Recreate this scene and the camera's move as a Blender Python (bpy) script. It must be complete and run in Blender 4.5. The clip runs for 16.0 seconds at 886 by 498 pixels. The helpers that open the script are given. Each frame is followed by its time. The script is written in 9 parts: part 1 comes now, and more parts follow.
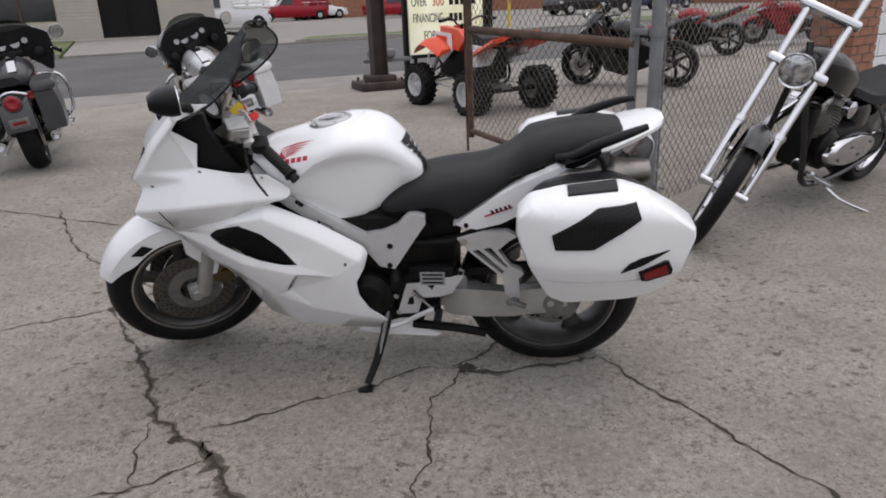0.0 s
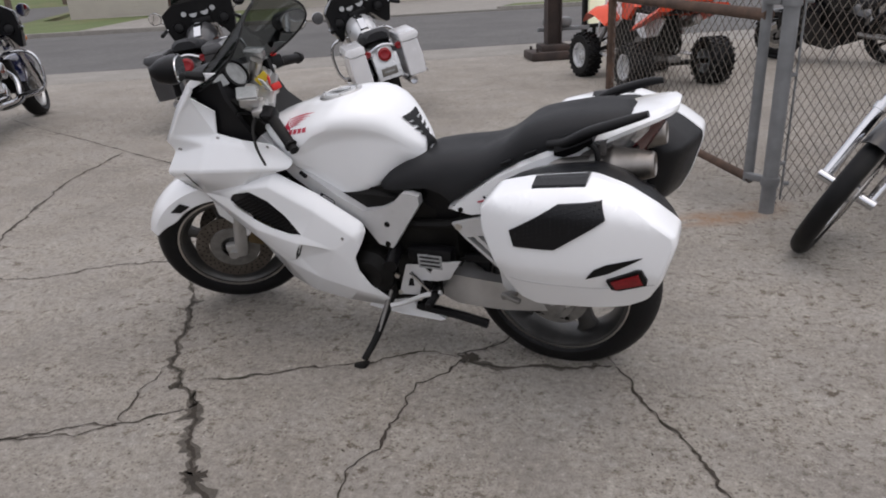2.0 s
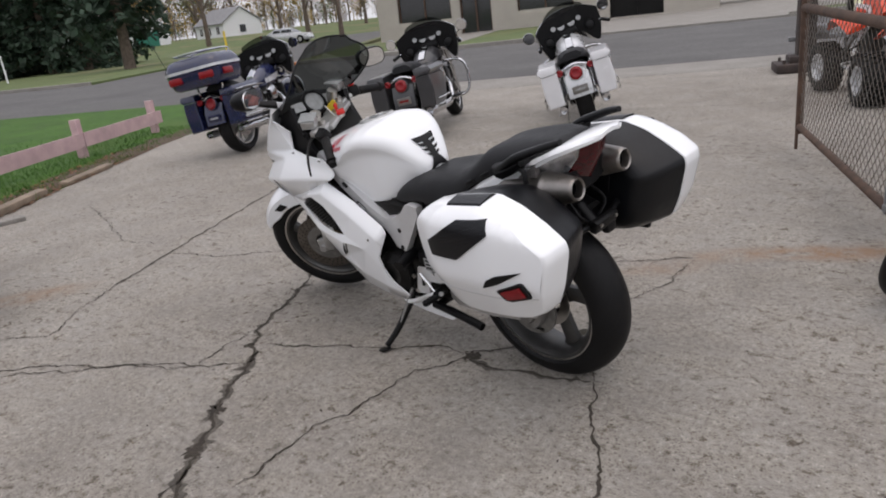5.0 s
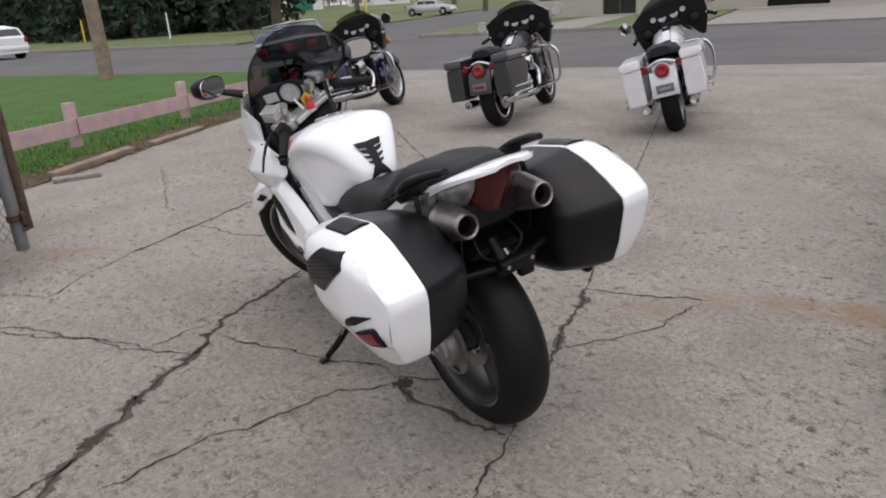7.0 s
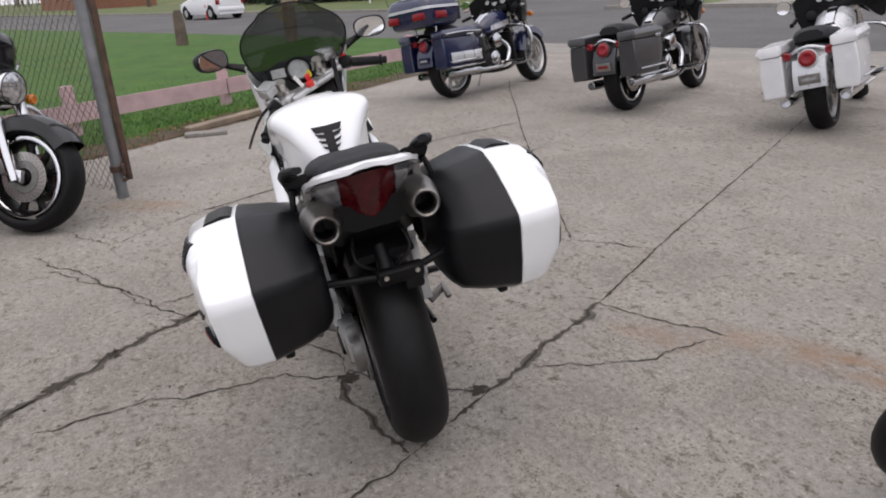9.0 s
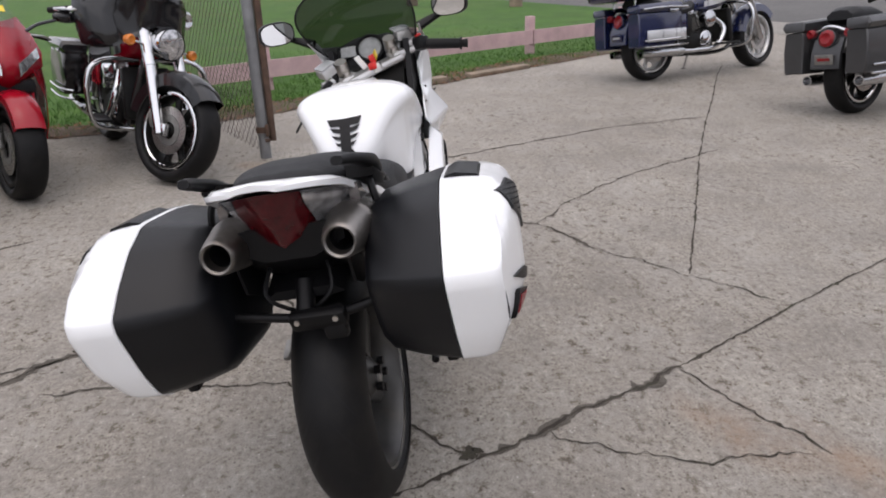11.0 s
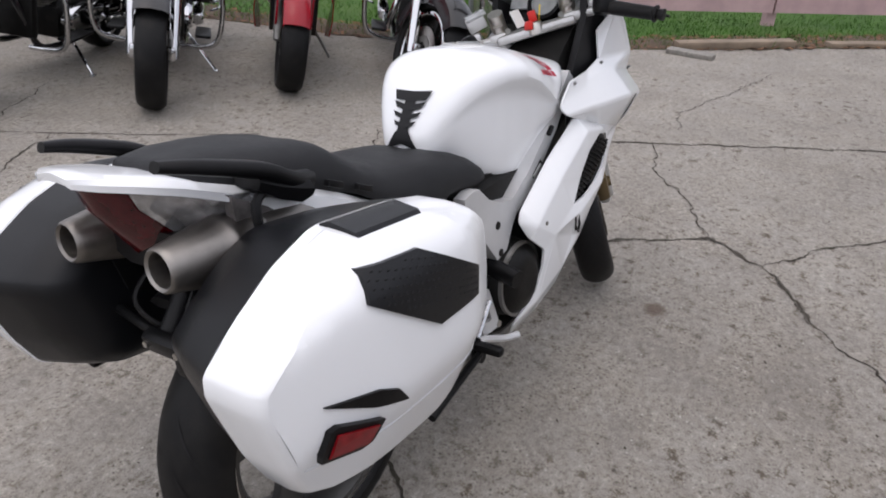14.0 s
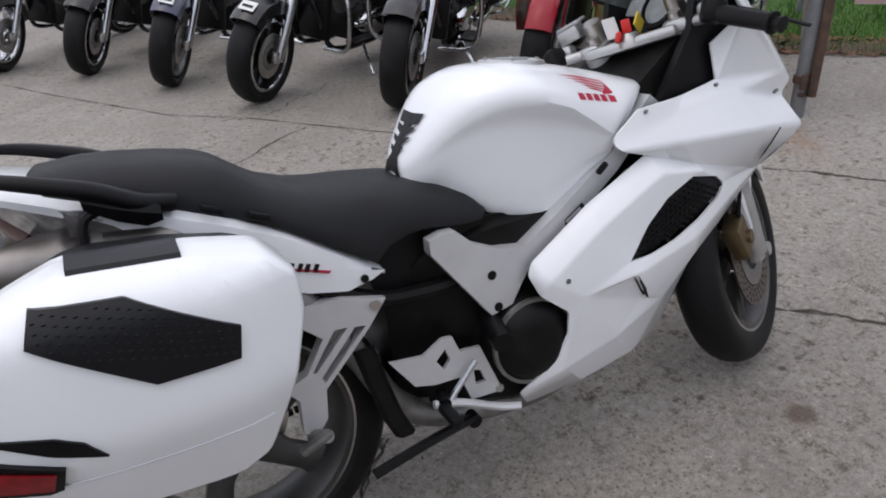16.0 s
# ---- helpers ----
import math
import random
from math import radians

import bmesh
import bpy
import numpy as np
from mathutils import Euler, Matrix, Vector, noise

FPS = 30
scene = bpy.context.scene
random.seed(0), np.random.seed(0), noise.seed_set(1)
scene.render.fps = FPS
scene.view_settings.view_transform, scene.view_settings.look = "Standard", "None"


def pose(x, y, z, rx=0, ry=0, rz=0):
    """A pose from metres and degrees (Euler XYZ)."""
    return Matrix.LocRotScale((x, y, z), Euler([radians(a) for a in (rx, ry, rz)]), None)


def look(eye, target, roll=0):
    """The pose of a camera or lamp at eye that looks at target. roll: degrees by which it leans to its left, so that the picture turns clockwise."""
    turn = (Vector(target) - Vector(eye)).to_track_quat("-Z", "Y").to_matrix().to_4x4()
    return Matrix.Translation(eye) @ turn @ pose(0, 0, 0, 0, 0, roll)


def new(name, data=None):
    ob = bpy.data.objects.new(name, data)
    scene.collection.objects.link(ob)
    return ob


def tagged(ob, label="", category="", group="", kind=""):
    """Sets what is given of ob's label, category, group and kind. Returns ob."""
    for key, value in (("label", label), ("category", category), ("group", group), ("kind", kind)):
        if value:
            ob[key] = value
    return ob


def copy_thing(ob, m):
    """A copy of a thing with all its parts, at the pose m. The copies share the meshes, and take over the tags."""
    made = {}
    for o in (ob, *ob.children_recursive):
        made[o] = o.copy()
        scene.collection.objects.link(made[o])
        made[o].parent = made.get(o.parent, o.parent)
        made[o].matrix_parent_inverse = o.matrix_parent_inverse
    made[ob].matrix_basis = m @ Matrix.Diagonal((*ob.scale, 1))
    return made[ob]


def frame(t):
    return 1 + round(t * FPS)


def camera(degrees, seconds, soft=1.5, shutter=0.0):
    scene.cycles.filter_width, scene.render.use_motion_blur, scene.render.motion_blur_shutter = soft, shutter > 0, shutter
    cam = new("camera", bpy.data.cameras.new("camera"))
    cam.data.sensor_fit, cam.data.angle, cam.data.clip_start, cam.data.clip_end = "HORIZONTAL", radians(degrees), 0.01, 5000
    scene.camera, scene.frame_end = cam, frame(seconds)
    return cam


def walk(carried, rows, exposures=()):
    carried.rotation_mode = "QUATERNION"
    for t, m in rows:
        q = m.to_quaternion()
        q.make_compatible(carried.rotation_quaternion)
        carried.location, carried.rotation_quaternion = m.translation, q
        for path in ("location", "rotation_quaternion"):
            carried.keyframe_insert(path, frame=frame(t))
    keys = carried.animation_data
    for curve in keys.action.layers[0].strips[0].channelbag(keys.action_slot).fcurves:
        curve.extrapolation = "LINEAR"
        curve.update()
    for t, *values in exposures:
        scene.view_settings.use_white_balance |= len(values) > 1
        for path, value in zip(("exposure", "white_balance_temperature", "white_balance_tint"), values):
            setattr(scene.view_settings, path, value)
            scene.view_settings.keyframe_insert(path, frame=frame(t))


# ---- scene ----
cam = camera(64.9, 16.0, soft=1.9)
METRES, EYE, TILT, LEAN, TURN = 6.02, 1.27, 0.0, 0.0, 0.0
ROWS = [
    (0.0, 0.0, 0.0, 0.0, -0.77, -19.82, 2.13),
    (0.5, 0.0393, -0.0085, -0.0015, 3.41, -17.96, 3.92),
    (1.0, 0.0649, -0.0068, -0.0003, 8.2, -19.87, 6.32),
    (1.5, 0.0863, 0.0185, 0.0005, 10.27, -21.38, 5.42),
    (2.0, 0.1051, 0.0322, -0.0033, 16.31, -21.57, 2.82),
    (2.5, 0.1344, 0.0482, -0.0058, 21.97, -23.22, -0.08),
    (3.0, 0.1546, 0.0369, -0.0009, 23.61, -21.12, 1.32),
    (3.5, 0.1801, 0.0147, 0.0014, 25.99, -19.18, 1.92),
    (4.0, 0.2138, 0.0197, 0.0022, 26.96, -17.53, 6.71),
    (4.5, 0.2447, 0.0402, -0.0012, 33.15, -17.76, 7.25),
    (7.0, 0.3174, 0.1727, 0.0015, 51.24, -19.63, 3.62),
    (7.5, 0.3278, 0.2055, 0.0015, 53.75, -18.26, 3.25),
    (8.0, 0.352, 0.2383, 0.0009, 60.34, -18.04, 2.48),
    (8.5, 0.366, 0.265, -0.0006, 63.5, -17.82, 4.08),
    (9.0, 0.3568, 0.2952, 0.0002, 67.04, -21.1, 2.84),
    (11.5, 0.3077, 0.439, 0.0003, 93.94, -22.04, 0.57),
    (12.0, 0.2997, 0.4652, 0.0025, 102.59, -21.99, -0.42),
    (12.5, 0.2798, 0.4725, 0.0013, 107.37, -22.58, 1.02),
    (13.0, 0.2613, 0.4761, 0.0006, 105.4, -22.31, -0.24),
    (13.5, 0.2363, 0.4902, 0.0017, 109.86, -27.79, -0.75),
    (14.0, 0.2059, 0.5086, 0.0041, 117.74, -28.81, -2.04),
    (14.5, 0.1668, 0.514, 0.0028, 122.34, -29.74, -0.07),
    (15.0, 0.1411, 0.53, 0.0036, 128.41, -30.81, 3.45),
    (15.5, 0.1211, 0.5688, 0.0009, 138.7, -29.86, 4.47),
    (16.0, 0.0957, 0.5796, 0.0005, 146.29, -28.5, 3.82),
]
EXPOSURES = ((0.0, 0.40, 6280, 13), (4.5, 0.46, 6320, 13), (8.0, 0.55, 6330, 14), (11.5, 0.68, 6320, 14), (13.5, 0.66, 6250, 14), (14.5, 0.46, 6120, 13), (16.0, 0.40, 6020, 13))

walk(cam, [(t, pose(0, 0, EYE, TILT, LEAN, TURN) @ pose(METRES * x, METRES * y, METRES * z, 90 + pitch, roll, yaw)) for t, x, y, z, yaw, pitch, roll in ROWS],
     exposures=EXPOSURES)

# ---- light: overcast daylight ----
world = bpy.data.worlds.new("sky")
scene.world = world
world.use_nodes = True
wn = world.node_tree.nodes
sky = wn.new("ShaderNodeTexSky")
sky.sky_type = "NISHITA"
sky.sun_disc = False
sky.sun_elevation, sky.sun_rotation = radians(78), radians(112)
sky.air_density, sky.dust_density, sky.ozone_density = 1.0, 6.0, 1.0
cloud = wn.new("ShaderNodeMix")
cloud.data_type = "RGBA"
cloud.inputs[0].default_value = 0.75
cloud.inputs[7].default_value = (5.7, 5.62, 5.72, 1)
world.node_tree.links.new(sky.outputs[0], cloud.inputs[6])
world.node_tree.links.new(cloud.outputs[2], wn["Background"].inputs[0])
wn["Background"].inputs[1].default_value = 0.13
sun = new("sun", bpy.data.lights.new("sun", "SUN"))
sun.data.energy, sun.data.angle, sun.data.color = 0.75, radians(120), (1.0, 0.95, 0.88)
SUN_AZ = radians(112)
sun.matrix_world = look((40 * math.sin(SUN_AZ) * 0.22, 40 * math.cos(SUN_AZ) * 0.22, 40 * 0.975), (0, 0, 0))


# ---- materials ----
def nodes_of(name):
    m = bpy.data.materials.new(name)
    m.use_nodes = True
    return m, m.node_tree.nodes, m.node_tree.links, m.node_tree.nodes["Principled BSDF"]


def ramp(nt, src, stops):
    r = nt.nodes.new("ShaderNodeValToRGB")
    while len(r.color_ramp.elements) < len(stops):
        r.color_ramp.elements.new(0.5)
    for e, (p, c) in zip(r.color_ramp.elements, stops):
        e.position, e.color = p, (*c, 1)
    nt.links.new(src, r.inputs[0])
    return r.outputs[0]


def noise_of(nt, vec, scale, detail=6, rough=0.55):
    n = nt.nodes.new("ShaderNodeTexNoise")
    n.inputs["Scale"].default_value, n.inputs["Detail"].default_value, n.inputs["Roughness"].default_value = scale, detail, rough
    nt.links.new(vec, n.inputs["Vector"])
    return n.outputs["Fac"]


def mixc(nt, fac, a, b, blend="MIX"):
    m = nt.nodes.new("ShaderNodeMix")
    m.data_type, m.blend_type = "RGBA", blend
    for sock, v in ((m.inputs[0], fac), (m.inputs[6], a), (m.inputs[7], b)):
        if isinstance(v, (int, float)):
            sock.default_value = v
        elif isinstance(v, tuple):
            sock.default_value = (*v, 1)
        else:
            nt.links.new(v, sock)
    return m.outputs[2]


def bump(nt, bsdf, height, strength, dist=0.01):
    b = nt.nodes.new("ShaderNodeBump")
    b.inputs["Strength"].default_value, b.inputs["Distance"].default_value = strength, dist
    nt.links.new(height, b.inputs["Height"])
    nt.links.new(b.outputs[0], bsdf.inputs["Normal"])


def stuff_mat(name, col, rough=0.5, metal=0.0, var=0.12, scale=9.0, fine=120.0, relief=0.08, coat=0.0, dirt=None, dirt_at=(0.55, 0.75), spec=0.5):
    """A paint, plastic, rubber or metal: tone drift, fine grain, some grime, gloss that varies."""
    m, n, l, b = nodes_of(name)
    nt = m.node_tree
    vec = n.new("ShaderNodeTexCoord").outputs["Object"]
    big, small = noise_of(nt, vec, scale, 5), noise_of(nt, vec, fine, 3)
    lo, hi = tuple(c * (1 - var) for c in col), tuple(min(1, c * (1 + var)) for c in col)
    c = ramp(nt, big, [(0.3, lo), (0.7, hi)])
    if dirt:
        d = ramp(nt, noise_of(nt, vec, scale * 0.6, 9, 0.65), [(dirt_at[0], (0, 0, 0)), (dirt_at[1], (1, 1, 1))])
        c = mixc(nt, d, c, dirt)
    l.new(c, b.inputs["Base Color"])
    r = n.new("ShaderNodeMapRange")
    r.inputs["To Min"].default_value, r.inputs["To Max"].default_value = max(0.02, rough * 0.8), min(1, rough * 1.25)
    l.new(big, r.inputs["Value"])
    l.new(r.outputs[0], b.inputs["Roughness"])
    b.inputs["Metallic"].default_value = metal
    b.inputs["Specular IOR Level"].default_value = spec
    b.inputs["Coat Weight"].default_value = coat
    b.inputs["Coat Roughness"].default_value = 0.06
    if relief:
        bump(nt, b, small, relief, 0.002)
    return m


def tinted_mat(name, col, gloss=0.03):
    """A thin tinted sheet: see-through, with a slight even sheen."""
    m, n, l, b = nodes_of(name)
    tr, gl, mx = n.new("ShaderNodeBsdfTransparent"), n.new("ShaderNodeBsdfGlossy"), n.new("ShaderNodeMixShader")
    tr.inputs["Color"].default_value = (*col, 1)
    gl.inputs["Roughness"].default_value = gloss
    mx.inputs[0].default_value = 0.065
    l.new(tr.outputs[0], mx.inputs[1])
    l.new(gl.outputs[0], mx.inputs[2])
    out = next(k for k in n if k.type == "OUTPUT_MATERIAL")
    l.new(mx.outputs[0], out.inputs["Surface"])
    return m


def concrete_mat():
    m, n, l, b = nodes_of("weathered_concrete")
    nt = m.node_tree
    vec = n.new("ShaderNodeTexCoord").outputs["Object"]
    big, mid = noise_of(nt, vec, 0.35, 6, 0.6), noise_of(nt, vec, 2.2, 9, 0.7)
    grain, fine = noise_of(nt, vec, 42, 8, 0.8), noise_of(nt, vec, 190, 4, 0.75)
    c = ramp(nt, mid, [(0.30, (0.20, 0.180, 0.158)), (0.5, (0.285, 0.262, 0.234)), (0.72, (0.365, 0.343, 0.312))])
    c = mixc(nt, 0.35, c, ramp(nt, big, [(0.35, (0.165, 0.152, 0.131)), (0.65, (0.37, 0.354, 0.322))]))
    c = mixc(nt, 1.0, c, ramp(nt, grain, [(0.30, (0.25, 0.23, 0.20)), (0.44, (0.84, 0.83, 0.82)), (0.56, (1.02, 1.02, 1.02)), (0.70, (1.6, 1.59, 1.55))]), "MULTIPLY")
    c = mixc(nt, 0.9, c, ramp(nt, fine, [(0.33, (0.40, 0.38, 0.35)), (0.46, (1.0, 1.0, 1.0)), (0.60, (1.0, 1.0, 1.0)), (0.72, (1.7, 1.67, 1.6))]), "MULTIPLY")
    # worn patches: pitted paste with bare aggregate
    v = n.new("ShaderNodeTexVoronoi")
    v.inputs["Scale"].default_value = 70
    l.new(vec, v.inputs["Vector"])
    chips = ramp(nt, v.outputs["Distance"], [(0.10, (0.26, 0.235, 0.20)), (0.30, (0.98, 0.97, 0.95)), (0.55, (1.12, 1.11, 1.08))])
    patch = ramp(nt, noise_of(nt, vec, 3.6, 10, 0.8), [(0.44, (0, 0, 0)), (0.56, (1, 1, 1))])
    c = mixc(nt, patch, c, mixc(nt, 0.9, c, chips, "MULTIPLY"))
    # dark ragged blotches a few centimetres wide
    spots = ramp(nt, noise_of(nt, vec, 17, 10, 0.8), [(0.535, (0, 0, 0)), (0.60, (1, 1, 1))])
    worn = ramp(nt, noise_of(nt, vec, 1.1, 6, 0.7), [(0.40, (0.15, 0.15, 0.15)), (0.54, (1, 1, 1))])
    c = mixc(nt, mixc(nt, 1.0, spots, worn, "MULTIPLY"), c, mixc(nt, 1.0, c, (0.36, 0.315, 0.26), "MULTIPLY"))
    # bare pale aggregate that catches the light
    stones = n.new("ShaderNodeTexVoronoi")
    stones.inputs["Scale"].default_value = 55
    l.new(vec, stones.inputs["Vector"])
    pale = ramp(nt, stones.outputs["Distance"], [(0.10, (1, 1, 1)), (0.22, (0, 0, 0))])
    few = ramp(nt, noise_of(nt, vec, 26, 4, 0.7), [(0.55, (0, 0, 0)), (0.60, (0.8, 0.8, 0.8))])
    c = mixc(nt, mixc(nt, 1.0, pale, few, "MULTIPLY"), c, (0.52, 0.50, 0.46))
    # rust stains at fixed places: x, y, radius along, radius across, turn
    total = None
    for x, y, ra, rb, ang, k in ((0.66, 3.72, 0.70, 0.13, 32, 0.65), (0.33, 3.35, 0.28, 0.10, 30, 0.55), (1.00, 3.86, 0.38, 0.13, 24, 0.9), (1.22, 4.08, 0.22, 0.14, 40, 0.6), (-2.62, 1.62, 0.42, 0.16, 60, 0.8)):
        mp = n.new("ShaderNodeMapping")
        mp.vector_type = "TEXTURE"
        mp.inputs["Location"].default_value, mp.inputs["Rotation"].default_value = (x, y, 0), (0, 0, radians(ang))
        mp.inputs["Scale"].default_value = (ra, rb, 1)
        l.new(vec, mp.inputs["Vector"])
        ln = n.new("ShaderNodeVectorMath")
        ln.operation = "LENGTH"
        l.new(mp.outputs[0], ln.inputs[0])
        blob = ramp(nt, ln.outputs["Value"], [(0.1, (k, k, k)), (1.0, (0, 0, 0))])
        total = blob if total is None else mixc(nt, 1.0, total, blob, "ADD")
    total = mixc(nt, 1.0, total, ramp(nt, noise_of(nt, vec, 7, 6, 0.7), [(0.35, (0, 0, 0)), (0.6, (1, 1, 1))]), "MULTIPLY")
    c = mixc(nt, total, c, (0.25, 0.152, 0.088))
    spot = n.new("ShaderNodeVectorMath")
    spot.operation = "DISTANCE"
    l.new(vec, spot.inputs[0])
    spot.inputs[1].default_value = (-0.865, 2.82, 0)
    edge = n.new("ShaderNodeMath")
    edge.operation = "MULTIPLY_ADD"
    l.new(noise_of(nt, vec, 30, 6, 0.7), edge.inputs[0])
    edge.inputs[1].default_value = 0.07
    l.new(spot.outputs["Value"], edge.inputs[2])
    c = mixc(nt, ramp(nt, edge.outputs[0], [(0.060, (0.75, 0.75, 0.75)), (0.085, (0, 0, 0))]), c, (0.085, 0.055, 0.036))
    l.new(c, b.inputs["Base Color"])
    b.inputs["Roughness"].default_value = 0.9
    add = n.new("ShaderNodeMath")
    add.operation = "ADD"
    l.new(grain, add.inputs[0])
    l.new(fine, add.inputs[1])
    bump(nt, b, add.outputs[0], 0.55, 0.008)
    return m


def ground_mat(name, lo, hi, scale, relief, patches=None, rough=0.95):
    m, n, l, b = nodes_of(name)
    nt = m.node_tree
    vec = n.new("ShaderNodeTexCoord").outputs["Object"]
    c = ramp(nt, noise_of(nt, vec, scale, 8, 0.7), [(0.3, lo), (0.7, hi)])
    c = mixc(nt, 0.75, c, ramp(nt, noise_of(nt, vec, scale * 22, 6, 0.8), [(0.3, (0.45, 0.45, 0.45)), (0.7, (1.4, 1.4, 1.4))]), "MULTIPLY")
    if patches:
        c = mixc(nt, ramp(nt, noise_of(nt, vec, scale * 0.35, 5, 0.6), [(0.5, (0, 0, 0)), (0.68, (1, 1, 1))]), c, patches)
    l.new(c, b.inputs["Base Color"])
    b.inputs["Roughness"].default_value = rough
    bump(nt, b, noise_of(nt, vec, scale * 30, 5, 0.7), relief, 0.01)
    return m


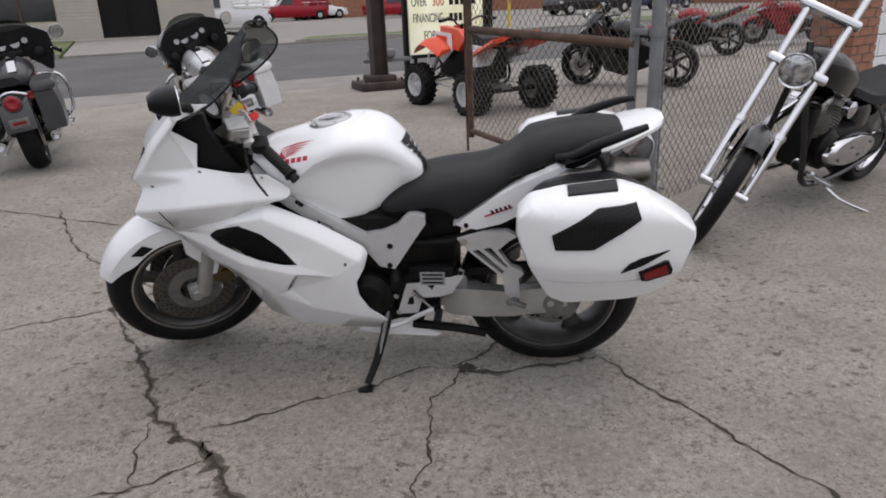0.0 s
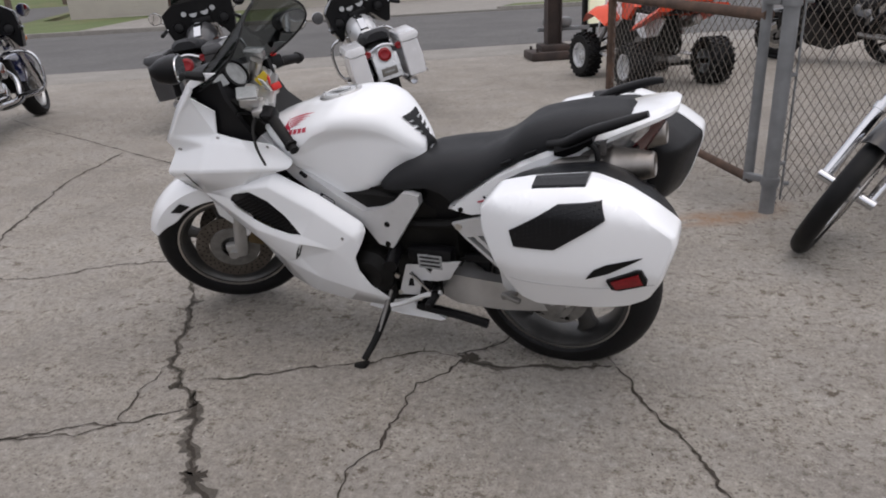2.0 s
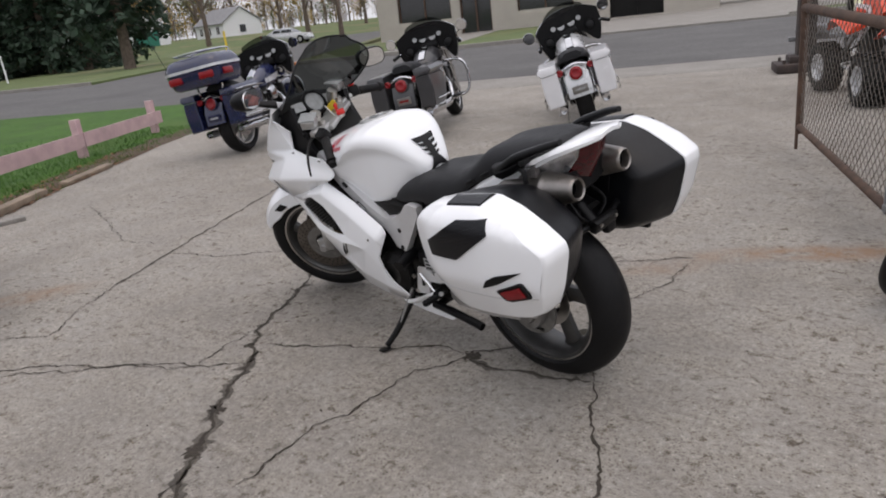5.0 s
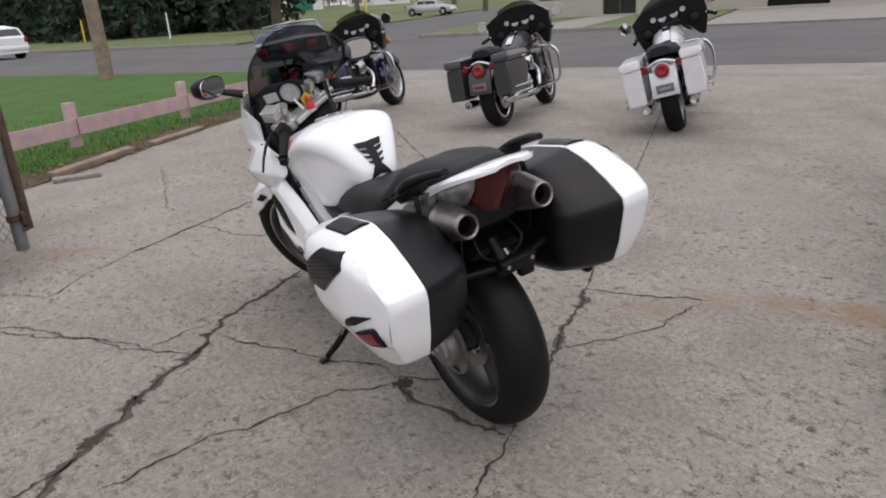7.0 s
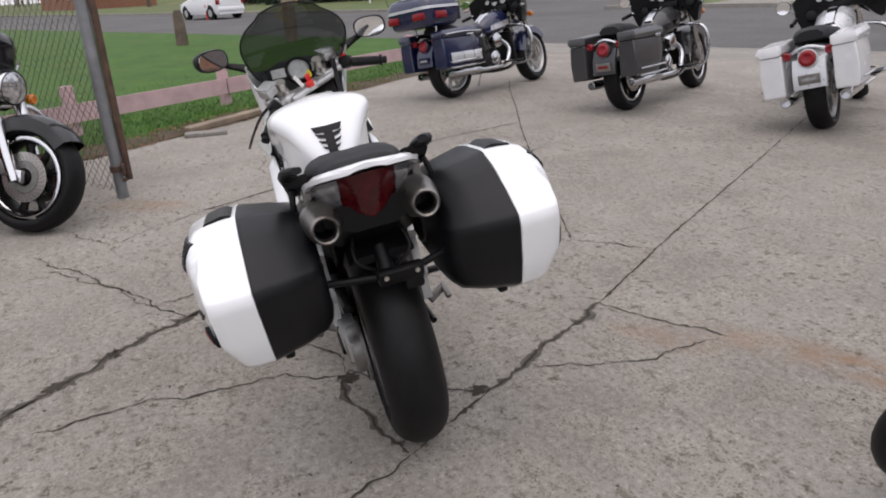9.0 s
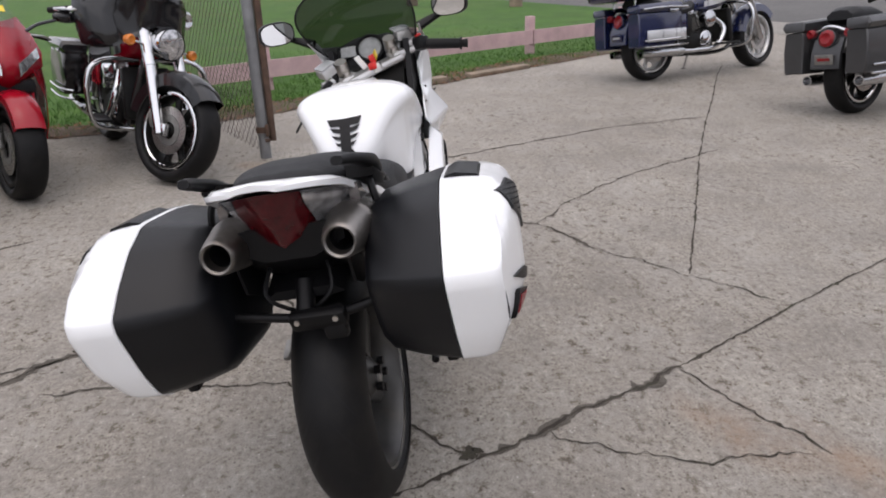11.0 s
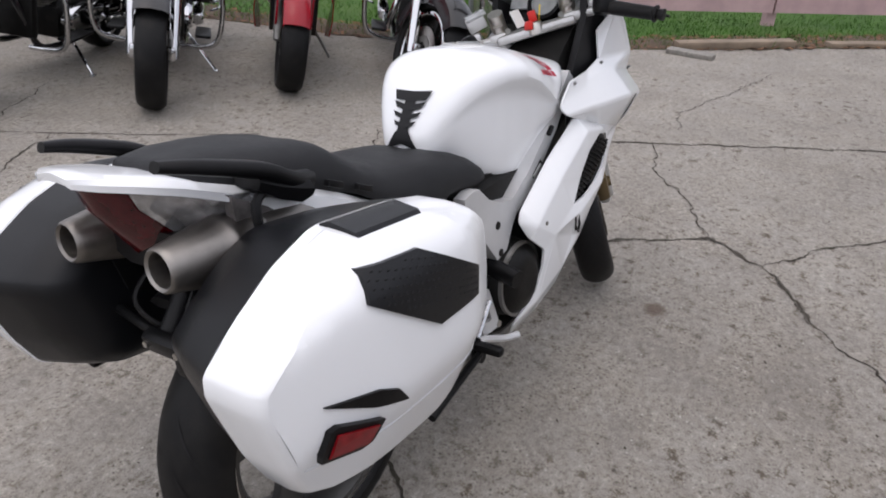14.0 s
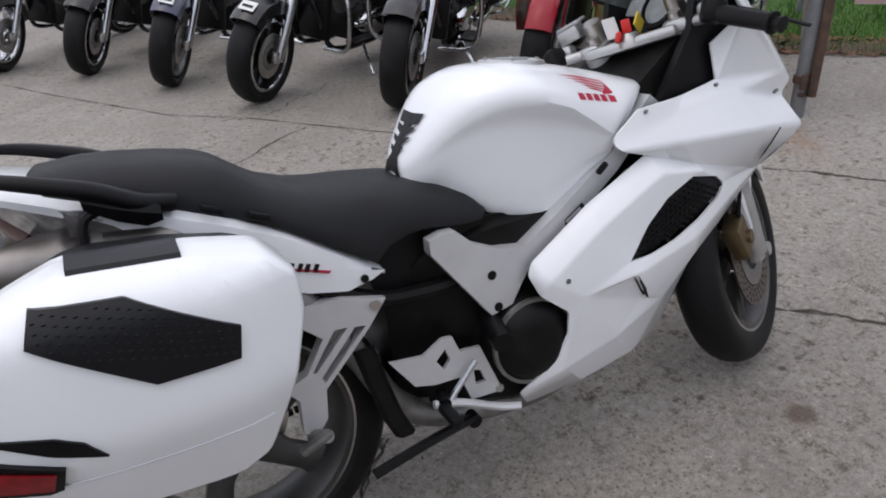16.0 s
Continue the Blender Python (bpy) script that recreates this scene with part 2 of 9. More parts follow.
M = {
    "concrete": concrete_mat(),
    "asphalt": ground_mat("grey_asphalt", (0.082, 0.080, 0.078), (0.118, 0.115, 0.112), 0.6, 0.3, (0.072, 0.070, 0.069)),
    "grass": ground_mat("mown_grass", (0.023, 0.068, 0.003), (0.050, 0.130, 0.005), 1.4, 0.6, (0.052, 0.098, 0.010)),
    "far_grass": ground_mat("far_lawn", (0.07, 0.105, 0.03), (0.12, 0.15, 0.05), 0.5, 0.3, (0.16, 0.14, 0.07)),
    "soil": ground_mat("leafy_soil", (0.05, 0.036, 0.024), (0.12, 0.085, 0.055), 7, 0.6),
    "crack": ground_mat("crack_dirt", (0.022, 0.018, 0.013), (0.06, 0.048, 0.036), 9, 0.6, (0.045, 0.044, 0.026)),
    "crack_fill": ground_mat("gritty_crack_fill", (0.060, 0.052, 0.042), (0.150, 0.134, 0.112), 14, 0.7),
    "kerb": ground_mat("old_kerb", (0.20, 0.188, 0.168), (0.28, 0.266, 0.242), 1.5, 0.3),
    "leaf": stuff_mat("dry_leaf", (0.15, 0.075, 0.035), 0.8, var=0.6, scale=9),
    "blade": stuff_mat("grass_blade", (0.045, 0.124, 0.007), 0.7, var=0.35, scale=2, relief=0),
    "white": stuff_mat("pearl_white_paint", (0.80, 0.815, 0.83), 0.22, var=0.02, scale=3, fine=700, relief=0.015, coat=0.5),
    "black_plastic": stuff_mat("black_plastic", (0.004, 0.004, 0.0046), 0.42, var=0.25, fine=900, relief=0.12, dirt=(0.015, 0.014, 0.012), dirt_at=(0.58, 0.95), spec=0.2),
    "lid_black": stuff_mat("grained_black_plastic", (0.0040, 0.0044, 0.0058), 0.33, var=0.2, fine=1100, relief=0.22, spec=0.30),
    "seat": stuff_mat("black_seat_vinyl", (0.011, 0.0115, 0.013), 0.58, var=0.15, fine=900, relief=0.25, spec=0.3),
    "rubber": stuff_mat("tyre_rubber", (0.006, 0.006, 0.0065), 0.52, var=0.3, scale=12, fine=300, relief=0.25, dirt=(0.024, 0.022, 0.019), dirt_at=(0.52, 0.98), spec=0.2),
    "steel": stuff_mat("brushed_steel", (0.52, 0.50, 0.47), 0.33, 1.0, var=0.12, scale=14, fine=500, relief=0.06),
    "alloy": stuff_mat("cast_alloy", (0.50, 0.50, 0.495), 0.42, 0.85, var=0.12, scale=12, fine=400, relief=0.12, dirt=(0.2, 0.18, 0.15), dirt_at=(0.6, 0.95)),
    "grey_rim": stuff_mat("dusty_grey_rim", (0.075, 0.074, 0.072), 0.4, 0.6, var=0.25, scale=12, fine=300, relief=0.1, dirt=(0.10, 0.088, 0.072), dirt_at=(0.5, 0.9)),
    "dull_steel": stuff_mat("weathered_brushed_steel", (0.25, 0.235, 0.22), 0.42, 1.0, var=0.2, scale=14, fine=400, relief=0.1, dirt=(0.12, 0.10, 0.085), dirt_at=(0.5, 0.85)),
    "frame_silver": stuff_mat("silver_cast_frame", (0.60, 0.605, 0.61), 0.45, 0.45, var=0.06, scale=12, fine=500, relief=0.1, dirt=(0.40, 0.38, 0.36), dirt_at=(0.62, 0.95)),
    "chrome": stuff_mat("chrome", (0.57, 0.575, 0.59), 0.07, 1.0, var=0.04, relief=0.0),
    "engine": stuff_mat("engine_dark", (0.006, 0.0058, 0.0055), 0.45, 0.2, var=0.4, scale=20, fine=300, relief=0.2, dirt=(0.022, 0.02, 0.017), dirt_at=(0.55, 0.95), spec=0.22),
    "engine_grey": stuff_mat("engine_grey", (0.22, 0.215, 0.205), 0.45, 0.7, var=0.25, scale=25, fine=300, relief=0.15, dirt=(0.09, 0.08, 0.07), dirt_at=(0.55, 0.9)),
    "brass": stuff_mat("worn_brass", (0.16, 0.12, 0.065), 0.4, 0.8, var=0.2),
    "gold": stuff_mat("bronze_disc", (0.13, 0.115, 0.10), 0.4, 0.8, var=0.25, scale=30),
    "red": stuff_mat("red_paint", (0.25, 0.003, 0.012), 0.22, var=0.1, scale=5, relief=0.01, coat=0.2, spec=0.3),
    "decal_red": stuff_mat("red_decal", (0.42, 0.02, 0.05), 0.4, var=0.05, relief=0),
    "decal_black": stuff_mat("black_decal", (0.006, 0.006, 0.007), 0.5, var=0.1, relief=0, spec=0.25),
    "yellow": stuff_mat("yellow_tag", (0.65, 0.48, 0.03), 0.5, var=0.1, relief=0),
    "red_tag": stuff_mat("red_plastic", (0.55, 0.015, 0.01), 0.4, var=0.1, relief=0),
    "paper": stuff_mat("white_paper", (0.75, 0.75, 0.73), 0.7, var=0.05, relief=0),
    "lens_red": stuff_mat("red_lens", (0.052, 0.002, 0.004), 0.15, var=0.35, scale=40, relief=0.05, coat=0.15, spec=0.35),
    "lens_refl": stuff_mat("red_reflector", (0.20, 0.004, 0.008), 0.3, var=0.3, scale=60, relief=0.1, coat=0.15, spec=0.3),
    "lens_clear": stuff_mat("clear_lens", (0.62, 0.61, 0.60), 0.08, 0.2, var=0.2, scale=30, relief=0.05, coat=0.5),
    "lens_smoke": stuff_mat("clear_over_dark_lens", (0.20, 0.185, 0.18), 0.08, 0.5, var=0.5, scale=38, relief=0.05, coat=0.6),
    "lens_lamp": stuff_mat("lens_over_reflector", (0.46, 0.46, 0.47), 0.12, 0.75, var=0.6, scale=34, relief=0.10, coat=0.5),
    "lens_amber": stuff_mat("amber_lens", (0.55, 0.16, 0.01), 0.2, var=0.2, relief=0, coat=0.4),
    "mirror": stuff_mat("mirror_glass", (0.82, 0.83, 0.84), 0.02, 1.0, var=0.02, relief=0),
    "screen": tinted_mat("smoked_screen", (0.20, 0.212, 0.205)),
    "clear": tinted_mat("clear_shield", (0.80, 0.82, 0.82)),
    "gauge": stuff_mat("gauge_face", (0.30, 0.31, 0.31), 0.25, var=0.2, scale=30, relief=0, coat=0.5),
    "dark_grey": stuff_mat("charcoal_paint", (0.032, 0.032, 0.034), 0.3, var=0.12, relief=0.01, coat=0.3),
    "gloss_black": stuff_mat("gloss_black_paint", (0.007, 0.007, 0.008), 0.16, var=0.15, relief=0.01, coat=0.3, spec=0.4),
    "navy": stuff_mat("navy_paint", (0.009, 0.013, 0.050), 0.22, var=0.1, relief=0.01, coat=0.6),
    "silver": stuff_mat("silver_paint", (0.52, 0.53, 0.54), 0.28, 0.4, var=0.06, relief=0.01, coat=0.5),
    "orange": stuff_mat("orange_red_plastic", (0.62, 0.055, 0.012), 0.4, var=0.12, relief=0.05),
    "galv": stuff_mat("galvanised_pipe", (0.19, 0.195, 0.20), 0.6, 0.35, var=0.22, scale=9, fine=150, relief=0.15, dirt=(0.2, 0.15, 0.11), dirt_at=(0.6, 0.9)),
    "rust": stuff_mat("rusty_steel", (0.085, 0.052, 0.036), 0.85, 0.15, var=0.45, scale=11, fine=180, relief=0.4),
    "wire": stuff_mat("fence_wire", (0.13, 0.12, 0.105), 0.7, 0.2, var=0.3, scale=5, relief=0.0, dirt=(0.085, 0.055, 0.035), dirt_at=(0.40, 0.75)),
    "pink": stuff_mat("faded_pink_paint", (0.50, 0.345, 0.355), 0.8, var=0.14, scale=6, fine=90, relief=0.3, dirt=(0.34, 0.26, 0.24), dirt_at=(0.6, 0.85)),
    "pole_wood": stuff_mat("weathered_pole_wood", (0.21, 0.165, 0.12), 0.9, var=0.3, scale=6, fine=60, relief=0.5),
    "siding": stuff_mat("beige_siding", (0.37, 0.345, 0.30), 0.75, var=0.06, scale=1.2, relief=0.1),
    "brick": stuff_mat("brown_brick", (0.26, 0.12, 0.075), 0.9, var=0.35, scale=6, relief=0.3),
    "block": stuff_mat("white_block_paint", (0.66, 0.68, 0.70), 0.75, var=0.06, scale=3, relief=0.3),
    "window": stuff_mat("dark_window_glass", (0.015, 0.016, 0.018), 0.08, var=0.3, relief=0, coat=0.4),
    "house_white": stuff_mat("house_white_paint", (0.72, 0.73, 0.74), 0.8, var=0.04, relief=0.1),
    "bag_white": stuff_mat("white_bag_paint", (0.64, 0.645, 0.66), 0.25, var=0.04, relief=0.01, coat=0.5),
    "shingle": stuff_mat("grey_shingle", (0.20, 0.20, 0.205), 0.95, var=0.2, scale=4, relief=0.4),
    "bark": stuff_mat("bark", (0.11, 0.085, 0.065), 0.95, var=0.4, scale=5, fine=40, relief=0.6),
    "needles": stuff_mat("spruce_needles", (0.02, 0.04, 0.022), 0.9, var=0.5, scale=1.5, relief=0.2),
    "autumn": stuff_mat("autumn_leaves", (0.26, 0.17, 0.035), 0.9, var=0.45, scale=0.7, relief=0.2),
    "green_leaf": stuff_mat("summer_leaves", (0.075, 0.095, 0.03), 0.9, var=0.45, scale=0.7, relief=0.2),
    "dark_steel": stuff_mat("dark_brown_steel", (0.045, 0.034, 0.03), 0.8, 0.1, var=0.4, scale=5, relief=0.3, dirt=(0.09, 0.055, 0.04), dirt_at=(0.5, 0.8)),
    "letter_red": stuff_mat("red_letter", (0.5, 0.03, 0.015), 0.6, var=0.05, relief=0),
}


def sign_mat():
    m, n, l, b = nodes_of("lit_sign_panel")
    nt = m.node_tree
    vec = n.new("ShaderNodeTexCoord").outputs["Object"]
    c = ramp(nt, noise_of(nt, vec, 1.6, 4), [(0.35, (0.62, 0.60, 0.40)), (0.65, (0.80, 0.79, 0.62))])
    l.new(c, b.inputs["Base Color"])
    l.new(c, b.inputs["Emission Color"])
    b.inputs["Emission Strength"].default_value = 0.35
    return m


M["sign"] = sign_mat()


# ---- mesh tools ----
def V(*a):
    return Vector(a)


def part(name, bm, mat, parent, label="", sharp=38, smooth=True, m=None, kind=""):
    """One mesh object under a thing or a part, in the thing's own frame."""
    if m is not None:
        bmesh.ops.transform(bm, matrix=m, verts=bm.verts)
    bmesh.ops.recalc_face_normals(bm, faces=bm.faces)
    me = bpy.data.meshes.new(name)
    bm.to_mesh(me)
    bm.free()
    me.materials.append(M[mat] if isinstance(mat, str) else mat)
    if smooth:
        me.polygons.foreach_set("use_smooth", [True] * len(me.polygons))
        me.set_sharp_from_angle(angle=radians(sharp))
    ob = new(name, me)
    if parent is not None:
        ob.parent = parent
    tagged(ob, label, kind=kind)
    return ob


def thing(name, label, category, m=None, group=""):
    e = new(name)
    e.empty_display_size = 0.1
    if m is not None:
        e.matrix_basis = m
    return tagged(e, label, category, group)


def box(c, s, bev=0.0, rot=None, bm=None, taper=1.0):
    bm = bm or bmesh.new()
    r = bmesh.ops.create_cube(bm, size=1.0)
    vs = r["verts"]
    for v in vs:
        k = taper if v.co.z > 0 else 1.0
        v.co = V(v.co.x * s[0] * k, v.co.y * s[1] * k, v.co.z * s[2])
    if bev:
        es = list({e for v in vs for e in v.link_edges})
        g = bmesh.ops.bevel(bm, geom=es, offset=bev, segments=2, profile=0.5, affect="EDGES")
        vs = list({v for f in g["faces"] for v in f.verts} | {v for v in vs if v.is_valid})
    mm = Matrix.Translation(c) @ (Euler([radians(a) for a in rot]).to_matrix().to_4x4() if rot else Matrix())
    bmesh.ops.transform(bm, matrix=mm, verts=vs)
    return bm


def loft(secs, bm=None, closed=True, cap=True):
    """Skin over a list of sections, each a list of points."""
    bm = bm or bmesh.new()
    rows = [[bm.verts.new(p) for p in s] for s in secs]
    n = len(rows[0])
    for a, b in zip(rows, rows[1:]):
        for i in range(n if closed else n - 1):
            j = (i + 1) % n
            bm.faces.new((a[i], a[j], b[j], b[i]))
    if cap and closed:
        bm.faces.new(rows[0][::-1])
        bm.faces.new(rows[-1])
    return bm


def frame_of(d):
    d = Vector(d).normalized()
    a = d.orthogonal().normalized()
    return d, a, d.cross(a)


def cyl(p0, p1, r0, r1=None, seg=14, bm=None, cap=True):
    r1 = r0 if r1 is None else r1
    p0, p1 = Vector(p0), Vector(p1)
    d, a, b = frame_of(p1 - p0)
    ring = lambda p, r: [p + r * (math.cos(2 * math.pi * i / seg) * a + math.sin(2 * math.pi * i / seg) * b) for i in range(seg)]
    return loft([ring(p0, r0), ring(p1, r1)], bm, cap=cap)


def smooth_path(pts, n=5):
    pts = [Vector(p) for p in pts]
    if len(pts) < 3:
        return pts
    q = [2 * pts[0] - pts[1], *pts, 2 * pts[-1] - pts[-2]]
    out = []
    for i in range(1, len(q) - 2):
        for k in range(n):
            t = k / n
            a, b, c, d = q[i - 1], q[i], q[i + 1], q[i + 2]
            out.append(0.5 * (2 * b + (c - a) * t + (2 * a - 5 * b + 4 * c - d) * t * t + (3 * b - a - 3 * c + d) * t ** 3))
    return out + [pts[-1]]


def tube(pts, r, seg=8, n=5, bm=None, flat=1.0):
    """A bent bar: round, or flattened across."""
    path = smooth_path(pts, n)
    up = None
    secs = []
    for i, p in enumerate(path):
        d = (path[min(i + 1, len(path) - 1)] - path[max(i - 1, 0)]).normalized()
        a = (d.orthogonal() if up is None else up - d * up.dot(d)).normalized()
        up = a
        b = d.cross(a)
        k = r if not isinstance(r, (list, tuple)) else r[0] + (r[-1] - r[0]) * i / max(1, len(path) - 1)
        secs.append([p + k * (math.cos(2 * math.pi * j / seg) * a + flat * math.sin(2 * math.pi * j / seg) * b) for j in range(seg)])
    return loft(secs, bm)


def lathe(prof, o=(0, 0, 0), axis=(0, 1, 0), seg=28, bm=None, ring=False, arc=(0, 360)):
    """Turn a profile of (along, radius) round an axis."""
    d, a, b = frame_of(axis)
    o = Vector(o)
    full = arc[1] - arc[0] >= 360
    secs = []
    for i in range(seg if full else seg + 1):
        t = radians(arc[0] + (arc[1] - arc[0]) * i / seg)
        e = math.cos(t) * a + math.sin(t) * b
        secs.append([o + d * s + e * r for s, r in prof])
    if full:
        secs.append(secs[0])
    bm = loft(secs, bm, closed=ring, cap=False)
    if full:
        bmesh.ops.remove_doubles(bm, verts=bm.verts, dist=1e-6)
    return bm


def ball(c, s, seg=14, bm=None):
    bm = bm or bmesh.new()
    r = bmesh.ops.create_uvsphere(bm, u_segments=seg, v_segments=max(6, seg * 2 // 3), radius=1.0)
    bmesh.ops.transform(bm, matrix=Matrix.Translation(c) @ Matrix.Diagonal((*s, 1)), verts=r["verts"])
    return bm


def field(ctrl, power=1.5):
    """A smooth height over a plane through control points (a, b, value)."""
    p = np.array(ctrl, float)
    n = len(p)
    r = np.hypot(p[:, None, 0] - p[None, :, 0], p[:, None, 1] - p[None, :, 1])
    A = np.zeros((n + 3, n + 3))
    A[:n, :n] = r ** power
    A[:n, n], A[:n, n + 1:n + 3] = 1, p[:, :2]
    A[n, :n], A[n + 1:n + 3, :n] = 1, p[:, :2].T
    w = np.linalg.solve(A, np.concatenate([p[:, 2], np.zeros(3)]))
    return lambda a, b: float(w[:n] @ (np.hypot(p[:, 0] - a, p[:, 1] - b) ** power) + w[n] + w[n + 1] * a + w[n + 2] * b)


def rounded(poly, n=3):
    """Chaikin-like rounding of a closed outline that keeps its corners firm."""
    out = []
    m = len(poly)
    for i in range(m):
        a, b, c = (Vector(poly[i - 1]), Vector(poly[i]), Vector(poly[(i + 1) % m]))
        for k in range(n):
            t = (k + 0.5) / n
            p0, p2 = b.lerp(a, 0.22), b.lerp(c, 0.22)
            out.append(tuple(p0.lerp(b, t).lerp(b.lerp(p2, t), t)))
    return out


def panel(outline, y, th=0.004, holes=(), step=0.04, side=1, bm=None, soft=0, cuts=()):
    """A shaped sheet over an outline in x and z: y is a number or a function of x and z; side mirrors it."""
    bm = bm or bmesh.new()
    es = []
    for loop in (outline, *holes):
        loop = rounded(loop, soft) if soft else loop
        vs = [bm.verts.new((a, 0, b)) for a, b in loop]
        es += [bm.edges.new((vs[i - 1], vs[i])) for i in range(len(vs))]
    bmesh.ops.triangle_fill(bm, use_beauty=True, edges=es, normal=(0, 1, 0))
    xs, zs = [p[0] for p in outline], [p[1] for p in outline]
    if callable(y):
        for k, (lo, hi) in ((0, (min(xs), max(xs))), (2, (min(zs), max(zs)))):
            c = lo + step
            while c < hi:
                no = [0, 0, 0]
                no[k] = 1
                co = [0, 0, 0]
                co[k] = c
                bmesh.ops.bisect_plane(bm, geom=[*bm.verts, *bm.edges, *bm.faces], plane_co=co, plane_no=no, dist=1e-5)
                c += step
    for k, c in cuts:
        no, co = [0, 0, 0], [0, 0, 0]
        no[k], co[k] = 1, c
        bmesh.ops.bisect_plane(bm, geom=[*bm.verts, *bm.edges, *bm.faces], plane_co=co, plane_no=no, dist=1e-5)
    bmesh.ops.dissolve_limit(bm, angle_limit=0.001, verts=bm.verts, edges=[e for e in bm.edges if not e.is_boundary]) if not callable(y) else None
    f = y if callable(y) else (lambda a, b: y)
    front = {v: v.co.copy() for v in bm.verts}
    for v in bm.verts:
        v.co.y = side * f(v.co.x, v.co.z)
    if th:
        faces = list(bm.faces)
        dup = {v: bm.verts.new((v.co.x, v.co.y - side * th, v.co.z)) for v in front}
        rim = [e for e in bm.edges if e.is_boundary]
        for fc in faces:
            bm.faces.new([dup[v] for v in reversed(fc.verts)])
        for e in rim:
            a, b = e.verts
            try:
                bm.faces.new((a, b, dup[b], dup[a]))
            except ValueError:
                pass
    return bm


def merge(*bms):
    out = bms[0]
    for b in bms[1:]:
        me = bpy.data.meshes.new("tmp")
        b.to_mesh(me)
        b.free()
        out.from_mesh(me)
        bpy.data.meshes.remove(me)
    return out


def lerp_table(tab, x):
    xs = [r[0] for r in tab]
    return [float(np.interp(x, xs, [r[k] for r in tab])) for k in range(1, len(tab[0]))]


def flat_poly(pts, z0, z1, bm=None):
    """A slab over an outline in plan."""
    bm = bm or bmesh.new()
    a = [bm.verts.new((x, y, z1)) for x, y in pts]
    b = [bm.verts.new((x, y, z0)) for x, y in pts]
    bm.faces.new(a)
    bm.faces.new(b[::-1])
    n = len(pts)
    for i in range(n):
        bm.faces.new((a[i - 1], a[i], b[i], b[i - 1]))
    bmesh.ops.triangulate(bm, faces=[f for f in bm.faces if len(f.verts) > 4])
    return bm


# ---- ground and street: u runs along the street, n across it ----
UD, ND = V(0.9135, 0.4067, 0), V(-0.4067, 0.9135, 0)


def un(u, n, z=0.0):
    p = UD * u + ND * n
    return (p.x, p.y, z)


def un2(u, n):
    return un(u, n)[:2]


def setting(name, bm, mat, label, smooth=False):
    return tagged(part(name, bm, mat, None, smooth=smooth), label, kind="structure")


setting("ground", box((0, 0, -0.65), (1600, 1600, 1.0)), "far_grass", "wide flat ground of rough grass reaching the horizon")
setting("road", flat_poly([un2(-220, 12.9), un2(220, 12.9), un2(220, 25.2), un2(-220, 25.2)], -0.3, -0.06), "asphalt", "worn grey asphalt street running past the lot")
SD = V(-0.60, 0.80, 0)
c_left, c_right = Vector(un(-21.5, 25.2)), Vector(un(-11.9, 25.2))
setting("side_road", flat_poly([c_left[:2], c_right[:2], (c_right + SD * 160)[:2], (c_left + SD * 160)[:2]], -0.3, -0.062), "asphalt", "grey asphalt side street leaving the main street")
LOT_EDGE = [(-3.0, -9.0), (-3.5, -3.0), (-3.75, -0.6), (-4.05, 0.6), (-4.45, 1.3), (-5.25, 2.4), (-6.15, 3.5), (-7.2, 4.9), (-8.3, 6.6)]
setting("lot_slab", flat_poly([(12, -14), (45, -9), un2(60, 11.1), un2(-4.9, 11.1), *LOT_EDGE[::-1], (-2.9, -14)], -0.4, 0.0), "concrete", "cracked weathered concrete of the dealer's lot")
setting("gutter_apron", flat_poly([un2(-5.6, 11.1), un2(60, 11.1), un2(60, 12.9), un2(-7.5, 12.9)], -0.4, -0.025), "kerb", "pale concrete apron between lot and street")

# grass and verges
W_GRASS = [*LOT_EDGE, (-8.3, 6.6), un2(-5.6, 11.1), un2(-7.5, 12.88), un2(-220, 12.88), (-220, -160), (-3.0, -60)]
setting("lawn", flat_poly([(x - 0.02, y) for x, y in W_GRASS[9:]] + [(x - 0.02, y) for x, y in LOT_EDGE], -0.5, 0.0), "grass", "green mown lawn beside the lot")
setting("verge_west", flat_poly([un2(-220, 25.35), (c_left + ND * 0.15)[:2], (c_left + SD * 160)[:2], un2(-220, 180)], -0.4, 0.03), "far_grass", "rough green verge across the street")
setting("verge_east", flat_poly([(c_right + ND * 0.15)[:2], un2(-1.5, 25.35), un2(-1.5, 37.9), un2(-14, 37.9), (c_right + SD * 60)[:2]], -0.4, 0.03), "far_grass", "green verge in front of the office building")
setting("forecourt", flat_poly([un2(-1.4, 25.3), un2(60, 25.3), un2(60, 110), un2(-1.4, 110)], -0.4, 0.0), "kerb", "pale concrete forecourt across the street")
setting("verge_island", flat_poly([un2(6.0, 25.6), un2(14, 25.6), un2(14, 28.0), un2(7.2, 28.0)], -0.1, 0.05), "far_grass", "small grass island beside the forecourt")
setting("verge_island", flat_poly([un2(20.0, 25.6), un2(50, 25.6), un2(50, 29.0), un2(21, 29.0)], -0.1, 0.05), "far_grass", "small grass island beside the forecourt")
setting("office_path", flat_poly([un2(-8.4, 25.4), un2(-5.6, 25.4), un2(-6.0, 37.9), un2(-8.2, 37.9)], 0.0, 0.045), "kerb", "pale concrete path to the office door")
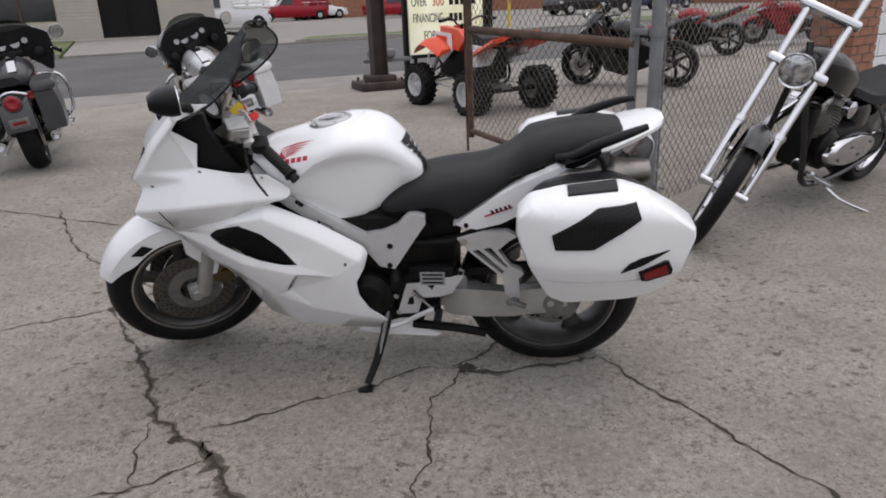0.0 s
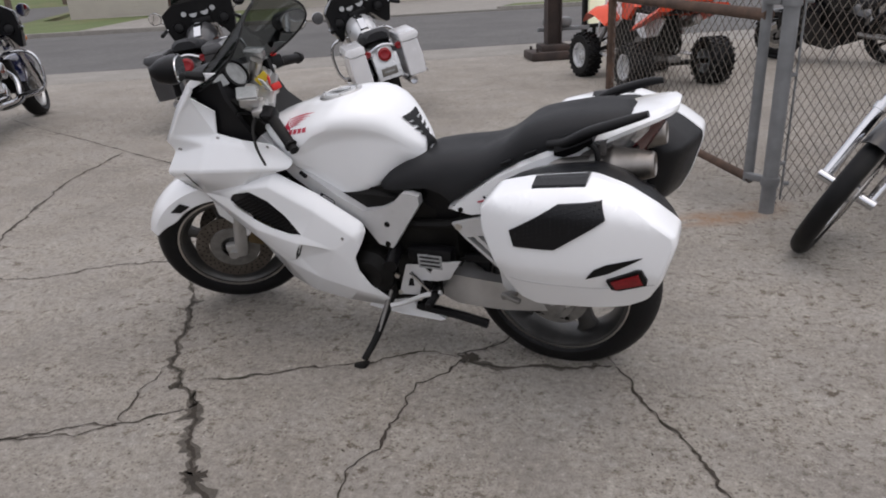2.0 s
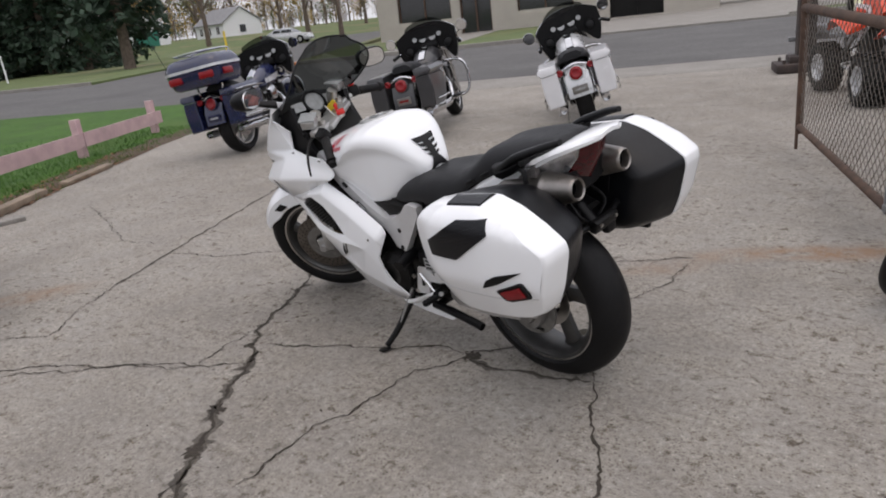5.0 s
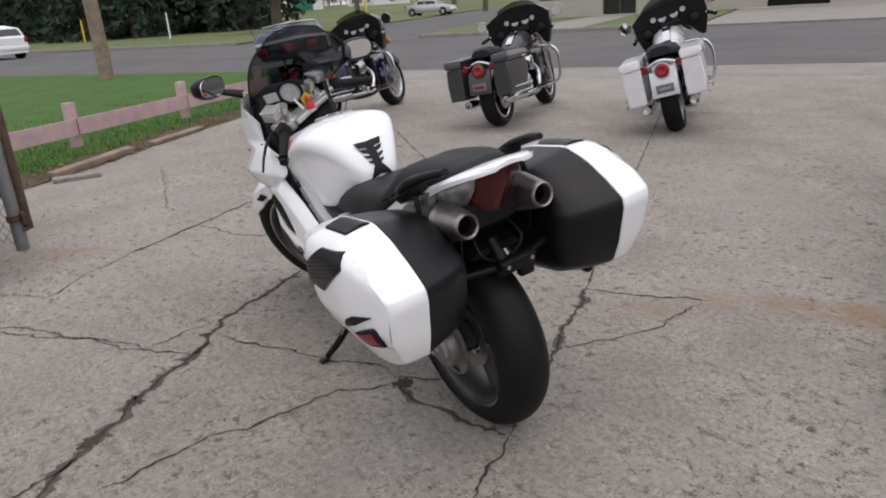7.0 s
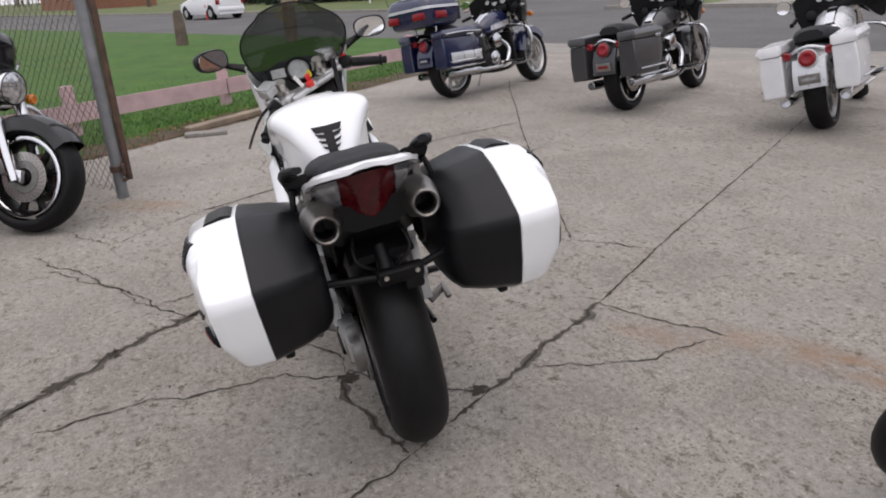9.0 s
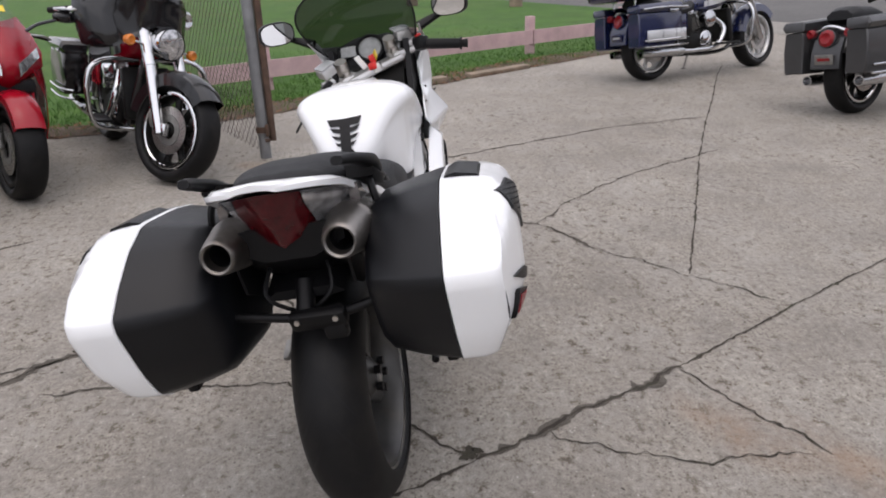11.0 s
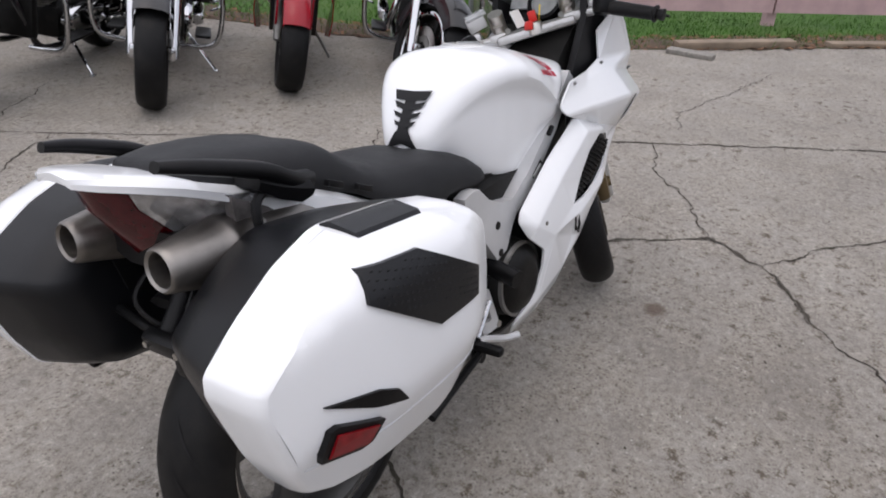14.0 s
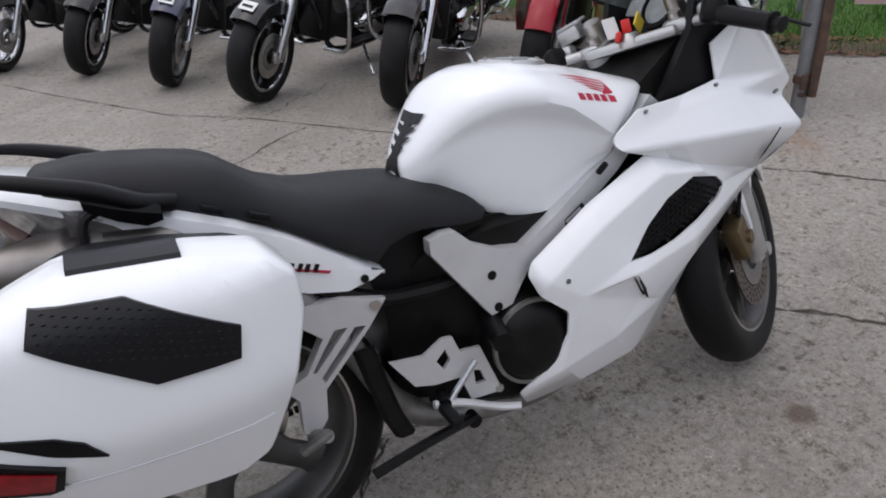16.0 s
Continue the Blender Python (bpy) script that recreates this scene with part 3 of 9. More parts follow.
for nm, a, b in (("kerb", Vector(un(-220, 25.27)), c_left + ND * 0.07), ("kerb", c_right + ND * 0.07, Vector(un(-1.5, 25.27))), ("kerb", Vector(un(6.0, 25.5)), Vector(un(14, 25.5))), ("kerb", Vector(un(20, 25.5)), Vector(un(50, 25.5)))):
    d = (b - a)
    ob = setting("kerb", box((0, 0, 0), (d.length, 0.16, 0.30), 0.02), "kerb", "low concrete kerb along the street")
    ob.matrix_basis = Matrix.Translation((a + b) / 2 + V(0, 0, -0.07)) @ Matrix.Rotation(math.atan2(d.y, d.x), 4, "Z")
setting("footpath", flat_poly([(-4.75, -3.99), (-5.30, -2.20), (-5.84, -2.56), (-19.6, -12.1), (-46, -30.3), (-44.6, -32.3), (-18.2, -14.1)], -0.1, 0.012), "kerb", "pale concrete footpath crossing the lawn")


def crack(pts, w=0.012, name="crack", mat="crack", wild=0.5, seed=1, z=0.003):
    """A jagged dirt-filled crack laid along points on the slab."""
    rnd = random.Random(seed)
    out, run = [], 0.0
    ph = [(rnd.uniform(0, 6.28), rnd.uniform(0.8, 1.25)) for _ in range(8)]
    side = lambda d: wild * sum(a * math.sin(d * f * ph[k][1] + ph[k][0]) for k, (a, f) in enumerate(((0.016, 14), (0.010, 33), (0.006, 71), (0.0035, 160))))
    wide = lambda d, o: 0.55 + 0.55 * math.sin(d * 9 * ph[4][1] + ph[4 + o][0]) * math.sin(d * 23 + ph[5 + o][0])
    for a, b in zip(pts, pts[1:]):
        L = math.hypot(b[0] - a[0], b[1] - a[1])
        n = max(2, int(L / 0.016))
        nx, ny = -(b[1] - a[1]) / L, (b[0] - a[0]) / L
        for i in range(n):
            t = i / n
            j = side(run + L * t) * min(1.0, 6 * t, 6 * (1 - t)) + rnd.uniform(-0.0025, 0.0025)
            out.append((a[0] + (b[0] - a[0]) * t + nx * j, a[1] + (b[1] - a[1]) * t + ny * j, run + L * t))
        run += L
    out.append((*pts[-1], run))
    bm = bmesh.new()
    rows = []
    for i, p in enumerate(out):
        q, r = out[max(0, i - 1)], out[min(len(out) - 1, i + 1)]
        d = V(r[0] - q[0], r[1] - q[1], 0).normalized()
        s = V(-d.y, d.x, 0)
        end = min(1.0, 0.2 + min(i, len(out) - 1 - i) / 5)
        k0, k1 = (max(0.0012, w * end * wide(p[2], o) * rnd.uniform(0.35, 1.0)) for o in (0, 1))
        if rnd.random() < 0.05:
            k0 += w * rnd.uniform(0.3, 1.1)
        if rnd.random() < 0.05:
            k1 += w * rnd.uniform(0.3, 1.1)
        rows.append([V(p[0], p[1], z) + s * k0, V(p[0], p[1], z) - s * k1])
    loft(rows, bm, closed=False, cap=False)
    ob = part("crack", bm, mat, None, smooth=False)
    return tagged(ob, "dirt-filled crack in the concrete", kind="structure")


CRACKS = [
    (0.014, [(-2.28, 1.94), (-2.53, 2.43), (-2.89, 3.11), (-3.36, 4.05), (-3.57, 4.89)]),
    (0.011, [(-6.1, 6.15), (-5.49, 5.82), (-4.37, 5.3), (-3.39, 4.82), (-2.39, 4.36), (-1.43, 3.95), (-0.70, 3.63)]),
    (0.020, [(-1.25, 2.53), (-1.07, 2.2), (-0.96, 1.97), (-0.80, 1.85), (-0.72, 1.77)]),
    (0.032, [(-0.78, 1.85), (-0.70, 1.72), (-0.57, 1.54), (-0.50, 1.44), (-0.35, 1.30), (-0.22, 1.14), (-0.05, 0.92)]),
    (0.008, [(-1.9, 1.05), (-1.4, 1.37), (-1.19, 1.49), (-0.9, 1.64), (-0.73, 1.76)]),
    (0.006, [(-0.9, 1.64), (-0.97, 1.8), (-0.97, 1.98)]),
    (0.009, [(-0.8, 1.91), (-0.55, 2.01), (-0.31, 2.12), (-0.12, 2.24), (0.03, 2.23)]),
    (0.008, [(-0.08, 1.25), (-0.1, 1.53), (-0.07, 1.78), (-0.06, 1.99), (0.04, 2.21)]),
    (0.012, [(0.02, 2.25), (0.11, 2.32), (0.19, 2.42), (0.30, 2.52), (0.37, 2.62)]),
    (0.022, [(0.04, 2.22), (0.16, 2.20), (0.25, 2.21)]),
    (0.014, [(0.24, 2.21), (0.40, 2.24), (0.55, 2.28)]),
    (0.011, [(0.56, 2.28), (0.64, 2.12), (0.76, 1.93), (0.87, 1.72), (1.05, 1.40), (1.3, 1.0)]),
    (0.009, [(0.56, 2.29), (0.37, 2.62)]),
    (0.022, [(0.37, 2.62), (0.24, 2.86), (0.10, 3.12), (-0.02, 3.33)]),
    (0.009, [(-0.02, 3.33), (-0.51, 4.11), (-1.08, 5.08), (-2.14, 6.85), (-3.3, 8.8)]),
    (0.008, [(0.0, 3.32), (0.24, 3.45), (0.45, 3.57)]),
    (0.006, [(0.27, 2.84), (0.38, 3.0), (0.43, 3.17), (0.44, 3.53)]),
    (0.007, [(-1.64, 1.13), (-1.23, 1.46), (-0.9, 1.62)]),
    (0.006, [(-2.32, 1.16), (-1.89, 1.43), (-2.1, 1.66), (-2.28, 1.94)]),
    (0.007, [(-2.53, 2.43), (-2.1, 2.55), (-1.79, 2.78), (-1.51, 2.89)]),
    (0.013, [(-1.26, 2.53), (-1.4, 2.73), (-1.51, 2.89), (-1.38, 3.11), (-0.99, 3.35)]),
    (0.007, [(-0.99, 3.35), (-0.81, 3.52), (-0.68, 3.64), (-0.4, 3.9)]),
    (0.010, [(-1.38, 3.11), (-1.71, 3.36), (-2.07, 3.75), (-2.24, 4.0), (-2.6, 4.6)]),
    (0.006, [(-2.85, 2.51), (-3.2, 2.45), (-3.9, 2.68), (-4.59, 2.86)]),
    (0.009, [(0.53, -3.17), (0.22, -2.38), (-0.31, -1.18), (-0.68, -0.73), (-0.89, -0.36), (-1.17, 0.12), (-1.5, 0.6)]),
    (0.009, [(0.08, 0.64), (-0.35, 0.0), (-0.61, -0.17), (-0.9, -0.32)]),
    (0.007, [(-0.78, -0.7), (-1.15, -0.93), (-1.51, -1.16)]),
    (0.012, [(0.10, 0.66), (-0.02, 0.78), (-0.17, 0.92), (-0.30, 1.25)]),
    (0.010, [(-0.1, 8.3), (-3.2, 7.4), (-4.6, 6.9)]),
    (0.008, [(0.11, 2.30), (0.17, 2.38)]),
]
for i, (w, pts) in enumerate(CRACKS):
    if w >= 0.0125:
        crack(pts, w * 1.5, mat="crack_fill", seed=i + 3, wild=0.55, z=0.0022)
    long = math.dist(pts[0], pts[-1]) > 4
    crack(pts, w * (0.95 if w < 0.0125 else 0.5), seed=i + 3, wild=0.12 if long else (0.55 if w > 0.0085 else 0.8))
for i, (x, y, r) in enumerate(((0.07, 2.235, 0.05), (-0.52, 1.47, 0.055), (-0.36, 1.28, 0.05), (-0.86, 1.86, 0.03), (0.35, 2.60, 0.045), (-1.50, 2.88, 0.018))):
    rnd = random.Random(i)
    bm = bmesh.new()
    c = bm.verts.new((x, y, 0.0035))
    ring = [bm.verts.new((x + r * rnd.uniform(0.25, 1.0) * math.cos(a), y + r * rnd.uniform(0.25, 1.0) * math.sin(a), 0.0035)) for a in [2 * math.pi * k / 23 for k in range(23)]]
    for k in range(23):
        bm.faces.new((c, ring[k - 1], ring[k]))
    tagged(part("crack_pit", bm, "crack", None, smooth=False), "broken pit where cracks meet in the concrete", kind="structure")
crack([un2(-5.2, 11.1), un2(5, 11.1), un2(25, 11.1)], 0.018, seed=77, wild=0.3)
crack([un2(-3.6, 12.9), un2(5, 12.9), un2(25, 12.9)], 0.03, seed=78, wild=0.2, z=-0.018)

# grass blades, dry leaves and loose grit
def blades():
    rnd = random.Random(5)
    bm = bmesh.new()
    edge = [V(x, y, 0) for x, y in LOT_EDGE[1:]]
    for i in range(20000):
        k = rnd.random() * (len(edge) - 1)
        a, b = edge[int(k)], edge[min(len(edge) - 1, int(k) + 1)]
        p = a.lerp(b, k - int(k))
        d = (b - a).normalized()
        out = V(-d.y, d.x, 0)
        far = abs(rnd.gauss(0, 1.0)) * 1.6 + rnd.uniform(-0.03, 0.05)
        p = p + out * far
        h = rnd.uniform(0.02, 0.06) * (1.7 if far < 0.15 and rnd.random() < 0.5 else 1)
        a2 = rnd.uniform(0, 6.28)
        s = V(math.cos(a2), math.sin(a2), 0) * 0.004
        tip = p + V(rnd.uniform(-0.03, 0.03), rnd.uniform(-0.03, 0.03), h)
        bm.faces.new((bm.verts.new(p - s), bm.verts.new(p + s), bm.verts.new(tip)))
    return bm


tagged(part("grass", blades(), "blade", None, smooth=False), "short green grass blades along the lot's edge", "grass", kind="stuff")


def scatter(n, seed, zone, size, mat, name, label, cat):
    rnd = random.Random(seed)
    bm = bmesh.new()
    for _ in range(n):
        x, y = zone(rnd)
        r = size * rnd.uniform(0.5, 1.3)
        a = rnd.uniform(0, 6.28)
        e1, e2 = V(math.cos(a), math.sin(a), rnd.uniform(-0.4, 0.4)) * r, V(-math.sin(a), math.cos(a), rnd.uniform(-0.4, 0.4)) * r * 0.55
        c = V(x, y, 0.006 + r * 0.35)
        bm.faces.new([bm.verts.new(c + v) for v in (e1, e1 * 0.3 + e2, -e1, -e1 * 0.3 - e2)])
    return tagged(part(name, bm, mat, None, smooth=False), label, cat, kind="stuff")


def edge_zone(lo, hi):
    def f(rnd):
        k = 1 + rnd.random() * (len(LOT_EDGE) - 3)
        a, b = LOT_EDGE[int(k)], LOT_EDGE[int(k) + 1]
        t = k - int(k)
        d = V(b[0] - a[0], b[1] - a[1], 0).normalized()
        e = rnd.uniform(lo, hi)
        return a[0] + (b[0] - a[0]) * t - d.y * e, a[1] + (b[1] - a[1]) * t + d.x * e
    return f


scatter(3000, 8, edge_zone(-0.06, 0.50), 0.024, "leaf", "fallen_leaves", "dry brown leaves along the grass edge", "leaves")
scatter(260, 9, lambda r: (r.uniform(-3.6, 1.5), r.uniform(0.6, 4.5)), 0.006, "crack", "grit", "loose grit on the concrete", "grit")
bm = bmesh.new()
rnd = random.Random(12)
rows = []
for i in range(90):
    k = 0.6 + i / 90 * (len(LOT_EDGE) - 1.61)
    a, b = LOT_EDGE[int(k)], LOT_EDGE[int(k) + 1]
    t = k - int(k)
    d = V(b[0] - a[0], b[1] - a[1], 0).normalized()
    o = V(-d.y, d.x, 0)
    p = V(a[0] + (b[0] - a[0]) * t, a[1] + (b[1] - a[1]) * t, 0)
    rows.append([p + o * rnd.uniform(-0.06, 0.04) + V(0, 0, 0.003), p + o * 0.12 + V(0, 0, rnd.uniform(0.01, 0.035)), p + o * rnd.uniform(0.34, 0.55) + V(0, 0, 0.006)])
loft(rows, bm, closed=False, cap=False)
setting("soil_edge", bm, "soil", "bare soil along the lawn's edge", smooth=True)
for p, q, h, mt in (((-4.86, 2.02), (-4.80, 2.40), 0.045, "kerb"), ((-5.02, 2.05), (-5.75, 2.92), 0.07, "pole_wood"), ((-5.95, 3.2), (-6.5, 3.95), 0.05, "pole_wood")):
    d = V(q[0] - p[0], q[1] - p[1], 0)
    ob = part("edging_board", box((0, 0, 0), (d.length, 0.10, h), 0.008), mt, None)
    ob.matrix_basis = Matrix.Translation(((p[0] + q[0]) / 2, (p[1] + q[1]) / 2, h / 2 - 0.003)) @ Matrix.Rotation(math.atan2(d.y, d.x), 4, "Z") @ Matrix.Rotation(radians(4), 4, "X")
    tagged(ob, "weathered edging board lying along the grass", "board", "edging boards")

# pink rail fence on the lawn
pf0, pfd = V(-6.72, 2.62, 0), V(-1.0, 1.56, 0).normalized()
pink = thing("rail_fence", "faded pink wooden rail fence on the lawn", "fence", Matrix.Translation(pf0) @ Matrix.Rotation(math.atan2(pfd.y, pfd.x), 4, "Z"))
for i, x in enumerate((-1.88, 0.0, 1.88, 3.72)):
    bm = loft([[(x + a, b, z) for a, b in ((-0.05, -0.045), (0.05, -0.045), (0.05, 0.045), (-0.05, 0.045))] for z in (-0.1, 0.46 + 0.02 * (i % 2), 0.485)])
    part("post", bm, "pink", pink, smooth=False)
for x0, x1 in ((-2.6, -0.02), (0.0, 1.86), (1.88, 3.85)):
    bm = loft([[(x, -0.05 - e, z) for e, z in ((0, 0.135), (0.035, 0.137), (0.035, 0.315), (0, 0.313))] for x in (x0, (x0 + x1) / 2, x1)])
    part("rail", bm, "pink", pink, smooth=False)

# chain-link
def mesh_wire(L, z0, z1, pitch=0.075, r=0.0022):
    """Crossing zigzag wires over a strip, as thin three-sided bars."""
    bm = bmesh.new()
    H = z1 - z0
    for sgn in (1, -1):
        k = -H
        while k < L:
            a, b = (k, 0.0), (k + H, H)
            lo, hi = max(0.0, -k), min(H, L - k)
            if hi - lo > 0.02:
                p0, p1 = (k + lo, lo), (k + hi, hi)
                if sgn < 0:
                    p0, p1 = (p0[0], H - p0[1]), (p1[0], H - p1[1])
                cyl((p0[0], sgn * 0.002, z0 + p0[1]), (p1[0], sgn * 0.002, z0 + p1[1]), r, seg=3, bm=bm, cap=False)
            k += pitch
    return bm


def along(a, b):
    d = V(b[0] - a[0], b[1] - a[1], 0)
    return Matrix.Translation((a[0], a[1], 0)) @ Matrix.Rotation(math.atan2(d.y, d.x), 4, "Z"), d.length


gm_, gl_ = along((1.15, 4.12), (0.285, 5.99))
gate = thing("chain_link_gate", "rusty chain-link gate swung open from its post", "gate", gm_)
for x, r, z1 in ((0.02, 0.027, 1.95), (gl_, 0.026, 1.95)):
    part("gate_upright", cyl((x, 0, 0.13), (x, 0, z1), r), "rust" if x > 1 else "galv", gate)
for z in (0.165, 1.0, 1.93):
    part("gate_rail", cyl((0, 0, z - 0.02), (gl_, 0, z + 0.02), 0.024 if z != 1.0 else 0.03), "rust", gate)
tagged(part("chain_link", mesh_wire(gl_, 0.17, 1.92), "wire", gate), kind="stuff")
part("drop_rod", merge(cyl((gl_ + 0.07, 0, 0.0), (gl_ + 0.07, 0, 1.7), 0.012, seg=8), cyl((gl_, 0, 0.45), (gl_ + 0.07, 0, 0.45), 0.014, seg=8), cyl((gl_, 0, 1.3), (gl_ + 0.07, 0, 1.3), 0.014, seg=8)), "rust", gate, "rusty drop rod reaching the ground")
gpost = thing("gate_post", "galvanised steel gate post with hinge clamps", "post", Matrix.Translation((1.23, 4.0, 0)))
part("pipe", cyl((0, 0, -0.1), (0, 0, 2.6), 0.037, seg=20), "galv", gpost)
for z in (0.17, 1.05, 1.75):
    part("hinge_clamp", merge(lathe([(-0.022, 0.038), (-0.022, 0.046), (0.022, 0.046), (0.022, 0.038)], (0, 0, z), (0, 0, 1), 20, ring=True), box((-0.07, 0.07, z), (0.10, 0.035, 0.035), 0.006, (0, 0, -45)), cyl((0.06, -0.03, z), (0.085, -0.04, z), 0.01, seg=8)), "galv", gpost)
fm_, fl_ = along((1.23, 4.0), (3.42, 6.22))
rf_ = thing("chain_link_fence", "chain-link fence between the gate post and a brick pier", "fence", fm_)
part("top_rail", cyl((0.05, 0, 1.95), (fl_, 0, 1.95), 0.022), "galv", rf_)
part("tension_bar", cyl((0.10, 0, 0.05), (0.10, 0, 1.9), 0.006, seg=6), "galv", rf_)
tagged(part("chain_link", mesh_wire(fl_ - 0.1, 0.03, 1.94), "wire", rf_), kind="stuff")
for z in (0.25, 0.7, 1.15, 1.6):
    part("tension_band", box((0.06, 0, z), (0.09, 0.012, 0.02), 0.003), "galv", rf_)
lp = thing("fence_post", "leaning galvanised fence post with a rusty clamp", "post", Matrix.Translation((-2.92, 1.49, 0)) @ Matrix.Rotation(radians(-1.5), 4, "Y"))
part("pipe", cyl((0, 0, -0.1), (0, 0, 2.7), 0.038, seg=18), "galv", lp)
part("clamp", merge(lathe([(-0.02, 0.04), (-0.02, 0.047), (0.02, 0.047), (0.02, 0.04)], (0, 0, 0.2), (0, 0, 1), 18, ring=True), box((0.05, 0.04, 0.2), (0.05, 0.02, 0.08), 0.004), cyl((0.05, 0.02, 0.13), (0.05, 0.05, 0.13), 0.012, seg=8)), "rust", lp)
part("gate_stub", cyl((0.0, 0.062, 0.12), (0.0, 0.066, 2.4), 0.024, seg=12), "rust", lp, "rusty brown gate upright")
lm_, ll_ = along((-2.92, 1.49), (-8.2, -1.75))
lf_ = thing("chain_link_fence", "chain-link fence behind the parked motorcycles", "fence", lm_)
tagged(part("chain_link", mesh_wire(ll_, 0.03, 1.8, 0.08), "wire", lf_), kind="stuff")
part("top_rail", cyl((0, 0, 1.82), (ll_, 0, 1.82), 0.02), "galv", lf_)
for x in (2.9, 5.8):
    part("line_post", cyl((x, 0.03, -0.1), (x, 0.03, 1.85), 0.025), "galv", lf_)
bm_, bl_ = along((-4.2, -1.4), (-2.0, -7.5))
bf_ = thing("chain_link_fence", "chain-link fence behind the row of cruisers", "fence", bm_)
tagged(part("chain_link", mesh_wire(bl_, 0.03, 1.8, 0.08), "wire", bf_), kind="stuff")
part("top_rail", cyl((0, 0, 1.82), (bl_, 0, 1.82), 0.02), "galv", bf_)
for x in (0, 2.5, 5.0):
    part("line_post", cyl((x, 0.03, -0.1), (x, 0.03, 1.85), 0.025), "galv", bf_)

# big sign pole and the portable letter board
sp = thing("sign_pole", "dark rusty steel sign pole on a heavy base", "pole", Matrix.Translation((-0.86, 10.9, 0)) @ Matrix.Rotation(radians(22), 4, "Z"))
part("column", merge(box((0, 0, 2.6), (0.20, 0.014, 5.0)), box((0.1, 0, 2.6), (0.016, 0.22, 5.0)), box((-0.1, 0, 2.6), (0.016, 0.22, 5.0))), "dark_steel", sp, smooth=False)
part("base", merge(box((0, 0, 0.06), (0.75, 0.62, 0.12), 0.02), box((0, 0, 0.16), (0.42, 0.40, 0.10), 0.02)), "dark_steel", sp)
for x, y in ((0.28, 0.22), (-0.28, 0.22), (0.28, -0.22), (-0.28, -0.22)):
    part("anchor_bolt", cyl((x, y, 0.1), (x, y, 0.17), 0.02, seg=8), "dark_steel", sp)
sm_, sl_ = along((-0.45, 11.37), (0.82, 12.0))
sb = thing("letter_board", "portable lit letter board with changeable black and red letters", "sign", sm_)
part("panel", box((sl_ / 2, 0, 1.0), (sl_ - 0.1, 0.10, 1.12), 0.01), "sign", sb, "yellowish lit sign face")
for x in (0.0, sl_ + 0.06):
    part("frame_post", box((x, 0.0, 1.2), (0.13 if x else 0.05, 0.14, 2.4), 0.01), "engine", sb)
for z in (0.41, 1.60):
    part("frame_rail", box((sl_ / 2, 0, z), (sl_, 0.13, 0.05), 0.008), "engine", sb)
part("trailer_tongue", merge(box((-0.35, -0.05, 0.40), (0.8, 0.07, 0.06), 0.008), cyl((-0.6, -0.05, 0.4), (-0.66, -0.05, 0.02), 0.02, seg=8), box((-0.45, -0.05, 0.50), (0.42, 0.22, 0.14), 0.05)), "galv", sb)
for x in (0.15, sl_ - 0.15):
    part("leg", box((x, 0, 0.2), (0.05, 0.05, 0.4), 0.005), "engine", sb)


def letters(txt, x, z, h, mat, parent, wid):
    cu = bpy.data.curves.new("letters", "FONT")
    cu.body, cu.size, cu.extrude = txt, h, 0.002
    o = bpy.data.objects.new("letters", cu)
    me = bpy.data.meshes.new_from_object(o)
    bpy.data.objects.remove(o)
    me.name = "lettering"
    xs = [v.co.x for v in me.vertices] or [0, 1]
    k = wid / max(0.01, max(xs) - min(xs))
    for v in me.vertices:
        v.co = V(x + (v.co.x - min(xs)) * k, -0.054 - v.co.z, z + v.co.y)
    me.materials.append(M[mat])
    ob = new("lettering", me)
    ob.parent = parent
    return ob


for txt, x, z, mat, wid in (("UNDER", 0.10, 1.38, "decal_black", 0.30), ("600", 0.46, 1.38, "letter_red", 0.20), ("USED BIKES", 0.74, 1.38, "decal_black", 0.56),
                            ("OVER", 0.10, 1.16, "decal_black", 0.26), ("300", 0.46, 1.16, "letter_red", 0.20),
                            ("FINANCING", 0.12, 0.92, "decal_black", 0.52), ("FOR", 0.30, 0.66, "decal_black", 0.20)):
    letters(txt, x, z, 0.19, mat, sb, wid)
for x, z, w in ((0.74, 1.225, 0.50), (0.74, 0.98, 0.42), (0.60, 0.72, 0.50)):
    for k in range(5):
        part("letter_bar", box((x + w * (k + 0.5) / 5, -0.056, z), (w / 7, 0.004, 0.12)), "decal_black", sb, smooth=False)

# office building across the street
ob_ = thing("office_building", "low beige office building with lap siding", "building", Matrix.Translation(un(0, 38)) @ Matrix.Rotation(math.atan2(UD.y, UD.x), 4, "Z"))
holes = ((-11.5, -8.5, 0.85, 3.0), (-8.0, -6.3, 0.0, 2.7), (-4.9, -2.0, 0.85, 3.0), (-0.2, 2.4, 0.0, 3.0))
xs = sorted({-12.7, 5.0, *[h[0] for h in holes], *[h[1] for h in holes]})
for x0, x1 in zip(xs, xs[1:]):
    hole = next((h for h in holes if h[0] <= x0 + 0.01 and h[1] >= x1 - 0.01), None)
    for z0, z1 in ([(0.0, 4.3)] if not hole else [(0, hole[2]), (hole[3], 4.3)]):
        n = max(1, round((z1 - z0) / 0.16))
        if z1 - z0 < 0.05:
            continue
        rows = []
        for k in range(n):
            a, b = z0 + (z1 - z0) * k / n, z0 + (z1 - z0) * (k + 1) / n
            rows += [[(x0, -0.035, a), (x1, -0.035, a)], [(x0, -0.008, b), (x1, -0.008, b)]]
        part("siding_panel", loft(rows, closed=False, cap=False), "siding", ob_, smooth=False)
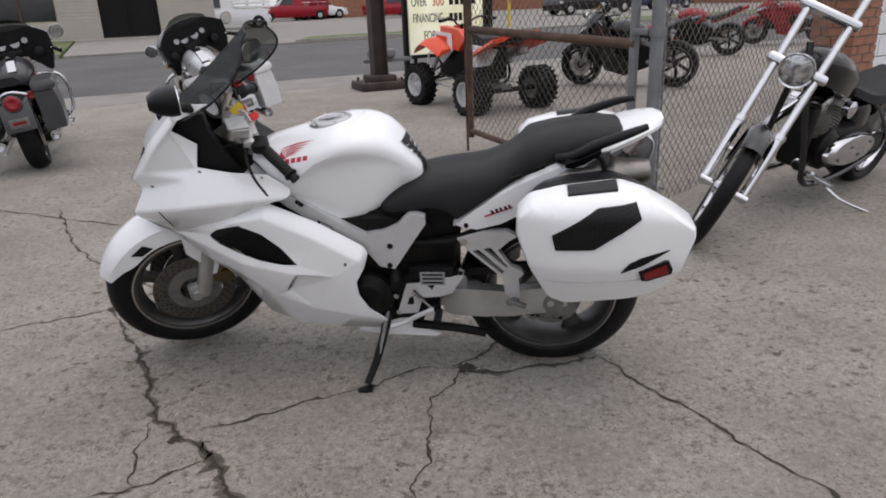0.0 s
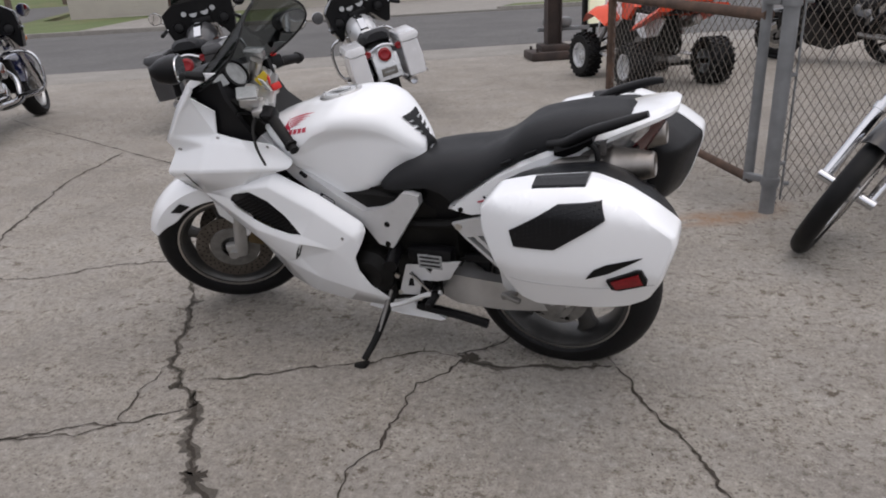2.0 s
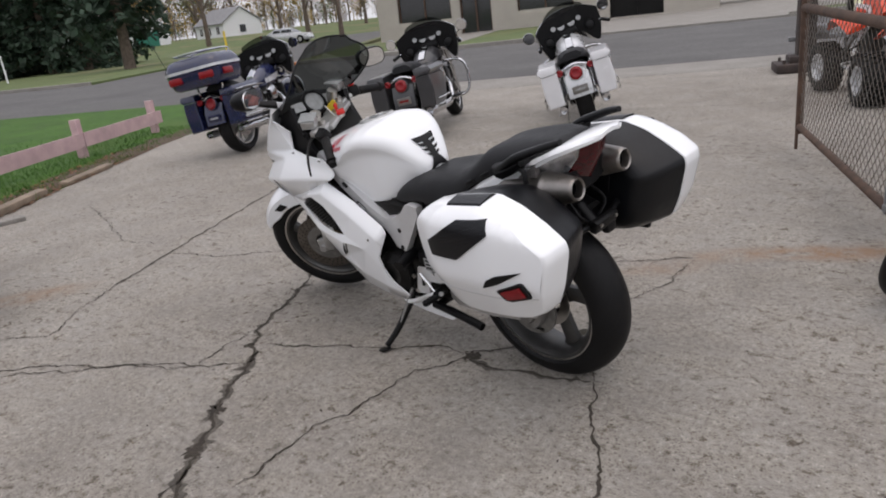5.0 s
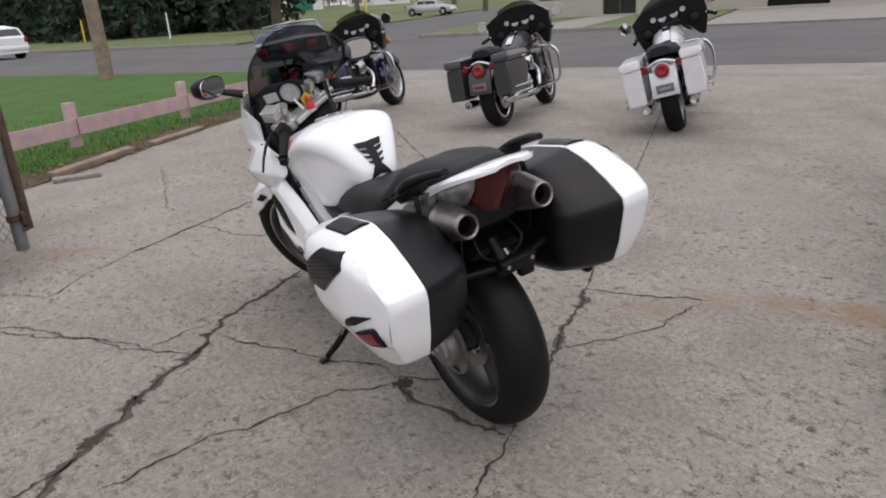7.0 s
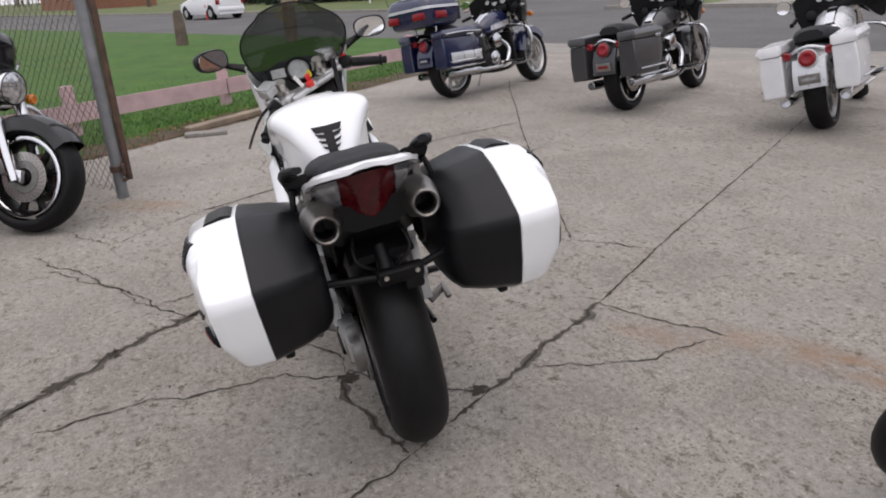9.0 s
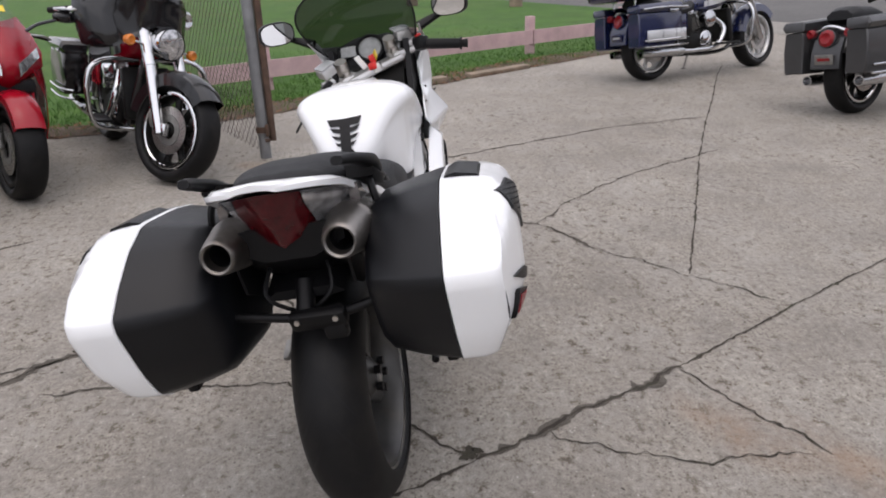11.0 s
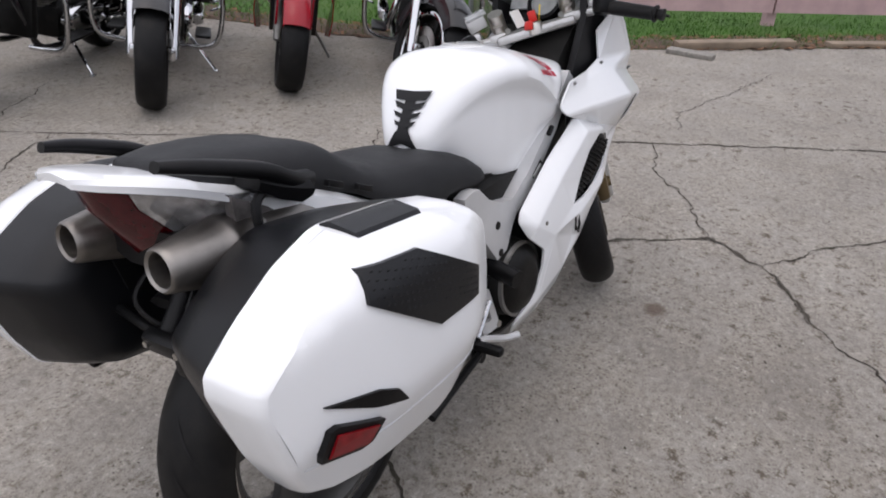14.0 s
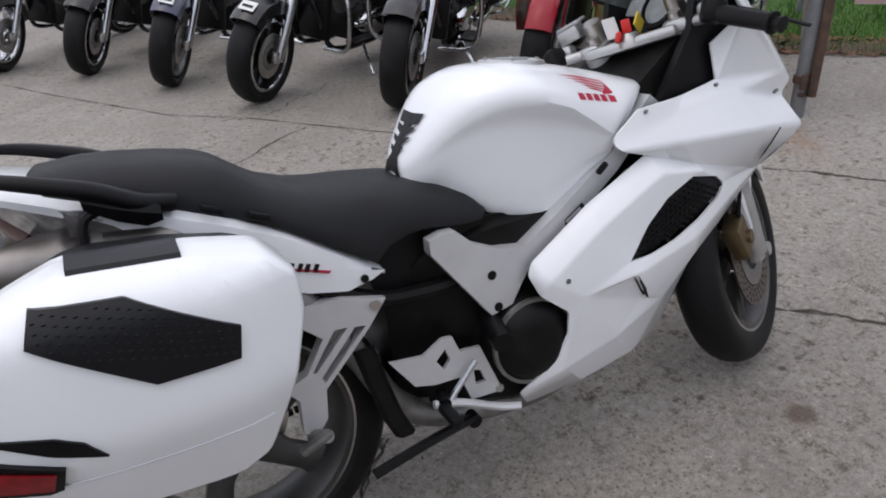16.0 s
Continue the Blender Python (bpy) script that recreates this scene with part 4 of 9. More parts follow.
part("wall_body", merge(box((-3.85, 5.2, 2.15), (17.7, 9.6, 4.3)), box((-3.85, 0.2, 3.7), (17.7, 0.38, 1.2)), box((-12.5, 0.2, 2.15), (0.4, 0.38, 4.3)), box((3.7, 0.2, 2.15), (2.6, 0.38, 4.3))), "siding", ob_, smooth=False)
part("roof_edge", box((-3.85, 5.0, 4.38), (18.1, 10.4, 0.16), 0.02), "galv", ob_)
for x0, x1, z0, z1 in holes:
    dk = z0 < 0.1 and x0 > -1
    w = part("window" if z0 > 0.1 else ("garage_door" if dk else "entrance"), box(((x0 + x1) / 2, 0.25, (z0 + z1) / 2), (x1 - x0, 0.08, z1 - z0)), "window" if not dk else "engine", ob_, smooth=False)
    for x in (x0 + 0.04, x1 - 0.04, (x0 + x1) / 2):
        part("frame_bar", box((x, 0.17, (z0 + z1) / 2), (0.07, 0.08, z1 - z0)), "rust" if not dk else "engine", w, smooth=False)
    part("frame_sill", box(((x0 + x1) / 2, 0.12, z0 + 0.03), (x1 - x0, 0.26, 0.06)), "siding", w, smooth=False)


# vehicles
def car(at, heading, paint, label, kind="hatch"):
    L, W = (4.1, 1.68) if kind == "hatch" else ((4.7, 1.8) if kind == "sedan" else (5.6, 1.95))
    c = thing("car" if kind != "pickup" else "pickup_truck", label, "car" if kind != "pickup" else "truck", Matrix.Translation(at) @ Matrix.Rotation(heading, 4, "Z"))
    if kind == "hatch":
        top = [(-L / 2, 0.95), (-L / 2 + 0.1, 1.05), (-L / 2 + 0.25, 1.05), (0.85, 1.02), (1.6, 0.86), (L / 2 - 0.08, 0.68), (L / 2, 0.5)]
        cab = [(-L / 2 + 0.12, 1.0), (-L / 2 + 0.35, 1.42), (-0.9, 1.52), (0.1, 1.50), (1.05, 1.0)]
    elif kind == "sedan":
        top = [(-L / 2, 0.8), (-L / 2 + 0.1, 0.95), (-1.4, 0.98), (0.9, 0.95), (1.9, 0.82), (L / 2 - 0.05, 0.66), (L / 2, 0.5)]
        cab = [(-1.75, 0.95), (-1.0, 1.38), (-0.2, 1.44), (0.4, 1.38), (1.2, 0.93)]
    else:
        top = [(-L / 2, 1.05), (-L / 2 + 0.02, 1.08), (-0.6, 1.08), (0.9, 1.12), (1.2, 1.10), (L / 2 - 0.1, 1.0), (L / 2, 0.75)]
        cab = [(-0.75, 1.05), (-0.6, 1.78), (0.0, 1.84), (0.55, 1.78), (1.15, 1.10)]
    secs = []
    for i in range(25):
        x = -L / 2 + L * i / 24
        t = float(np.interp(x, [p[0] for p in top], [p[1] for p in top]))
        w = W / 2 * (1 - 0.10 * (2 * abs(x) / L) ** 4)
        secs.append([(x, y * w, z) for y, z in ((-0.9, 0.25), (-1, 0.45), (-1, t - 0.2), (-0.93, t), (0.93, t), (1, t - 0.2), (1, 0.45), (0.9, 0.25))])
    part("body", loft(secs), paint, c, sharp=45)
    secs = []
    for i in range(15):
        x = cab[0][0] + (cab[-1][0] - cab[0][0]) * i / 14
        t = float(np.interp(x, [p[0] for p in cab], [p[1] for p in cab]))
        secs.append([(x, y, z) for y, z in ((-W / 2 * 0.93, 0.9), (-W / 2 * (0.93 - 0.16 * (t - 0.9)), t - 0.03), (-W / 2 * 0.6, t + 0.012), (W / 2 * 0.6, t + 0.012), (W / 2 * (0.93 - 0.16 * (t - 0.9)), t - 0.03), (W / 2 * 0.93, 0.9))])
    cabp = part("cabin", loft(secs), paint, c, sharp=45)
    x0, x1 = cab[0][0], cab[-1][0]
    mid = (cab[1][0] + cab[-2][0]) / 2
    zt = cab[2][1] - 0.14
    for s in (1, -1):
        for a, b in ((cab[1][0] + 0.02, mid - 0.05), (mid + 0.05, cab[-2][0] + 0.22)):
            if kind == "pickup" and b < mid:
                continue
            bm = loft([[(x, s * (W / 2 * (0.955 - 0.13 * (z - 0.9)) + e), z) for x, z in ((a - 0.10 if a < mid - 0.2 else a, 1.03 if kind != "pickup" else 1.2), (b + (0.25 if b > mid else 0), 1.03 if kind != "pickup" else 1.2), (b, zt), (a, zt))] for e in (-0.03, 0.012)])
            part("side_window", bm, "window", cabp, smooth=False)
        part("tail_lamp", box((-L / 2 + 0.05, s * (W / 2 - 0.12), 0.85), (0.12, 0.2, 0.25), 0.03), "lens_refl", c)
        part("head_lamp", box((L / 2 - 0.22, s * (W / 2 - 0.2), 0.72), (0.25, 0.28, 0.16), 0.04), "lens_clear", c)
        for x in (-L / 2 + 0.75, L / 2 - 0.82):
            wv = part("wheel", lathe([(0, 0.0), (0.02, 0.10), (0.0, 0.20), (-0.05, 0.21)], (x, s * W / 2 * 0.985, 0.32), (0, s, 0), 18), "alloy", c)
            part("tyre", lathe([(-0.18, 0.20), (-0.19, 0.29), (-0.15, 0.325), (0.0, 0.325), (0.03, 0.29), (0.01, 0.20)], (x, s * W / 2 * 0.985, 0.325), (0, s, 0), 22, ring=True), "rubber", wv)
            part("wheel_arch", lathe([(0.004, 0.0), (0.004, 0.37), (-0.2, 0.37)], (x, s * W / 2 * 0.985, 0.35), (0, s, 0), 22), "decal_black", c)
    part("rear_window", loft([[(cab[0][0] + (cab[1][0] - cab[0][0]) * f - 0.02 + e, y, cab[0][1] + (cab[1][1] - cab[0][1]) * f) for f, y in ((0.15, -W * 0.38), (0.15, W * 0.38), (0.85, W * 0.33), (0.85, -W * 0.33))] for e in (0, 0.03)]), "window", cabp, smooth=False)
    part("windscreen", loft([[(cab[-1][0] + (cab[-2][0] - cab[-1][0]) * f + 0.03 - e, y, cab[-1][1] + (cab[-2][1] - cab[-1][1]) * f) for f, y in ((0.1, -W * 0.40), (0.1, W * 0.40), (0.9, W * 0.34), (0.9, -W * 0.34))] for e in (0, 0.03)]), "window", cabp, smooth=False)
    part("bumper", box((-L / 2 + 0.02, 0, 0.5), (0.16, W * 0.92, 0.2), 0.05), paint if kind != "pickup" else "alloy", c)
    if kind == "pickup":
        for s in (1, -1):
            part("bed_side", merge(*[box((-1.75, s * W / 2 * 0.96, z), (2.1, 0.05, 0.14), 0.01) for z in (1.2, 1.42, 1.62)], *[box((x, s * W / 2 * 0.96, 1.4), (0.07, 0.06, 0.62), 0.01) for x in (-2.75, -2.05, -1.4, -0.75)]), paint, c)
    return c


UA = math.atan2(UD.y, UD.x)
car(un(-33.6, 21.2, -0.06), UA + math.pi, "house_white", "small white hatchback driving along the street")
car(un(6.2, 45, 0.0), UA + math.pi, "house_white", "white pickup truck with slatted bed sides", "pickup")
for u, n, col, lab, kd in ((13.5, 58, "red", "red pickup truck parked across the street", "pickup"), (20.0, 52, "red", "dark red sedan parked across the street", "sedan"), (16.2, 60, "house_white", "white sedan parked across the street", "sedan"), (24.8, 58, "red", "red sedan parked across the street", "sedan"), (27.5, 38, "gloss_black", "black pickup truck parked across the street", "pickup"), (35, 40, "navy", "dark blue sedan parked across the street", "sedan"), (-2.2, 70, "navy", "blue van parked behind the office", "pickup"),
                            (-62, 52, "house_white", "white sedan parked by the far houses", "sedan"), (-68, 50, "silver", "silver sedan parked by the far houses", "sedan"), (-31, 62, "silver", "pale sedan parked on the side street", "sedan")):
    car(un(u, n, 0.03), UA + (math.pi if kd == "pickup" else 0.1), col, lab, kd)


# houses and long brick hall in the distance
def house(at, heading, L, W, h, wall, label, door=False):
    hs = thing("house", label, "house", Matrix.Translation(at) @ Matrix.Rotation(heading, 4, "Z"))
    part("wall", loft([[(x, y, z) for y, z in ((-W / 2, 0), (-W / 2, h), (0, h + W * 0.32), (W / 2, h), (W / 2, 0))] for x in (-L / 2, L / 2)]), wall, hs, smooth=False)
    for s in (1, -1):
        part("roof", loft([[(x, s * y, z) for y, z in ((W / 2 + 0.35, h - 0.22), (W / 2 + 0.35, h - 0.08), (0, h + W * 0.32 + 0.16), (0, h + W * 0.32 + 0.02))] for x in (-L / 2 - 0.3, L / 2 + 0.3)]), "shingle", hs, smooth=False)
    for x in (-L * 0.3, 0.0, L * 0.3):
        w = part("window", box((x, -W / 2 - 0.01, h * 0.55), (0.9, 0.08, 1.1)), "window", hs, smooth=False)
        part("window_frame", box((x, -W / 2 - 0.03, h * 0.55), (0.08, 0.08, 1.1)), "house_white", w, smooth=False)
    if door:
        part("garage_door", box((L / 2 + 0.02, 0, 1.1), (0.08, W * 0.5, 2.1)), M["green_door"], hs, smooth=False)
    else:
        part("gable_window", box((L / 2 + 0.02, 0, h * 0.55), (0.08, 1.0, 1.1)), "window", hs, smooth=False)
    return hs


M["green_door"] = stuff_mat("green_door_paint", (0.02, 0.16, 0.11), 0.5, var=0.1)


def polar(t_yaw, dist, z=0.0):
    """A place by compass angle to the left of ahead and distance from the walk."""
    a = radians(t_yaw)
    return (1.5 - dist * math.sin(a), 0.5 + dist * math.cos(a), z)


house(polar(62.3, 112, 1.0), radians(-12), 9, 6.0, 2.5, "house_white", "low white garage with a green door", True)
house(polar(55.9, 122, 1.0), radians(-8), 10, 6.4, 2.4, "house_white", "white house with a grey shingle roof")
house(polar(91.5, 112, 0), radians(20), 16, 10, 3.2, "brick", "long low brick hall behind the trees")
house(polar(70, 110, 0), radians(20), 12, 8, 3.0, "house_white", "pale house behind dark trees")
# the far lawn rises gently towards the houses
rise = [polar(38, 96), polar(46, 90), polar(56, 86), polar(66, 86), polar(78, 92), polar(90, 110)]
bank = [[(x, y, -0.1) for x, y, _ in rise], [(1.5 + (x - 1.5) * 1.28, 0.5 + (y - 0.5) * 1.28, 1.25) for x, y, _ in rise], [(1.5 + (x - 1.5) * 2.6, 0.5 + (y - 0.5) * 2.6, 2.0) for x, y, _ in rise]]
setting("lawn_bank", loft(bank, closed=False, cap=False), "far_grass", "gently rising far lawn in front of the houses", smooth=True)
house(polar(-3, 75, 0), radians(20), 40, 14, 5.0, "brick", "wide brown brick building across the street")
house(polar(-28, 80, 0), radians(20), 34, 14, 5.0, "brick", "wide brown brick building across the street")


# trees
def tree(at, H, kind, seed, label, low=0.07):
    rnd = random.Random(seed)
    t = thing("tree", label, "tree", Matrix.Translation(at))
    bm = tube([(0, 0, -0.2), (0.05, 0.02, H * 0.25), (-0.05, 0.06, H * 0.55), (0.0, 0.0, H * (0.95 if kind == "needles" else 0.8))], [H * 0.028, H * 0.006], 9)
    part("trunk", bm, "bark", t)
    leaves = bmesh.new()
    limbs = bmesh.new()

    def clump(c, r, n, size):
        for _ in range(n):
            d = V(rnd.gauss(0, 1), rnd.gauss(0, 1), rnd.gauss(0, 0.8))
            p = c + d * r * 0.5
            a, b = V(rnd.uniform(-1, 1), rnd.uniform(-1, 1), rnd.uniform(-1, 1)).normalized(), V(rnd.uniform(-1, 1), rnd.uniform(-1, 1), rnd.uniform(-1, 1)).normalized()
            s = size * rnd.uniform(0.6, 1.4)
            leaves.faces.new([leaves.verts.new(p + v) for v in (a * s, b * s * 0.6, -a * s, -b * s * 0.6)])
    if kind == "needles":
        for i in range(26):
            f = low + (0.98 - low) * i / 25
            R = H * 0.24 * (1 - f) + 0.15
            for k in range(7):
                a = rnd.uniform(0, 6.28)
                tip = V(math.cos(a) * R, math.sin(a) * R, H * f - R * 0.25)
                cyl((0, 0, H * f), tip, 0.03, 0.01, 4, limbs)
                for q in (0.35, 0.6, 0.85, 1.0):
                    clump(V(0, 0, H * f).lerp(tip, q), H * 0.03, 7, H * 0.022)
    else:
        for i in range(15):
            f = rnd.uniform(0.32, 0.8)
            a = rnd.uniform(0, 6.28)
            R = H * rnd.uniform(0.18, 0.34)
            tip = V(math.cos(a) * R, math.sin(a) * R, H * f + H * rnd.uniform(0.1, 0.28))
            tube([(0, 0, H * f * 0.8), tuple(V(0, 0, H * f).lerp(tip, 0.5)), tuple(tip)], [H * 0.010, H * 0.003], 5, 3, limbs)
            for q in (0.45, 0.7, 0.9, 1.05):
                clump(V(0, 0, H * f * 0.8).lerp(tip, q), H * 0.12, 64 if kind != "bare" else 8, H * 0.0085)
    tagged(part("branchwork", limbs, "bark", t), kind="stuff")
    part("crown", leaves, {"needles": "needles", "autumn": "autumn", "green": "green_leaf", "bare": "autumn"}[kind], t, smooth=False)
    return t


spruce = tree(polar(66.0, 62), 13, "needles", 1, "dark spruce tree with drooping branches")
tree(polar(63.3, 50), 14, "needles", 6, "dark spruce tree with a bare lower trunk", 0.20)
autumn = tree(polar(47.5, 78), 11, "autumn", 2, "yellow autumn tree on a lawn")
green = tree(polar(44, 95), 9, "green", 3, "green leafy tree by the side street")
bare = tree(polar(57.5, 95), 13, "bare", 4, "nearly bare autumn tree behind the houses")
rnd = random.Random(21)
for i, (ang, dist, src, k) in enumerate(((68.3, 64, spruce, 1.0), (70.3, 70, spruce, 0.9), (73.6, 62, spruce, 0.95), (76.8, 66, spruce, 1.0), (64.2, 70, spruce, 1.1), (80.6, 74, spruce, 1.0), (72, 66, spruce, 0.9), (75, 72, spruce, 1.05), (68.5, 68, spruce, 0.8), (79, 80, spruce, 0.9), (82, 84, spruce, 1.1), (66, 100, bare, 1.2), (50, 100, bare, 1.1), (52, 120, autumn, 1.2), (45.5, 110, autumn, 1.0), (58, 130, green, 1.4), (62, 135, autumn, 1.4), (41, 120, green, 1.3), (38, 130, bare, 1.2), (88, 95, autumn, 0.9), (92, 100, green, 0.9), (98, 90, bare, 1.0), (103, 85, green, 0.9), (109, 80, autumn, 0.8),
                                         (70, 130, green, 1.5), (76, 130, bare, 1.4), (84, 140, green, 1.6), (30, 130, green, 1.3), (22, 120, bare, 1.2), (12, 120, green, 1.3), (-12, 110, green, 1.2), (-20, 120, bare, 1.2), (-35, 100, green, 1.1))):
    m = Matrix.Translation(polar(ang, dist)) @ Matrix.Rotation(rnd.uniform(0, 6), 4, "Z") @ Matrix.Diagonal((k, k, k * rnd.uniform(0.9, 1.1), 1))
    c = copy_thing(src, Matrix())
    c.matrix_basis = m
    c["group"] = "trees in the distance"

# hazy belt of far woods, bare and autumn-coloured
def woods(a0, a1, n, mat, name, label, seed, tall, leafy):
    rnd = random.Random(seed)
    vs, fs = [], []
    for _ in range(n):
        a, d, H = rnd.uniform(a0, a1), rnd.uniform(150, 215), tall * rnd.uniform(0.6, 1.25)
        c = V(*polar(a, d, 0.5))
        across = V(math.cos(radians(a)), math.sin(radians(a)), 0)
        R = H * rnd.uniform(0.26, 0.40)
        k = len(vs)
        w = H * 0.012
        vs += [c - across * w, c + across * w, c + V(0, 0, H * 0.75) + across * w * 0.3, c + V(0, 0, H * 0.75) - across * w * 0.3]
        fs.append((k, k + 1, k + 2, k + 3))
        for _ in range(leafy):
            r = rnd.random() ** 0.5
            th = rnd.uniform(0, 6.283)
            p = c + across * (R * r * math.cos(th)) + V(0, 0, H * 0.62 + H * 0.36 * r * math.sin(th)) + V(-across.y, across.x, 0) * rnd.uniform(-2, 2)
            e = [V(rnd.uniform(-1, 1), rnd.uniform(-1, 1), rnd.uniform(-1, 1)) * H * rnd.uniform(0.010, 0.026) for _ in range(2)]
            k = len(vs)
            vs += [p + e[0], p + e[1], p - e[0] * 0.8, p - e[1]]
            fs.append((k, k + 1, k + 2, k + 3))
        for _ in range(30 if leafy < 300 else 10):
            th, z0 = rnd.uniform(-1.2, 1.2), rnd.uniform(0.25, 0.7) * H
            q = c + V(0, 0, z0)
            tip = q + across * (math.sin(th) * R * 0.9) + V(0, 0, math.cos(th) * H * 0.35)
            k = len(vs)
            vs += [q - across * w * 0.5, q + across * w * 0.5, tip]
            fs.append((k, k + 1, k + 2))
    me = bpy.data.meshes.new(name)
    me.from_pydata([tuple(v) for v in vs], [], fs)
    me.materials.append(M[mat])
    return tagged(new(name, me), label, "trees", kind="stuff")


woods(28, 112, 100, "bark", "far_bare_woods", "hazy belt of bare grey-brown far trees", 31, 15, 200)
woods(30, 110, 45, "autumn", "far_autumn_woods", "yellow and brown autumn trees in the far woods", 32, 11, 420)
woods(32, 112, 36, "green_leaf", "far_green_woods", "dull green trees in the far woods", 33, 11, 420)
woods(26, 116, 190, "bark", "far_undergrowth", "brown thicket under the far trees", 36, 6.5, 190)
woods(28, 116, 90, "autumn", "far_undergrowth", "yellow-brown thicket under the far trees", 37, 6.0, 170)
woods(28, 116, 60, "green_leaf", "far_undergrowth", "dull green thicket under the far trees", 38, 5.5, 170)
woods(82, 120, 60, "bark", "far_bare_woods", "hazy belt of bare grey-brown far trees", 35, 14, 380)
woods(-45, 26, 60, "bark", "far_bare_woods", "hazy belt of bare grey-brown far trees", 34, 14, 160)

# poles and small street things
def pole(at, h, r, mat, name, label, cat, lean=0):
    p = thing(name, label, cat, Matrix.Translation(at) @ Matrix.Rotation(radians(lean), 4, "Y"))
    part("shaft", cyl((0, 0, -0.3), (0, 0, h), r, r * 0.8, 14), mat, p)
    return p


up = pole((-16.7, 5.45, 0), 9.0, 0.17, "pole_wood", "utility_pole", "weathered wooden utility pole on the lawn", "pole", -2)
part("crossarm", box((0, 0, 8.4), (0.1, 2.2, 0.12), 0.02), "pole_wood", up)
u2 = pole(un(9.7, 27.3), 9.0, 0.16, "pole_wood", "utility_pole", "weathered wooden utility pole across the street", "pole")
part("crossarm", box((0, 0, 8.4), (0.1, 2.2, 0.12), 0.02), "pole_wood", u2)
pole(un(15.5, 27.0), 1.3, 0.07, "yellow", "marker_post", "yellow marker post across the street", "post")
pole(polar(56.3, 42), 1.6, 0.07, "yellow", "marker_post", "yellow marker post across the street", "post")
pole(polar(77, 60), 1.6, 0.07, "yellow", "marker_post", "yellow marker post across the street", "post")
pole(polar(71.2, 52), 1.7, 0.06, "house_white", "marker_post", "white marker post on the far verge", "post")
st = thing("stone_post", "short grey stone post on the lawn", "post", Matrix.Translation((-18.4, 2.85, 0)))
part("shaft", loft([[(x * k, y * k, z) for x, y in ((-0.17, -0.14), (0.17, -0.14), (0.17, 0.14), (-0.17, 0.14))] for z, k in ((-0.1, 1.1), (0.2, 1.05), (0.75, 0.9), (0.88, 0.6))]), "bark", st)
hy = pole(polar(83, 40), 0.6, 0.10, "red_tag", "fire_hydrant", "red fire hydrant on the far verge", "hydrant")
part("bonnet", ball((0, 0, 0.62), (0.12, 0.12, 0.10), 10), "red_tag", hy)

# brick pier and painted block wall at the fence's end
def pieces_wall(parent, origin, ang, L, H, bl, bh, bd, mat, name, near, gap=0.01):
    """Courses of separate blocks in running bond; all share two meshes."""
    full = box((0, 0, 0), (bl - gap, bd, bh - gap), 0.004)
    half = box((0, 0, 0), (bl / 2 - gap, bd, bh - gap), 0.004)
    meshes = []
    for b in (full, half):
        me = bpy.data.meshes.new(name)
        b.to_mesh(me)
        b.free()
        me.materials.append(M[mat])
        meshes.append(me)
    rnd = random.Random(3)
    for r in range(int(H / bh)):
        x = 0.0
        first = r % 2 == 1
        while x < L - 0.01:
            w = bl / 2 if first or x + bl > L + 0.01 else bl
            first = False
            o = new(name, meshes[0] if w == bl else meshes[1])
            o.parent = parent
            o.matrix_basis = Matrix.Translation(origin) @ Matrix.Rotation(ang, 4, "Z") @ Matrix.Translation((x + w / 2, rnd.uniform(-0.002, 0.002), (r + 0.5) * bh))
            x += w


fang = math.atan2(0.52, 0.854)
pier = tagged(part("brick_pier", box((0, 0, 1.5), (0.38, 0.36, 3.0)), "kerb", None, smooth=False), "brown brick pier at the end of the fence", kind="structure")
pier.matrix_basis = Matrix.Translation((3.62, 6.40, 0)) @ Matrix.Rotation(fang, 4, "Z")
pieces_wall(pier, (-0.2, -0.185, 0), 0, 0.4, 2.4, 0.2, 0.075, 0.02, "brick", "brick", 99)
pieces_wall(pier, (-0.195, 0.19, 0), radians(-90), 0.4, 2.4, 0.2, 0.075, 0.02, "brick", "brick", 99)
bw = tagged(part("wall_block", box((4.2, 0.11, 1.75), (8.0, 0.18, 3.5)), "kerb", None, smooth=False), "white-painted concrete block wall", kind="structure")
bw.matrix_basis = Matrix.Translation((3.80, 6.50, 0)) @ Matrix.Rotation(fang, 4, "Z")
pieces_wall(bw, (0.2, 0.012, 0), 0, 2.4, 2.4, 0.4, 0.2, 0.02, "block", "block", 99)

# ---- the white sport tourer ----
def tyre_profile(r, w, n=14, bead=0.62):
    """A closed ring of (along, radius) for a round-shouldered tyre."""
    out = []
    depth = r * 0.235
    for i in range(n + 1):
        a = -math.pi * bead + 2 * math.pi * bead * i / n
        out.append((0.5 * w * math.sin(a) if abs(a) < math.pi / 2 else 0.5 * w * math.copysign(1, a) * (1 - 0.22 * (abs(a) - math.pi / 2)), r - depth * (1 - math.cos(a)) * 0.55))
    inner = out[0][1] - 0.012
    return out + [(out[-1][0] * 0.9, inner), (out[0][0] * 0.9, inner)]


def round_tyre(r, w, crown, bead):
    """A sport tyre's ring of (along, radius): a half-round crown that runs down into the rim."""
    out = []
    for i in range(23):
        k = math.sin(math.pi * (i - 11) / 22)
        out.append((0.5 * w * k, r - crown * 0.5 * w * (1 - math.sqrt(max(0.0, 1 - k * k)))))
    return [(-0.43 * w, bead), (-0.485 * w, bead + 0.008)] + out + [(0.485 * w, bead + 0.008), (0.43 * w, bead), (0.38 * w, bead - 0.012), (-0.38 * w, bead - 0.012)]


